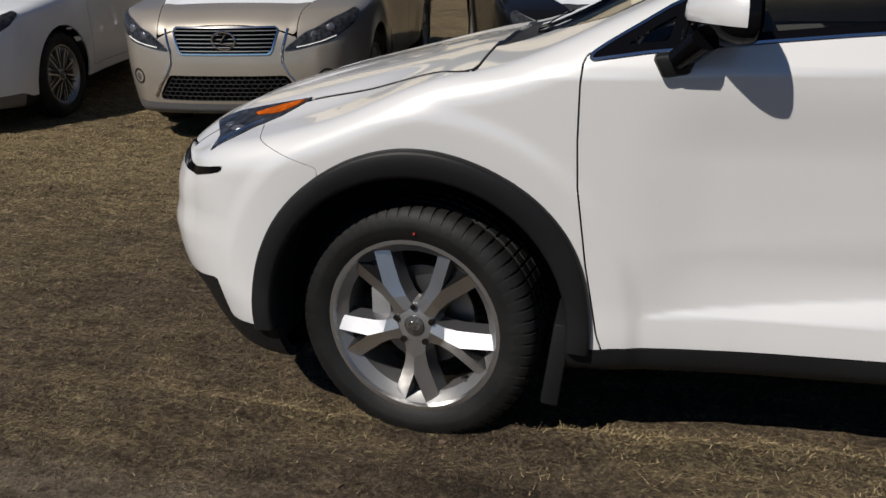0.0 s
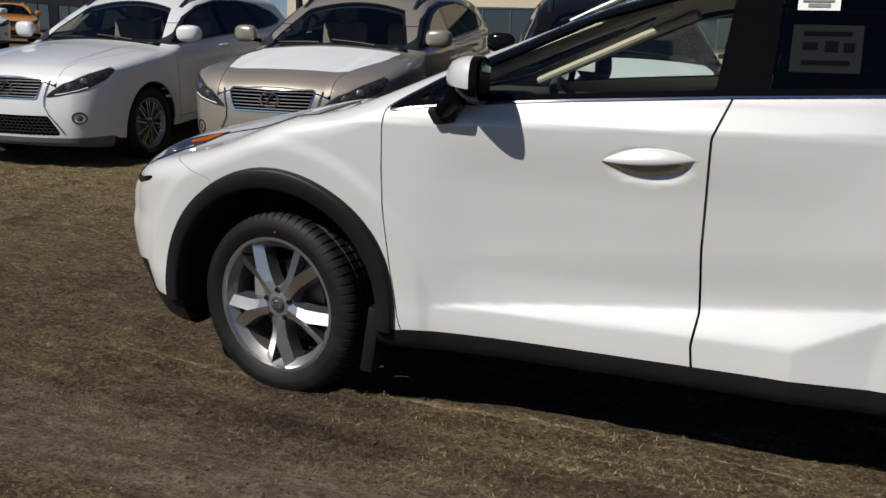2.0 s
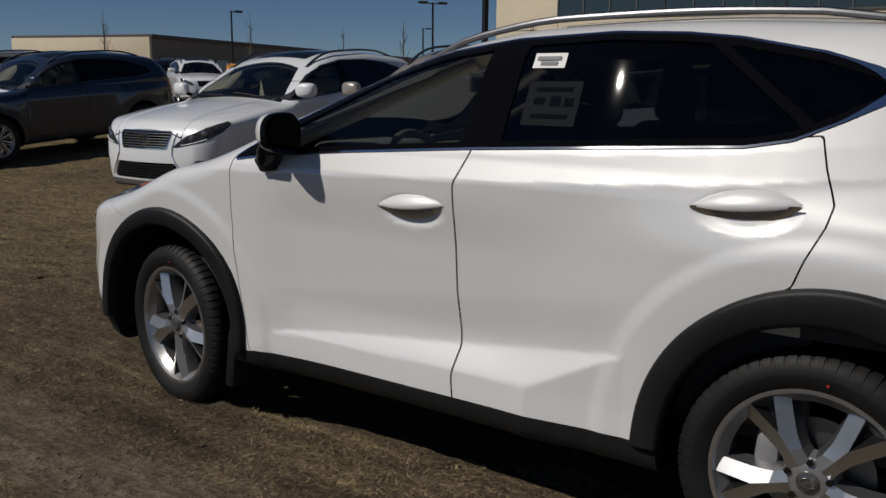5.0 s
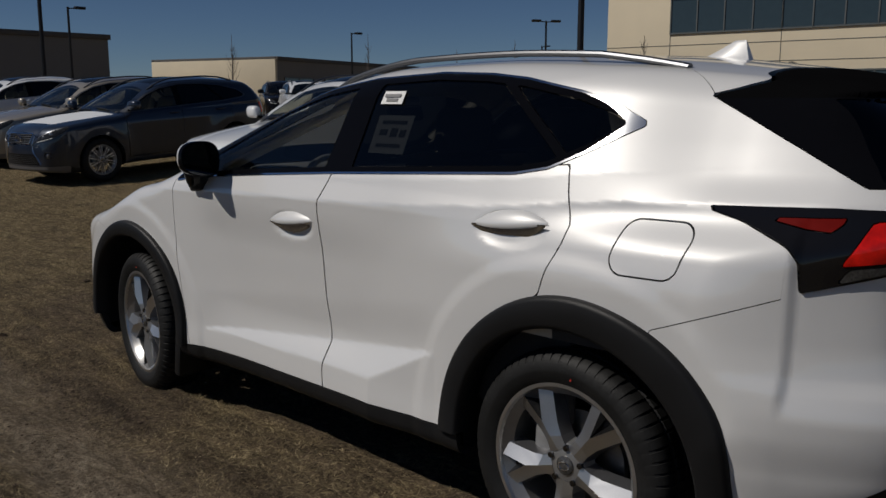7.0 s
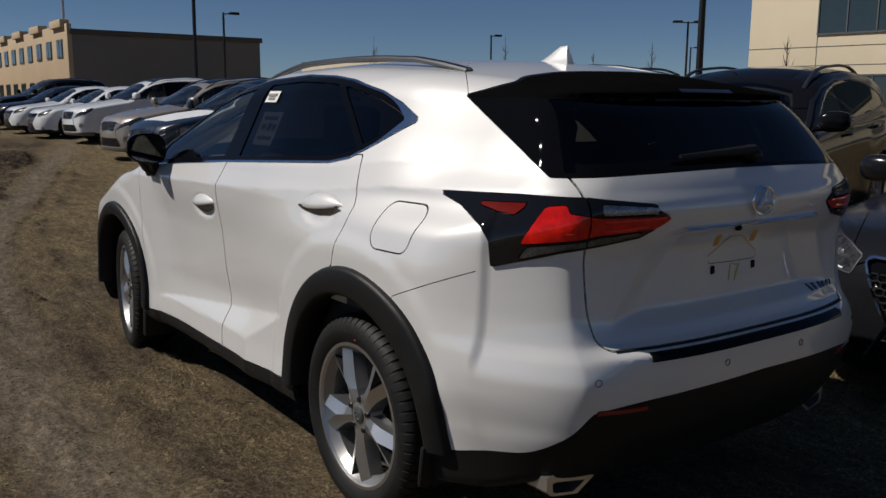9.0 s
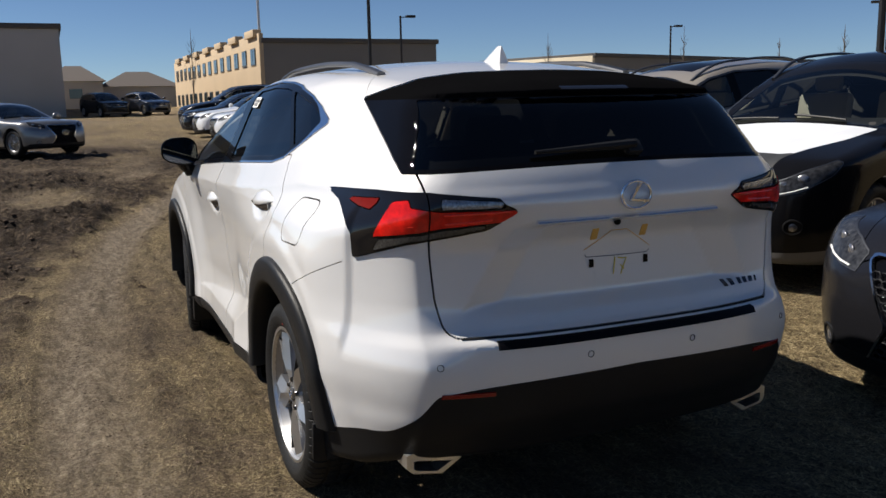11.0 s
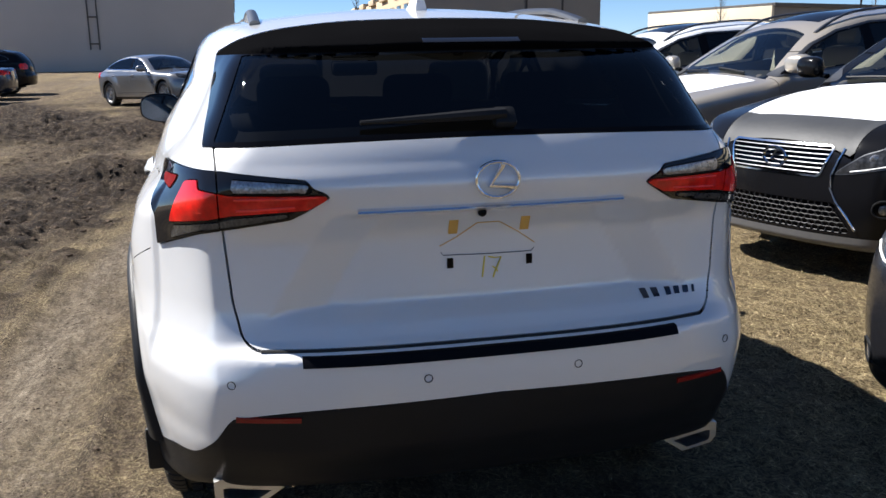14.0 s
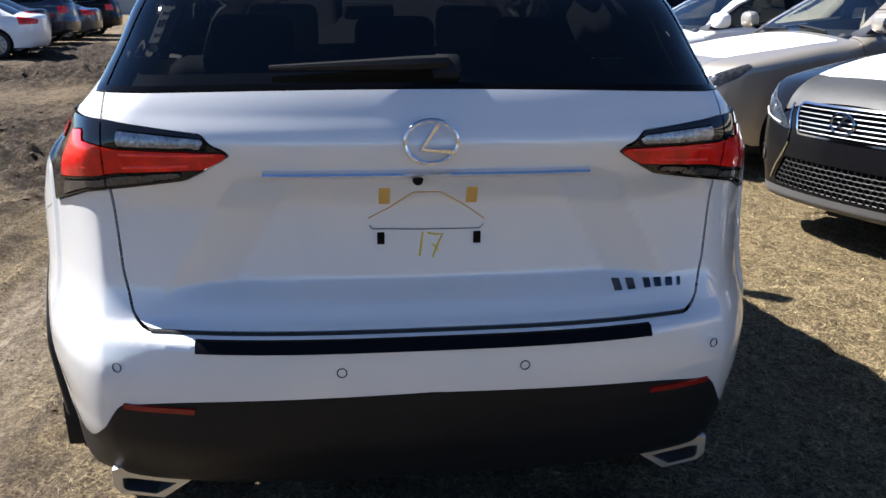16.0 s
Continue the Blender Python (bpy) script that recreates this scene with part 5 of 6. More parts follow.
    shade.inputs["To Min"].default_value, shade.inputs["To Max"].default_value = .62, 1.38
    nt.links.new(noise_(5.5, 6, .7, (.6, 1.5, 1)), shade.inputs["Value"])
    streak = nt.nodes.new("ShaderNodeMapRange")
    streak.inputs["From Min"].default_value, streak.inputs["From Max"].default_value = .36, .64
    streak.inputs["To Min"].default_value, streak.inputs["To Max"].default_value = .70, 1.32
    nt.links.new(noise_(26, 8, .75, (.22, 1, 1)), streak.inputs["Value"])
    lumps = nt.nodes.new("ShaderNodeMapRange")
    lumps.inputs["From Min"].default_value, lumps.inputs["From Max"].default_value = .38, .60
    lumps.inputs["To Min"].default_value, lumps.inputs["To Max"].default_value = .55, 1.35
    nt.links.new(noise_(70, 6, .8), lumps.inputs["Value"])
    c = blend(mask("straw"), soil, straw)
    c = blend(mask("track"), c, clay)
    c = blend(mask("mud"), c, wet)
    sc = nt.nodes.new("ShaderNodeVectorMath")
    sc.operation = "SCALE"
    nt.links.new(c, sc.inputs[0])
    nt.links.new(mul(mul(shade.outputs[0], streak.outputs[0]), lumps.outputs[0]), sc.inputs["Scale"])
    nt.links.new(sc.outputs[0], b.inputs["Base Color"])
    bp = nt.nodes.new("ShaderNodeBump")
    bp.inputs["Strength"].default_value, bp.inputs["Distance"].default_value = 1.0, .09
    add = nt.nodes.new("ShaderNodeMath")
    add.operation = "ADD"
    nt.links.new(noise_(34, 12, .9), add.inputs[0])
    nt.links.new(mul(strands, .22), add.inputs[1])
    nt.links.new(add.outputs[0], bp.inputs["Height"])
    nt.links.new(bp.outputs[0], b.inputs["Normal"])
    return m


def masks(x, y):
    d = y - track_mid(x)
    tr = np.exp(-((d + .05 * fbm(x, y, 1.2, 3, 8)) / .25)**4)
    tr = np.maximum(tr * (.82 + .3 * fbm(x * .5, y * 3, 1.4, 3, 12)), .5 * np.exp(-((d + 1.5) / .3)**4) * np.clip(.6 + fbm(x * .4, y, 1.2, 3, 13), 0, 1))
    tr = np.maximum(tr, .3 * ss(0, .6, fbm(x * .3, y * 1.2, .7, 3, 14)) * ss(-.4, -.9, d)) * ss(12, 8, x)
    lines = fbm(x * .2 + y * .05, y * 3.0, 1.0, 3, 41)
    straw = .34 + .5 * lines * ss(1.5, 0, y) + .55 * fbm(x * .45, y * 1.4, .6, 4, 9) + .4 * fbm(x, y, 3.5, 3, 31)
    straw = straw + .6 * ss(.3, 1.2, y) + .3 * ss(-20, -40, x) + .25 * np.exp(-((d - .70 - .1 * fbm(x, y, 1, 2, 62)) / .22)**2) * ss(-1.5, .5, x) - .25 * ss(-.3, -1, d)
    e = clumps(x, y)
    straw = np.clip(straw, .04, 1) * (1 - .9 * tr) * (1 - .5 * e)
    return np.clip(straw, 0, 1), np.clip(tr, 0, 1), np.clip(mud(x, y) * 1.3 + .62 * e, 0, 1)


for nm, val in zip(("straw", "track", "mud"), masks(X, Y)):
    at = gm.attributes.new(nm, "FLOAT", "POINT")
    at.data.foreach_set("value", val.reshape(-1).astype(np.float32))
ground = tagged(link("ground", gm, earth()), "brown soil with dry straw-coloured grass and a dirt track", "ground", kind="structure")


def straw_tufts():
    """Dry blades that lie and stand over the soil, one mesh."""
    rng = np.random.default_rng(4)
    n = 1700000
    x, y = rng.uniform(-12, 7.5, n), rng.uniform(-6.2, 4.6, n)
    s, t, m = masks(x, y)
    clump = np.clip(.5 + 1.0 * fbm(x, y, 2.2, 3, 21), 0, 1)
    keep = rng.random(n) < (s * 1.1 * clump**1.5 + .03) * (1 - .85 * t) * (1 - .8 * m) * np.where(np.hypot(x - 3, y + 1) < 8, 1, .45)
    x, y = x[keep], y[keep]
    n = len(x)
    z = ground_z(x, y)
    ang, tilt, ln = rng.uniform(0, 2 * np.pi, n), rng.beta(1.1, 3.5, n) * 1.1, .008 + .034 * rng.random(n)**2
    w = rng.uniform(.0006, .0015, n)
    d = np.stack([np.cos(ang) * np.cos(tilt), np.sin(ang) * np.cos(tilt), np.sin(tilt)], 1)
    sd = np.stack([-np.sin(ang), np.cos(ang), 0 * ang], 1) * w[:, None]
    p = np.stack([x, y, z + .002], 1)
    v = np.stack([p - sd, p + sd, p + d * ln[:, None] + [0, 0, .004]], 1).reshape(-1, 3)
    me = bpy.data.meshes.new("dry_grass")
    me.from_pydata(v.tolist(), [], np.arange(3 * n).reshape(-1, 3).tolist())
    mt = bpy.data.materials.new("straw_blades")
    mt.use_nodes = True
    nt = mt.node_tree
    b = nt.nodes["Principled BSDF"]
    b.inputs["Roughness"].default_value = .8
    g = nt.nodes.new("ShaderNodeNewGeometry")
    r = nt.nodes.new("ShaderNodeValToRGB")
    e = r.color_ramp.elements
    e[0].color, e[1].color = (.09, .065, .034, 1), (.52, .41, .23, 1)
    k = e.new(.5)
    k.color = (.26, .195, .10, 1)
    nt.links.new(g.outputs["Random Per Island"], r.inputs[0])
    nt.links.new(r.outputs[0], b.inputs["Base Color"])
    tagged(link("dry_grass", me, mt), "short dry straw-coloured grass on soil", "grass", kind="stuff")


straw_tufts()


def long_grass():
    """Taller dry blades in leaning tufts on the unworn side of the car, one mesh."""
    rng = np.random.default_rng(14)
    n = 90000
    x, y = rng.uniform(-6, 7.5, n), rng.uniform(-.8, 4.6, n)
    want = np.maximum(ss(.75, 1.4, y), ss(3.4, 4.2, x) * ss(-.7, -.1, y)) * np.clip(.62 + .9 * fbm(x, y, 1.7, 3, 33), .08, 1) * np.where((np.abs(y) < 1.0) & (x < 3.5), 0, 1)
    keep = rng.random(n) < want
    x, y = x[keep], y[keep]
    lean, size = rng.uniform(0, 2 * np.pi, len(x)), rng.uniform(.6, 1.3, len(x))
    k = 7
    x, y, lean, size = (np.repeat(v, k) for v in (x, y, lean, size))
    n = len(x)
    x, y = x + rng.normal(0, .026, n), y + rng.normal(0, .026, n)
    z = ground_z(x, y)
    ang, tilt, ln = lean + rng.normal(0, 1.6, n), rng.uniform(.05, .75, n), rng.uniform(.012, .036, n) * size
    w = rng.uniform(.0007, .0015, n)
    d = np.stack([np.cos(ang) * np.cos(tilt), np.sin(ang) * np.cos(tilt), np.sin(tilt)], 1)
    sd = np.stack([-np.sin(ang), np.cos(ang), 0 * ang], 1) * w[:, None]
    p = np.stack([x, y, z - .002], 1)
    v = np.stack([p - sd, p + sd, p + d * ln[:, None]], 1).reshape(-1, 3)
    me = bpy.data.meshes.new("long_dry_grass")
    me.from_pydata(v.tolist(), [], np.arange(3 * n).reshape(-1, 3).tolist())
    mt = bpy.data.materials.new("pale_straw_blades")
    mt.use_nodes = True
    nt = mt.node_tree
    b = nt.nodes["Principled BSDF"]
    b.inputs["Roughness"].default_value = .7
    g = nt.nodes.new("ShaderNodeNewGeometry")
    r = nt.nodes.new("ShaderNodeValToRGB")
    e = r.color_ramp.elements
    e[0].color, e[1].color = (.13, .095, .045, 1), (.66, .53, .29, 1)
    c = e.new(.5)
    c.color = (.38, .29, .14, 1)
    nt.links.new(g.outputs["Random Per Island"], r.inputs[0])
    nt.links.new(r.outputs[0], b.inputs["Base Color"])
    tagged(link("long_dry_grass", me, mt), "tufts of longer pale dry grass", "grass", kind="stuff")


long_grass()


def chaff():
    """Short bits of straw trodden flat into the soil round the car's path, one mesh."""
    rng = np.random.default_rng(23)
    n = 330000
    x, y = rng.uniform(-2.5, 6.5, n), rng.uniform(-3.6, -.7, n)
    _, t, m = masks(x, y)
    lines = fbm(x * .22, y * 2.6, 1.0, 3, 71)
    keep = rng.random(n) < np.clip(.10 + .50 * lines + .32 * fbm(x, y, 3.2, 3, 72), .02, 1) * (1 - .7 * t)
    x, y = x[keep], y[keep]
    n = len(x)
    ang, ln, w = rng.normal(0, .8, n), .006 + .030 * rng.random(n)**2, rng.uniform(.0006, .0014, n)
    tilt = rng.normal(.05, .14, n)
    d = np.stack([np.cos(ang) * np.cos(tilt), np.sin(ang) * np.cos(tilt), np.sin(tilt)], 1) * ln[:, None]
    sd = np.stack([-np.sin(ang), np.cos(ang), 0 * ang], 1) * w[:, None]
    p = np.stack([x, y, ground_z(x, y) + .003], 1)
    v = np.stack([p - sd, p + sd, p + d], 1).reshape(-1, 3)
    me = bpy.data.meshes.new("straw_chaff")
    me.from_pydata(v.tolist(), [], np.arange(3 * n).reshape(-1, 3).tolist())
    tagged(link("straw_chaff", me, bpy.data.materials["straw_blades"]), "bits of dry straw trodden into brown soil", "straw", kind="stuff")


chaff()


def soil_clods():
    """Loose lumps of soil: large in the mud, small along the track and on the grass."""
    rng = np.random.default_rng(8)
    base = bmesh.new()
    bmesh.ops.create_icosphere(base, subdivisions=1, radius=1)
    bv = np.array([v.co for v in base.verts])
    bf = np.array([[v.index for v in f.verts] for f in base.faces])
    base.free()
    spots = []
    for n, (x0, x1, y0, y1), lo, hi, kind in ((7000, (-16, -1.2, -7, .5), .008, .040, "mud"), (16000, (-8, 6, -3.2, 1.8), .003, .013, "edge"), (22000, (-3, 7.5, -4.2, -.8), .002, .008, "all")):
        x, y = rng.uniform(x0, x1, n), rng.uniform(y0, y1, n)
        s, t, m = masks(x, y)
        p = m if kind == "mud" else m if kind == "edge" else .25 + .5 * t
        k = rng.random(n) < p
        size = lo * (hi / lo)**(rng.random(n)**2.2)
        spots.append(np.stack([x, y, size], 1)[k])
    spots = np.concatenate(spots)
    vs, fs = [], []
    z = ground_z(spots[:, 0], spots[:, 1])
    for i, (x, y, s) in enumerate(spots):
        k = bv * (1 + .35 * rng.uniform(-1, 1, (len(bv), 1))) * s * [1.2, .9, .5]
        a_ = rng.uniform(0, 6.28)
        c_, s_ = math.cos(a_), math.sin(a_)
        vs.append(np.stack([k[:, 0] * c_ - k[:, 1] * s_ + x, k[:, 0] * s_ + k[:, 1] * c_ + y, k[:, 2] + z[i] + .03 * s], 1))
        fs.append(bf + i * len(bv))
    me = bpy.data.meshes.new("soil_clods")
    me.from_pydata(np.concatenate(vs).tolist(), [], np.concatenate(fs).tolist())
    tagged(link("soil_clods", me, mat("clod_soil", (.085, .060, .042), .95, 0, 0, (60, .4), (4, .5), .6, 90, spec=.15)), "loose lumps of dark soil", "soil", kind="stuff")


soil_clods()


# ---- other parked cars ----
def suv_body(x, y, z):
    """A mid-size luxury crossover, 4.77 m long."""
    a = np.abs(y)
    s = curve([(.2, .86), (.32, .89), (.5, .915), (.75, .93), (.92, .935), (1.03, .915), (1.08, .90)], np.minimum(z, 1.08))
    r0, r1 = np.hypot(x, z - .36), np.hypot(x - 2.74, z - .36)
    s = s + .018 * ss(.75, .5, r0) + .02 * ss(.8, .5, r1) - .012 * ss(.6, 1, x) * ss(2.2, 1.7, x) * ss(1.0, .6, z)
    belt = curve([(.3, 1.07), (1.5, 1.10), (3.3, 1.16)], x)
    lean = np.maximum(z - belt, 0)
    s = s - .44 * lean - .015 * ss(-.02, .02, z - belt)
    s = s - .22 * np.clip((-.30 - x) / .65, 0, None)**2.2 - np.where(x > 2.7, .12 * ((x - 2.7) / 1.1)**2, 0)
    side = (a - s) * .88
    t = curve([(-1.0, .86), (-.85, .93), (-.5, 1.02), (.0, 1.085), (.45, 1.13), (.75, 1.29), (1.1, 1.48), (1.35, 1.575), (1.75, 1.635), (2.2, 1.64), (2.8, 1.60), (3.3, 1.53), (3.6, 1.47)], x)
    t = t - (.045 + .03 * ss(.6, 1.3, x)) * (a / .7)**2 + .012 * ss(.45, .55, a) * ss(.5, .1, x)
    top = (z - t) * .85
    q = curve([(.25, 3.68), (.45, 3.78), (.65, 3.80), (.8, 3.76), (1.05, 3.72), (1.2, 3.66), (1.5, 3.40), (1.6, 3.34)], z)
    q = q - .18 * (a / .75)**2.4
    rear = (x - q) * .8
    n = curve([(.18, -.86), (.28, -.93), (.5, -.95), (.7, -.93), (.95, -.86)], z)
    n = n + .10 * (a / .7)**2.4 + .28 * np.clip(a - .66, 0, None)**1.3
    front = (n - x) * .8
    bottom = curve([(-.9, .24), (-.4, .20), (.5, .25), (2.4, .25), (3.7, .34)], x) - z
    f = smax(side, top, .07)
    f = smax(f, rear, .10)
    f = smax(f, front, .12)
    return smax(f, bottom, .04)


def sedan_body(x, y, z):
    """A compact sport saloon, 4.67 m long."""
    a = np.abs(y)
    s = curve([(.15, .83), (.26, .87), (.45, .89), (.7, .902), (.82, .90), (.92, .875)], np.minimum(z, .92))
    r0, r1 = np.hypot(x, z - .33), np.hypot(x - 2.8, z - .33)
    s = s + .015 * ss(.65, .45, r0) + .025 * ss(.7, .45, r1) - .01 * ss(.6, 1, x) * ss(2.2, 1.7, x) * ss(.8, .5, z)
    belt = curve([(.3, .90), (1.5, .93), (3.3, .98)], x)
    lean = np.maximum(z - belt, 0)
    s = s - .55 * lean - .01 * ss(-.02, .02, z - belt)
    s = s - .24 * np.clip((-.3 - x) / .6, 0, None)**2.2 - np.where(x > 2.7, .14 * ((x - 2.7) / 1.0)**2, 0)
    side = (a - s) * .88
    t = curve([(-.95, .76), (-.75, .845), (-.3, .905), (.2, .94), (.55, .975), (.9, 1.14), (1.2, 1.29), (1.5, 1.37), (1.9, 1.40), (2.3, 1.375), (2.7, 1.28), (3.1, 1.11), (3.35, 1.04), (3.75, 1.02)], x)
    t = t - (.04 + .03 * ss(.6, 1.3, x)) * (a / .7)**2
    top = (z - t) * .85
    q = curve([(.2, 3.64), (.4, 3.74), (.6, 3.76), (.8, 3.74), (1.0, 3.72)], z) - .16 * (a / .75)**2.4
    rear = (x - q) * .8
    n = curve([(.15, -.80), (.24, -.88), (.45, -.90), (.6, -.88), (.8, -.78)], z) + .17 * (a / .7)**2.2 + .2 * np.clip(a - .6, 0, None)**1.3
    front = (n - x) * .8
    bottom = curve([(-.9, .19), (-.4, .16), (.5, .18), (2.4, .18), (3.7, .26)], x) - z
    f = smax(side, top, .07)
    f = smax(f, rear, .10)
    f = smax(f, front, .12)
    return smax(f, bottom, .04)


SUV = dict(body=suv_body, base=2.74, hub=.36, rad=.365, hi=(3.86, 1.0, 1.74), track=.80,
           dlo=[(.52, 1.10), (1.5, 1.13), (2.6, 1.17), (3.0, 1.21), (3.12, 1.26), (2.95, 1.37), (2.6, 1.465), (2.2, 1.515), (1.7, 1.525), (1.3, 1.47), (1.0, 1.365)],
           pillar=1.62, quarter=2.55, screen=(.46, 1.18, .76, .27), back=(1.20, 1.50), rail=(1.15, 3.0),
           head=[(.42, .700), (.58, .826), (.80, .900), (1.04, .955), (1.09, .930), (1.0, .850), (.78, .760), (.54, .708)], grille=[(-.34, .675), (.34, .675), (.405, .865), (-.405, .865)],
           lower=[(-.56, .345), (.56, .345), (.44, .53), (-.44, .53)], tail=[(.30, .90), (.75, .90), (.85, 1.02), (.70, 1.12), (.30, 1.10)], lens_y=.47, mz=1.21, mx=.62,
           hood=(.52, -.86, .40), emblem=.775, fog=(.71, .51))
SEDAN = dict(body=sedan_body, base=2.8, hub=.33, rad=.333, hi=(3.84, 1.0, 1.5), track=.77,
             dlo=[(.70, .945), (1.5, .965), (2.6, 1.0), (2.95, 1.03), (2.7, 1.17), (2.35, 1.27), (1.9, 1.315), (1.5, 1.29), (1.15, 1.19)],
             pillar=1.65, quarter=2.55, screen=(.58, 1.32, .72, .22), back=None, rail=None,
             head=[(.50, .660), (.49, .755), (.64, .800), (.93, .855), (1.0, .835), (.90, .73), (.70, .680)], grille=[(-.42, .22), (.42, .22), (.27, .46), (.45, .76), (-.45, .76), (-.27, .46)],
             lower=None, tail=[(.25, .78), (.9, .80), (1.0, .90), (.25, .96)], lens_y=.46, mz=1.0, mx=.78, hood=(.52, -.76, .50), emblem=.56, fog=(.66, .32))


def build_car(spec, paint, h=.026, name="car", wheel="ten"):
    """A parked car with its glass, lamps, grille and wheels; built once for each kind."""
    car = empty(name, "", "car")
    a = np.abs
    sk = skin_of(spec["body"], (-1.05, 0, .12), spec["hi"], h)
    hubs = (0, spec["base"])
    for hx in hubs:
        sk = sk.cut(lambda x, y, z: np.hypot(x - hx, z - spec["hub"]) - spec["rad"] - .05)[0]
    low, sk = sk.cut(lambda x, y, z: spec["hub"] - .08 + .045 * ss(-.45, -.6, x) - z)
    if spec["rail"]:
        front_lip, low = low.cut(lambda x, y, z: -.55 - x)
        shell("front_lip", front_lip, LIP, car, "grey lower lip under the grille", .02)
    shell("lower_trim", low, PLASTIC, car, "dark lower edge", .02)
    def dlo(x, y, z): return np.where(a(y) > .4, rounded(spec["dlo"], x, z, .01), -1)
    win, sk = sk.cut(dlo)
    trim, win = win.cut(lambda x, y, z: .018 - dlo(x, y, z))
    for s in trim.cut(lambda x, y, z: -y):
        shell("window_trim", s, SATIN if spec["rail"] else CHROME, car, "", .01, .003)
    def glaz(x, y, z):
        return np.minimum(np.minimum(dlo(x, y, z) - .03, a(x - spec["pillar"]) - .06), a(x - spec["quarter"] + (z - 1.2)) - .03)
    pane, fr = win.cut(glaz)
    for h_ in fr.cut(lambda x, y, z: -y):
        for s in h_.pieces():
            shell("window_frame", s, GLOSSBLACK, car, "", .01)
    for s in (1, -1):
        p = pane.cut(lambda x, y, z: -y * s)[0]
        f_, r_ = p.cut(lambda x, y, z: spec["pillar"] - x)
        shell("front_side_window", f_, GLASS_FAR, car, "", .0).visible_shadow = False
        shell("rear_side_window", r_, GLASS_DARK, car, "", .0).visible_shadow = False
    x0, x1, w0, wk = spec["screen"]
    def screen(x, y, z): return np.where((x < x1 + .1) & (z > .9), np.minimum(np.minimum(x - x0, x1 - .1 * (y / .6)**2 - x), w0 - wk * (x - x0) / (x1 - x0) - a(y)), -1)
    ws, sk = sk.cut(screen)
    shell("windscreen", ws, GLASS_FAR, car, "clear windscreen", .0).visible_shadow = False
    if spec["back"]:
        z0, z1 = spec["back"]
        bl, sk = sk.cut(lambda x, y, z: np.where(x > 3.1, np.minimum(np.minimum(z - z0, z1 - z), .62 - a(y) - .2 * (z - z0)), -1))
    else:
        bl, sk = sk.cut(lambda x, y, z: np.where((x > 2.4) & (x < 3.35), np.minimum(np.minimum(x - 2.55 + .1 * (y / .6)**2, 3.22 - x), .50 + .25 * (x - 2.55) / .7 - a(y)), -1))
    shell("rear_window", bl, GLASS_DARK, car, "", .0).visible_shadow = False
    def lens_at(x, y, z):
        """The headlamp's outline, laid round the corner of the nose."""
        return np.where(x < -.2, rounded(spec["head"], a(y) + .6 * np.clip(x + .80, 0, None), z, .012), -1)
    hm, sk = sk.cut(lens_at)
    for s in hm.cut(lambda x, y, z: -y):
        lens, edge = s.cut(lambda x, y, z: lens_at(x, y, z) - .006)
        o = shell("headlamp", edge, SATIN, car, "clear headlamp with dark inside", .01, .003)
        shell("headlamp_lens", lens, HEADLENS, o, "", .005, .003)
    gr, sk = sk.cut(lambda x, y, z: np.where(x < -.5, rounded(spec["grille"], y, z, .03), -1))
    edge, gr = gr.cut(lambda x, y, z: .011 - rounded(spec["grille"], y, z, .03))
    g = shell("grille", gr, GLOSSBLACK, car, "grille with chrome bars", .02, -.02)
    shell("grille_frame", edge, CHROME, g, "", .02, .006)
    zs = [p[1] for p in spec["grille"]]
    def nose(y, z):
        lo, hi = -1.2, -.4
        for _ in range(30):
            m = (lo + hi) / 2
            lo, hi = (lo, m) if spec["body"](np.array(m), np.array(y), np.array(z)) < 0 else (m, hi)
        return lo
    for s in (-1, 1):
        for yy, zz, r in ((.64, .795, .034), (.745, .832, .042)) if spec["rail"] else ((.58, .735, .036), (.69, .775, .036)):
            bm = bmesh.new()
            x = nose(s * yy, zz)
            bmesh.ops.create_uvsphere(bm, u_segments=14, v_segments=8, radius=r, matrix=pose(x + .008, s * yy, zz, 0, 0, -s * 35) @ Matrix.Diagonal((.35, 1, 1, 1)))
            part("projector", bm, CLEARLENS, car, "round glass projector in the headlamp")
        bm = bmesh.new()
        tube(bm, [(nose(s * yy, zz) - .003, s * yy, zz) for yy, zz in (((.52, .722), (.60, .735), (.70, .758), (.78, .785)) if spec["rail"] else ((.54, .682), (.62, .690), (.70, .705), (.76, .725)))], .006, 6)
        part("lamp_strip", bm, PAPER, car, "pale light strip along the lamp's foot")
    def hexes(outline, z0, rows):
        """A net of small six-sided rings inside an outline on the nose."""
        net, rings = bmesh.new(), []
        for row in range(rows):
            for k in range(-11, 12):
                cy, cz = .046 * (k + .5 * (row % 2)), z0 + .030 * row
                if rounded(outline, np.array(cy), np.array(cz), .02) > .012:
                    rings.append([(cy + .0265 * math.cos(t), cz + .0190 * math.sin(t)) for t in (math.pi / 3 * j for j in range(6))])
        ys, zs_ = np.array(rings)[:, :, 0], np.array(rings)[:, :, 1]
        lo, hi = np.full(ys.shape, -1.2), np.full(ys.shape, -.4)
        for _ in range(25):
            m = (lo + hi) / 2
            inside = spec["body"](m, ys, zs_) < 0
            lo, hi = np.where(inside, lo, m), np.where(inside, m, hi)
        for i in range(len(rings)):
            tube(net, [(float(lo[i, j]) + .006, float(ys[i, j]), float(zs_[i, j])) for j in range(6)], .0034, 4, up=(1, 0, 0), closed=True)
        return net
    if not spec["lower"]:
        part("grille_mesh", hexes(spec["grille"], .25, 15), MESH, g)
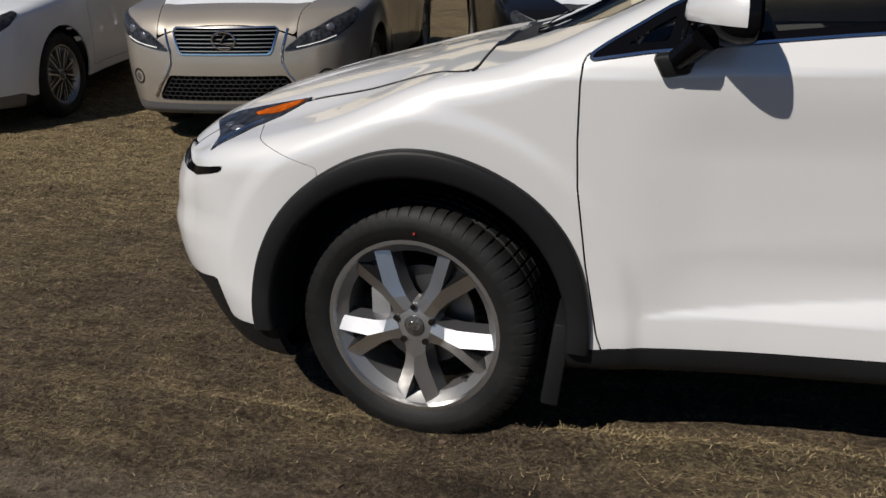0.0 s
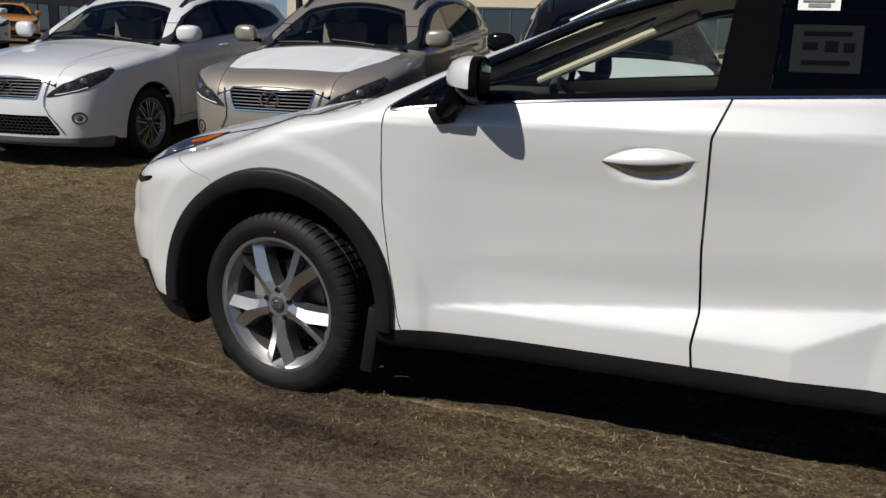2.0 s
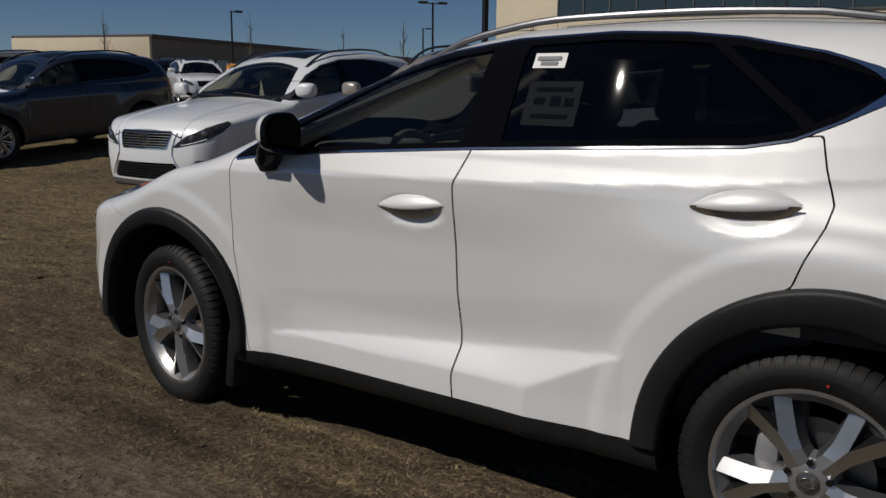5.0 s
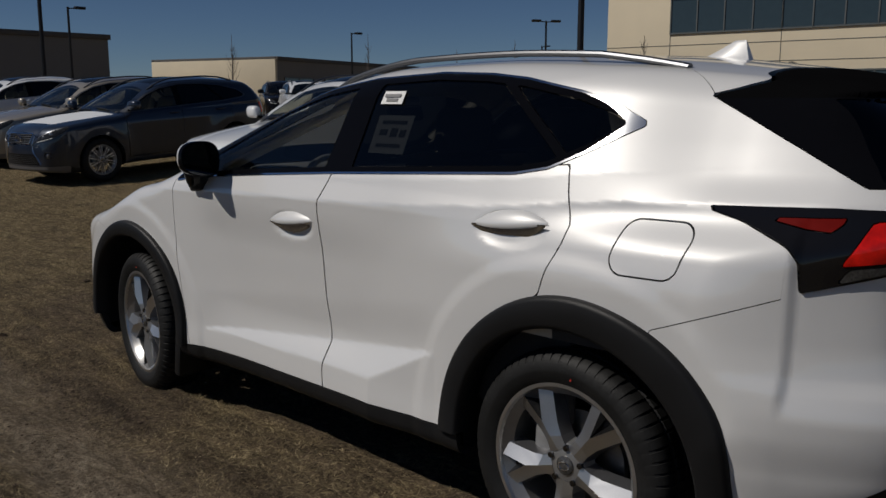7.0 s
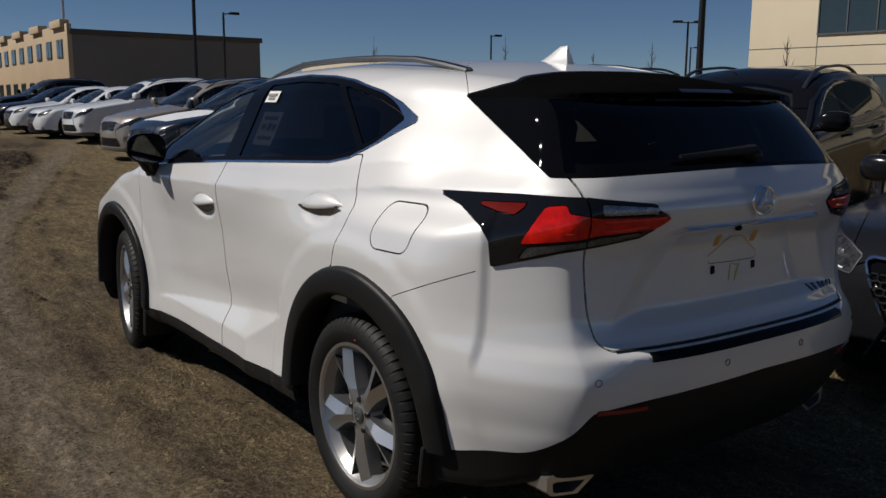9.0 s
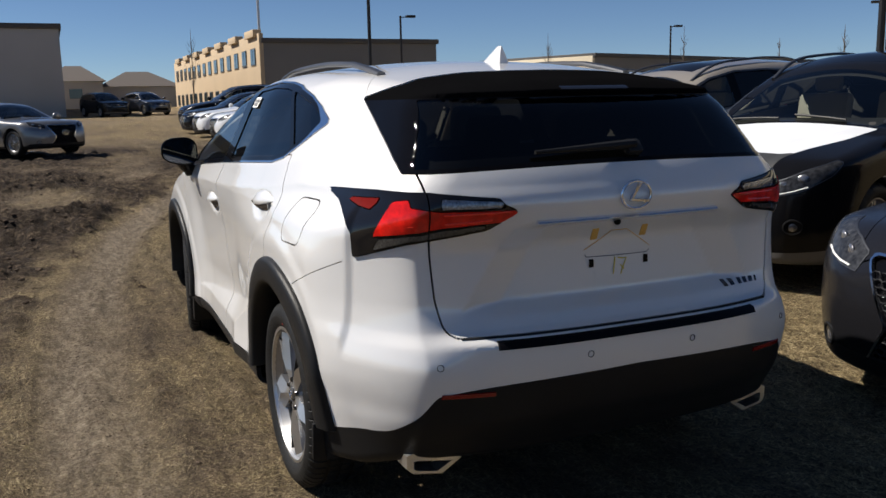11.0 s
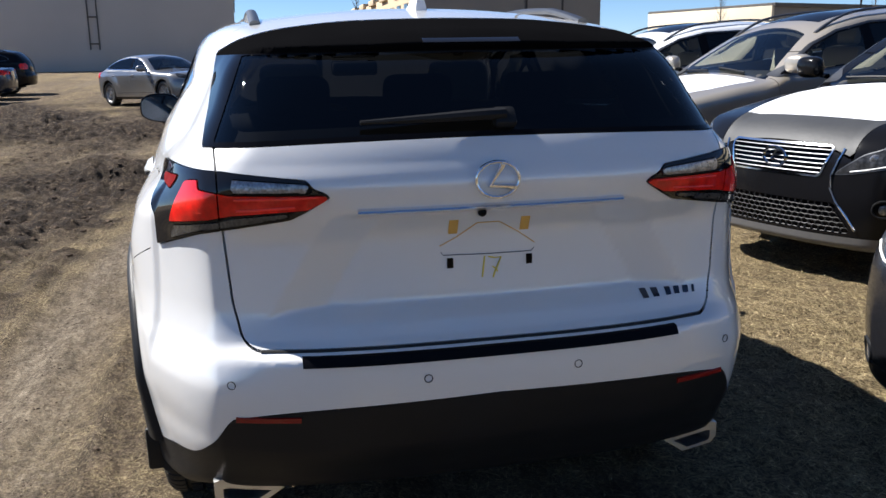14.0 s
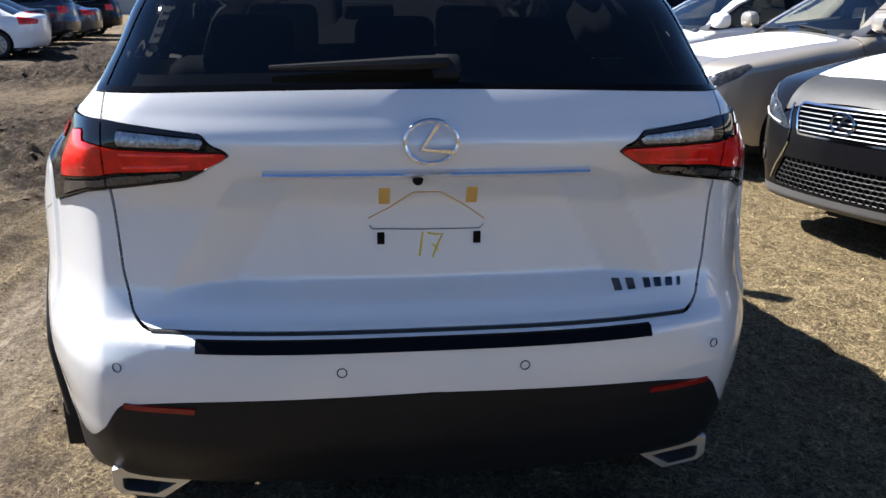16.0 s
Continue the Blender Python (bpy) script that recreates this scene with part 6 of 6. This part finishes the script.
    if spec["lower"]:
        for z in np.linspace(min(zs) + .026, max(zs) - .028, 6):
            bm = bmesh.new()
            k = .325 + .062 * (z - min(zs)) / (max(zs) - min(zs))
            tube(bm, [(nose(y, z) + .004, y, z) for y in np.linspace(-k, k, 15)], .0075, 6, .6)
            part("grille_bar", bm, SATIN, g)
        lo_, sk = sk.cut(lambda x, y, z: np.where(x < -.5, rounded(spec["lower"], y, z, .03), -1))
        lg = shell("lower_grille", lo_, GLOSSBLACK, car, "dark mesh lower grille", .02, -.015)
        bm = hexes(spec["lower"], .365, 6)
        part("grille_mesh", bm, MESH, lg)
        for s in (-1, 1):
            bm = bmesh.new()
            tube(bm, [(nose(s * yy, zz) - .004, s * yy, zz) for yy, zz in ((.455, .850), (.440, .79), (.415, .70), (.415, .62), (.455, .54), (.52, .46), (.575, .37))], .008, 6)
            part("grille_chrome_edge", bm, CHROME, g)
    fy, fz = spec["fog"]
    for s in (-1, 1):
        bm = bmesh.new()
        x = nose(s * fy, fz)
        bmesh.ops.create_uvsphere(bm, u_segments=14, v_segments=8, radius=.042, matrix=pose(x + .012, s * fy, fz, 0, 0, -s * 40) @ Matrix.Diagonal((.3, 1, 1, 1)))
        part("fog_lamp", bm, CLEARLENS, car, "round fog lamp")
        bm = bmesh.new()
        tube(bm, [(nose(s * fy + .05 * math.cos(t), fz + .05 * math.sin(t)), s * fy + .05 * math.cos(t), fz + .05 * math.sin(t)) for t in np.linspace(0, 2 * math.pi, 19)[:-1]], .007, 6, up=(1, 0, 0), closed=True)
        part("fog_lamp_ring", bm, PLASTIC, car)
    ex = nose(0, spec["emblem"])
    bm = bmesh.new()
    tube(bm, [(ex - .008, .085 * math.cos(t), spec["emblem"] + .062 * math.sin(t)) for t in np.linspace(0, 2 * math.pi, 25)[:-1]], .009, 6, up=(1, 0, 0), closed=True)
    tube(bm, [(ex - .008, -.02, spec["emblem"] + .045), (ex - .008, .03, spec["emblem"] - .02), (ex - .008, -.06, spec["emblem"] - .03)], .009, 6, up=(1, 0, 0))
    part("emblem", bm, CHROME, car, "chrome oval emblem")
    tl, sk = sk.cut(lambda x, y, z: np.where(x > 3.0, rounded(spec["tail"], around(x, y) - .1, z, .02), -1))
    for s in tl.cut(lambda x, y, z: -y):
        shell("tail_lamp", s, REDLENS, car, "red tail lamp", .01, .006)
    hw, hx0, hx1 = spec["hood"]
    hd, sk = sk.cut(lambda x, y, z: np.where((x < .6) & (z > .6), np.minimum(np.minimum(x - hx0, hx1 - x), hw + .2 * ss(hx0, .1, x) - a(y)), -1), .006)
    nose_, hd = hd.cut(lambda x, y, z: hx0 + .26 + .05 * (a(y) / .6)**2 - x)
    shell("hood", hd, paint, car, "", .01)
    shell("hood_edge", nose_, paint, car, "", .01)
    # glass roof panel and wipers
    if spec["rail"]:
        sr, sk = sk.cut(lambda x, y, z: np.where(z > 1.4, np.minimum(np.minimum(x - 1.34, 2.05 - x), .43 - a(y)), -1), .004)
        shell("sunroof", sr, GLOSSBLACK, car, "dark glass roof panel", .01)
    for y0 in (-.42, .16):
        bm = bmesh.new()
        pts = []
        for i in range(9):
            x, y = x0 + .03 + .05 * i / 8, y0 + .46 * i / 8
            lo, hi = .8, 1.6
            for _ in range(25):
                m = (lo + hi) / 2
                lo, hi = (m, hi) if spec["body"](np.array(x), np.array(y), np.array(m)) < 0 else (lo, m)
            pts.append((x, y, lo + .014))
        tube(bm, pts, .010, 6)
        part("wiper", bm, PLASTIC, car)
    for k, (xa, xb) in enumerate(((.50, spec["pillar"]), (spec["pillar"], spec["base"] - .05))):
        def door(x, y, z, xa=xa, xb=xb): return np.where(a(y) > .55, np.minimum(np.minimum(x - xa, xb - x), np.minimum(z - .36, 1.3 - z)), -1)
        dd, sk = sk.cut(door, .007)
        for s in dd.cut(lambda x, y, z: -y):
            shell("front_door" if k == 0 else "rear_door", s, paint, car, "", .012)
    shell("body_shell", sk, paint, car, "", .015)
    inner = skin_of(lambda x, y, z: spec["body"](x, y, z) + .04, (.3, 0, .5), spec["hi"], .08)
    inner = inner.cut(lambda x, y, z: dlo(x, y, z) - .02)[1].cut(lambda x, y, z: screen(x, y, z) - .02)[1].cut(lambda x, y, z: z - .8)[0]
    shell("cabin_lining", inner, CABIN, car, "dark cabin lining", .0)
    # mirrors, handles, rails
    for s in (-1, 1):
        bm = bmesh.new()
        bmesh.ops.create_uvsphere(bm, u_segments=16, v_segments=10, radius=1)
        for v in bm.verts:
            p = v.co
            v.co = (.075 * np.sign(p.x) * abs(p.x)**.7 + .02 * p.y * s, .125 * np.sign(p.y) * abs(p.y)**.7, .085 * np.sign(p.z) * abs(p.z)**.7)
        mi = part("mirror", bm, paint, car)
        mi.matrix_basis = pose(spec["mx"], s * 1.02, spec["mz"])
        bm = bmesh.new()
        tube(bm, [(0, -s * .05, -.05), (0, -s * .16, -.07)], .035, 8, .6)
        part("mirror_arm", bm, GLOSSBLACK, mi)
        for x in (spec["pillar"] - .16, spec["base"] - .30):
            bm = bmesh.new()
            zz = spec["mz"] - .17
            tube(bm, [(x + d, s * (.925 + .025 * (1 - (d / .11)**2) - (0 if spec["rail"] else .035)), zz + .01 * d) for d in np.linspace(-.11, .11, 9)], [.006, .014, .016, .016, .016, .016, .016, .014, .006], 8)
            part("door_handle", bm, paint, car)
        if spec["rail"]:
            xa, xb = spec["rail"]
            bm = bmesh.new()
            pts = []
            for i in range(17):
                u = i / 16
                x, y = xa + (xb - xa) * u, .60 - .03 * u
                lo, hi = 1.2, 1.8
                for _ in range(25):
                    m = (lo + hi) / 2
                    lo, hi = (m, hi) if spec["body"](np.array(x), np.array(y), np.array(m)) < 0 else (lo, m)
                pts.append((x, s * y, lo + .045 * min(1, 6 * u, 6 * (1 - u)) + .002))
            tube(bm, pts, .02, 8, .7)
            part("roof_rail", bm, SATIN, car, "satin roof rail")
    for hx in hubs:
        for s in (-1, 1):
            bm = bmesh.new()
            rows = []
            for i in range(17):
                t = math.pi * (1.2 * i / 16 - .1)
                r = spec["rad"] + .058
                rows.append([bm.verts.new((hx + math.cos(t) * r, s * y, spec["hub"] + math.sin(t) * r)) for y in (.86, .5)] + [bm.verts.new((hx, s * .49, spec["hub"]))])
            for r0, r1 in zip(rows, rows[1:]):
                bm.faces.new((r0[0], r0[1], r1[1], r1[0]))
                bm.faces.new((r0[1], r0[2], r1[1]))
            part("wheel_liner", bm, LINER, car)
            wheel_on(car, pose(hx, s * spec["track"], spec["hub"], 0, 0, 180 if s > 0 else 0), wheel, .225, spec["rad"], spec["rad"] * .68)
    bm = bmesh.new()
    box(bm, (spec["base"] + 1.2, 1.0, .1), pose(spec["base"] / 2, 0, .30), .03)
    part("underbody", bm, LINER, car)
    # cabin
    for y in (-.38, .38):
        bm = bmesh.new()
        box(bm, (.5, .5, .2), pose(1.35, y, spec["mz"] - .5), .05)
        box(bm, (.15, .5, .6), pose(1.65, y, spec["mz"] - .22, 0, 14, 0), .05)
        box(bm, (.1, .26, .17), pose(1.76, y, spec["mz"] + .17, 0, 10, 0), .04)
        part("front_seat", bm, LEATHER, car, "cream leather seat")
    bm = bmesh.new()
    box(bm, (.5, 1.4, .3), pose(.70, 0, spec["mz"] - .24), .07)
    box(bm, (.16, 1.3, .6), pose(2.65, 0, spec["mz"] - .2, 0, 16, 0), .05)
    box(bm, (2.6, 1.5, .05), pose(1.8, 0, .40))
    part("cabin_trim", bm, CABIN, car, "dark dashboard and trim")
    return car


PAINTED = ("hood", "hood_edge", "front_door", "rear_door", "body_shell", "mirror", "door_handle")


def repaint(car, paint, hood=None, edge=None):
    """Gives one copy its own paint; the meshes stay shared."""
    for o in car.children_recursive:
        k = o.name.split(".")[0]
        if k in PAINTED:
            slot = o.material_slots[0]
            slot.link = "OBJECT"
            slot.material = hood if hood and k == "hood" else edge if edge and k == "hood_edge" else hood if hood and k == "hood_edge" else paint
    return car


suv = build_car(SUV, WHITE)
sedan = build_car(SEDAN, SILVER)
far_suv = build_car(SUV, WHITE, .05)


def park(kind, label, x, y, turn, paint, hood=None, group="parked cars in a row", edge=None):
    """A car whose front axle stands at x, y, turned by degrees (0 faces -x)."""
    back = Vector((math.cos(radians(turn)), math.sin(radians(turn)), 0)) * (2.77)
    z = float(ground_z(np.array(float(x)), np.array(float(y))))
    z1 = float(ground_z(np.array(x + back.x), np.array(y + back.y)))
    m = pose(x, y, z, 0, 0, turn) @ pose(0, 0, 0, 0, -math.degrees(math.atan2(z1 - z, 2.77)), 0)
    c = copy_thing(kind, m)
    tagged(c, label, "car", group)
    return repaint(c, paint, hood, edge)


park(suv, "white luxury crossover with chrome bar grille, parked on grass", -5.11, 3.51, 95, WHITE)
park(suv, "gold beige crossover with white film on its hood", -2.38, 3.69, 95, BEIGE, FILM, edge=BEIGE)
park(suv, "black crossover with white protective film on its hood", .46, 3.64, 105, DARK, FILM, edge=BRA)
park(sedan, "dark grey sport saloon with spindle grille", 3.42, 2.56, 95, GRAPHITE)
park(suv, "dark blue crossover with white film on its hood", -10.9, 3.5, 95, BLUE, FILM, edge=BLUE)
park(suv, "gold beige crossover behind the dark blue one", -14.3, 3.9, 95, BEIGE)
park(far_suv, "white crossover parked in the far row", -19.9, 4.4, 95, WHITE)
park(sedan, "white saloon in the far row", -22.9, 4.0, 95, WHITE)
park(sedan, "white saloon at the end of the row", -25.9, 3.9, 95, WHITE)
park(sedan, "dark saloon at the end of the row", -28.9, 3.9, 95, DARK)
park(far_suv, "dark crossover at the end of the row", -31.9, 4.3, 95, DARK)
park(sedan, "silver grey saloon standing in churned mud", -19.35, -1.8, 216, SILVER, group="")
for i, (k, p, lb) in enumerate(((sedan, WHITE, "pale saloon seen from behind"), (sedan, DARK, "dark saloon seen from behind"), (far_suv, BLUE, "dark blue crossover seen from behind"), (sedan, BLUE, "blue saloon seen from behind"), (far_suv, DARK, "dark crossover seen from behind"))):
    park(k, lb, -17.5 - 2.9 * i, -10.7 if i == 0 else -11.5, 92, p, group="parked cars across the mud")
park(far_suv, "white crossover parked behind the row", -21.9, 17.1, 150, WHITE, group="cars behind the row")
park(far_suv, "yellow off-roader parked behind the row", -27.0, 23.4, 140, YELLOW, group="cars behind the row")
park(far_suv, "dark crossover parked behind the row", -25.5, 18.6, 150, DARK, group="cars behind the row")
park(far_suv, "dark crossover far beside the grey warehouse", -58.0, 2.4, 200, DARK, group="cars by the warehouse")
park(far_suv, "dark crossover far beside the warehouse corner", -60.0, 5.4, 200, BLUE, group="cars by the warehouse")
for o in (suv, sedan, far_suv):
    for c in list(o.children_recursive) + [o]:
        bpy.data.objects.remove(c)

hero = hero_car()
hero_details(hero)
cabin(hero)

# ---- buildings ----
STUCCO = mat("pale_stucco_panel", (.62, .54, .40), .85, 0, 0, (30, .05), (.4, .06), .1, 60)
GREYWALL = mat("grey_block_wall", (.19, .18, .165), .9, 0, 0, (20, .06), (.3, .08), .1, 40)
TANWALL = mat("tan_stucco", (.47, .36, .235), .85, 0, 0, (30, .05), (.4, .06), .1, 60)
PALEWALL = mat("pale_grey_wall", (.40, .385, .36), .9, 0, 0, (20, .05), (.25, .08), .1, 40)
ROOFTRIM = mat("dark_metal_coping", (.07, .065, .06), .6)
OFFICEGLASS = mat("dark_office_glass", (.03, .045, .05), .08, 0, .6)
MULLION = mat("window_mullion", (.12, .13, .13), .5, .5)
POLE = mat("dark_steel_pole", (.02, .02, .022), .5, .6)
GALV = mat("pale_steel_pole", (.42, .43, .44), .45, .6)
SHINGLE = mat("brown_shingles", (.10, .085, .075), .9, bump=.3, bump_scale=8)


def block(name, label, corner, way, length, depth, height, wall, z0=0.0):
    """A flat-roofed building: corner, its front's direction in degrees, front length, depth behind it to the left."""
    m = pose(corner[0], corner[1], z0, 0, 0, way)
    b = empty(name, label, "building", m=m)
    bm = bmesh.new()
    box(bm, (length, depth, height + 2), pose(length / 2, depth / 2, height / 2 - 1), .02)
    part("wall", bm, wall, b)
    bm = bmesh.new()
    for sx, sy, px, py in ((length + .3, .3, length / 2, 0), (length + .3, .3, length / 2, depth), (.3, depth, 0, depth / 2), (.3, depth, length, depth / 2)):
        box(bm, (sx, sy, .35), pose(px, py, height + .05), .02)
    part("coping", bm, ROOFTRIM, b)
    return b


def window_on(b, x, z, w, h, n=1, y=0.0):
    """A window in the front wall with its frame and panes."""
    bm = bmesh.new()
    for zz in (z - h / 2, z + h / 2):
        box(bm, (w + .1, .12, .08), pose(x, y - .03, zz))
    for i in range(n + 1):
        box(bm, (.07, .12, h), pose(x - w / 2 + w * i / n, y - .03, z))
    o = part("window", bm, MULLION, b, smooth=False)
    for i in range(n):
        bm = bmesh.new()
        box(bm, (w / n - .09, .05, h - .1), pose(x - w / 2 + w * (i + .5) / n, y - .012, z))
        part("pane", bm, OFFICEGLASS, o, smooth=False)
    return o


office = block("office_building", "cream panelled office building with dark glass bands", (-25.8, 42.2), 5.5, 60, 25, 13, STUCCO)
for k, z in enumerate((2.1, 6.2, 10.3)):
    for i in range(9):
        window_on(office, 7.1 + 6.2 * i, z, 6.2, 1.9, 4)
for z in (.4, 3.6, 4.6, 7.6, 8.7):
    bm = bmesh.new()
    box(bm, (60, .02, .03), pose(30, -.008, z))
    part("panel_joint", bm, MULLION, office, smooth=False)
for i in range(10):
    bm = bmesh.new()
    box(bm, (.03, .02, 13), pose(3.98 + 6.2 * i, -.006, 6.5))
    part("panel_joint", bm, MULLION, office, smooth=False)
hall = block("brick_hall", "tan fronted commercial building with grey block side wall", (-56.1, 12.5), 90, 13.2, 45, 5.0, GREYWALL, .85)
bm = bmesh.new()
box(bm, (.3, 45, 5.6), pose(-.15, 22.5, 2.75), .02)
front = part("front_wall", bm, TANWALL, hall, "tan stucco front")
for j in range(7):
    bm = bmesh.new()
    box(bm, (.6, 3.0, .5), pose(-.25, 2.2 + 6.4 * j, 5.6), .03)
    part("parapet", bm, TANWALL, hall)
for j in range(14):
    for z in (1.3, 4.0):
        bm = bmesh.new()
        box(bm, (.08, 1.5, 1.2), pose(-.32, 2.0 + 3.1 * j, z))
        w = part("window", bm, MULLION, hall, smooth=False)
        for d in (-.37, .37):
            bm = bmesh.new()
            box(bm, (.05, .62, 1.05), pose(-.36, 2.0 + 3.1 * j + d, z))
            part("pane", bm, OFFICEGLASS, w, smooth=False)
low = block("low_warehouse", "low pale warehouse with dark side", (-58.0, 41.3), 107, 66, 14, 4.1, GREYWALL, .9)
bm = bmesh.new()
box(bm, (.3, 14, 4.1), pose(-.16, 7, 2.05), .02)
part("end_wall", bm, STUCCO, low, "pale end wall")
for i in range(6):
    window_on(low, 3 + 6 * i, 1.4, 4.2, 2.4, 2)
big = block("grey_warehouse", "large plain grey warehouse with a flat roof", (-60, -17.0), 90, 16.5, 40, 6.0, PALEWALL, .95)
bm = bmesh.new()
for z in (1.8, 3.6, 5.2):
    box(bm, (.7, .12, .1), pose(7.0, -.05, z))
for s in (-.3, .3):
    box(bm, (.08, .1, 4.2), pose(7.0 + s, -.05, 3.5))
part("wall_ladder", bm, ROOFTRIM, big)
bm = bmesh.new()
box(bm, (2.0, 2.0, .9), pose(9, 3, 6.4), .03)
part("roof_unit", bm, ROOFTRIM, big)
for i, (x, y, w, h) in enumerate(((-105, -1.5, 6, 3.2), (-108, 4.5, 9, 2.6), (-104, 14, 8, 2.8))):
    hs = empty("house", "far pale house with a brown hipped roof", "house", "far houses", pose(x, y, 1.42, 0, 0, 90))
    bm = bmesh.new()
    box(bm, (w, 8, h), pose(w / 2, 4, h / 2))
    part("wall", bm, PALEWALL, hs, smooth=False)
    bm = bmesh.new()
    vs = [bm.verts.new(p) for p in ((-.4, -.4, h), (w + .4, -.4, h), (w + .4, 8.4, h), (-.4, 8.4, h), (w * .35, 4, h + 1.9), (w * .65, 4, h + 1.9))]
    for f in ((0, 1, 5, 4), (1, 2, 5), (2, 3, 4, 5), (3, 0, 4), (3, 2, 1, 0)):
        bm.faces.new([vs[k] for k in f])
    part("roof", bm, SHINGLE, hs, smooth=False)
    bm = bmesh.new()
    box(bm, (1.4, .1, 1.1), pose(w * .5, -.03, h * .55))
    part("window", bm, OFFICEGLASS, hs, smooth=False)


def light_pole(x, y, top, heads, r=.09, material=None, turn=0.0, name="street_lamp"):
    z0 = float(ground_z(np.array(float(x)), np.array(float(y)))) - .1
    p = empty(name, "dark steel parking lot light pole" if heads else "plain tall steel pole behind the cars", "street lamp" if heads else "pole", "light poles", pose(x, y, z0, 0, 0, turn))
    mt = material or POLE
    bm = bmesh.new()
    tube(bm, [(0, 0, 0), (0, 0, top - z0)], [r, r * .75], 10)
    part("pole", bm, mt, p)
    for s in heads:
        bm = bmesh.new()
        tube(bm, [(0, 0, top - z0 - .1), (s * .5, 0, top - z0 - .05)], .04, 6)
        box(bm, (.65, .32, .16), pose(s * .75, 0, top - z0 - .02), .03)
        part("lamp_head", bm, mt, p, "flat lamp head")
    return p


light_pole(-38.2, 14.0, 14, (), .10)
light_pole(-50.7, 20.7, 7.2, (1,), .09, None, 90)
light_pole(-52.3, 44.7, 7.05, (1,), .09, None, 90)
light_pole(-34.9, 48.1, 7.15, (1, -1), .09, None, 60)
light_pole(-11.98, 19.87, 11, (), .11)
light_pole(-75, 16.5, 16, (), .14, GALV)
light_pole(-66, 88, 8.5, (1,), .12, None, 60)


BARK = mat("grey_brown_bark", (.10, .085, .075), .9, bump=.3, bump_scale=30)


def sapling(x, y, h, seed):
    """A bare young tree: a tapered stem with thin rising branches."""
    rnd = random.Random(seed)
    z = float(ground_z(np.array(float(x)), np.array(float(y)))) - .05
    t = empty("tree", "bare young tree without leaves", "tree", "bare saplings", pose(x, y, z))
    bm = bmesh.new()
    tube(bm, [(0, 0, 0), (.05, .03, h * .5), (.02, .06, h)], [.07, .045, .01], 6)
    part("trunk", bm, BARK, t)
    bm = bmesh.new()
    for k in range(26):
        z0 = h * rnd.uniform(.25, .9)
        a_, l = rnd.uniform(0, 6.28), h * .22 * rnd.uniform(.5, 1) * (1.15 - z0 / h)
        p0 = Vector((.03, .03, z0))
        p1 = p0 + Vector((math.cos(a_) * l * .5, math.sin(a_) * l * .5, l * .8))
        p2 = p1 + Vector((math.cos(a_ + .3) * l * .25, math.sin(a_ + .3) * l * .25, l * .7))
        tube(bm, [p0, p1, p2], [.018, .012, .004], 4)
    part("crown", bm, BARK, t)


for x, y, h, k in ((-45, 40, 5.5, 1), (-38, 42, 4.2, 2), (-32, 41, 4.6, 3), (-22, 40, 4.5, 4), (-70, 22, 6, 5), (-52, 33, 5.5, 6), (-66, 9, 6.5, 7)):
    sapling(x, y, h, k)
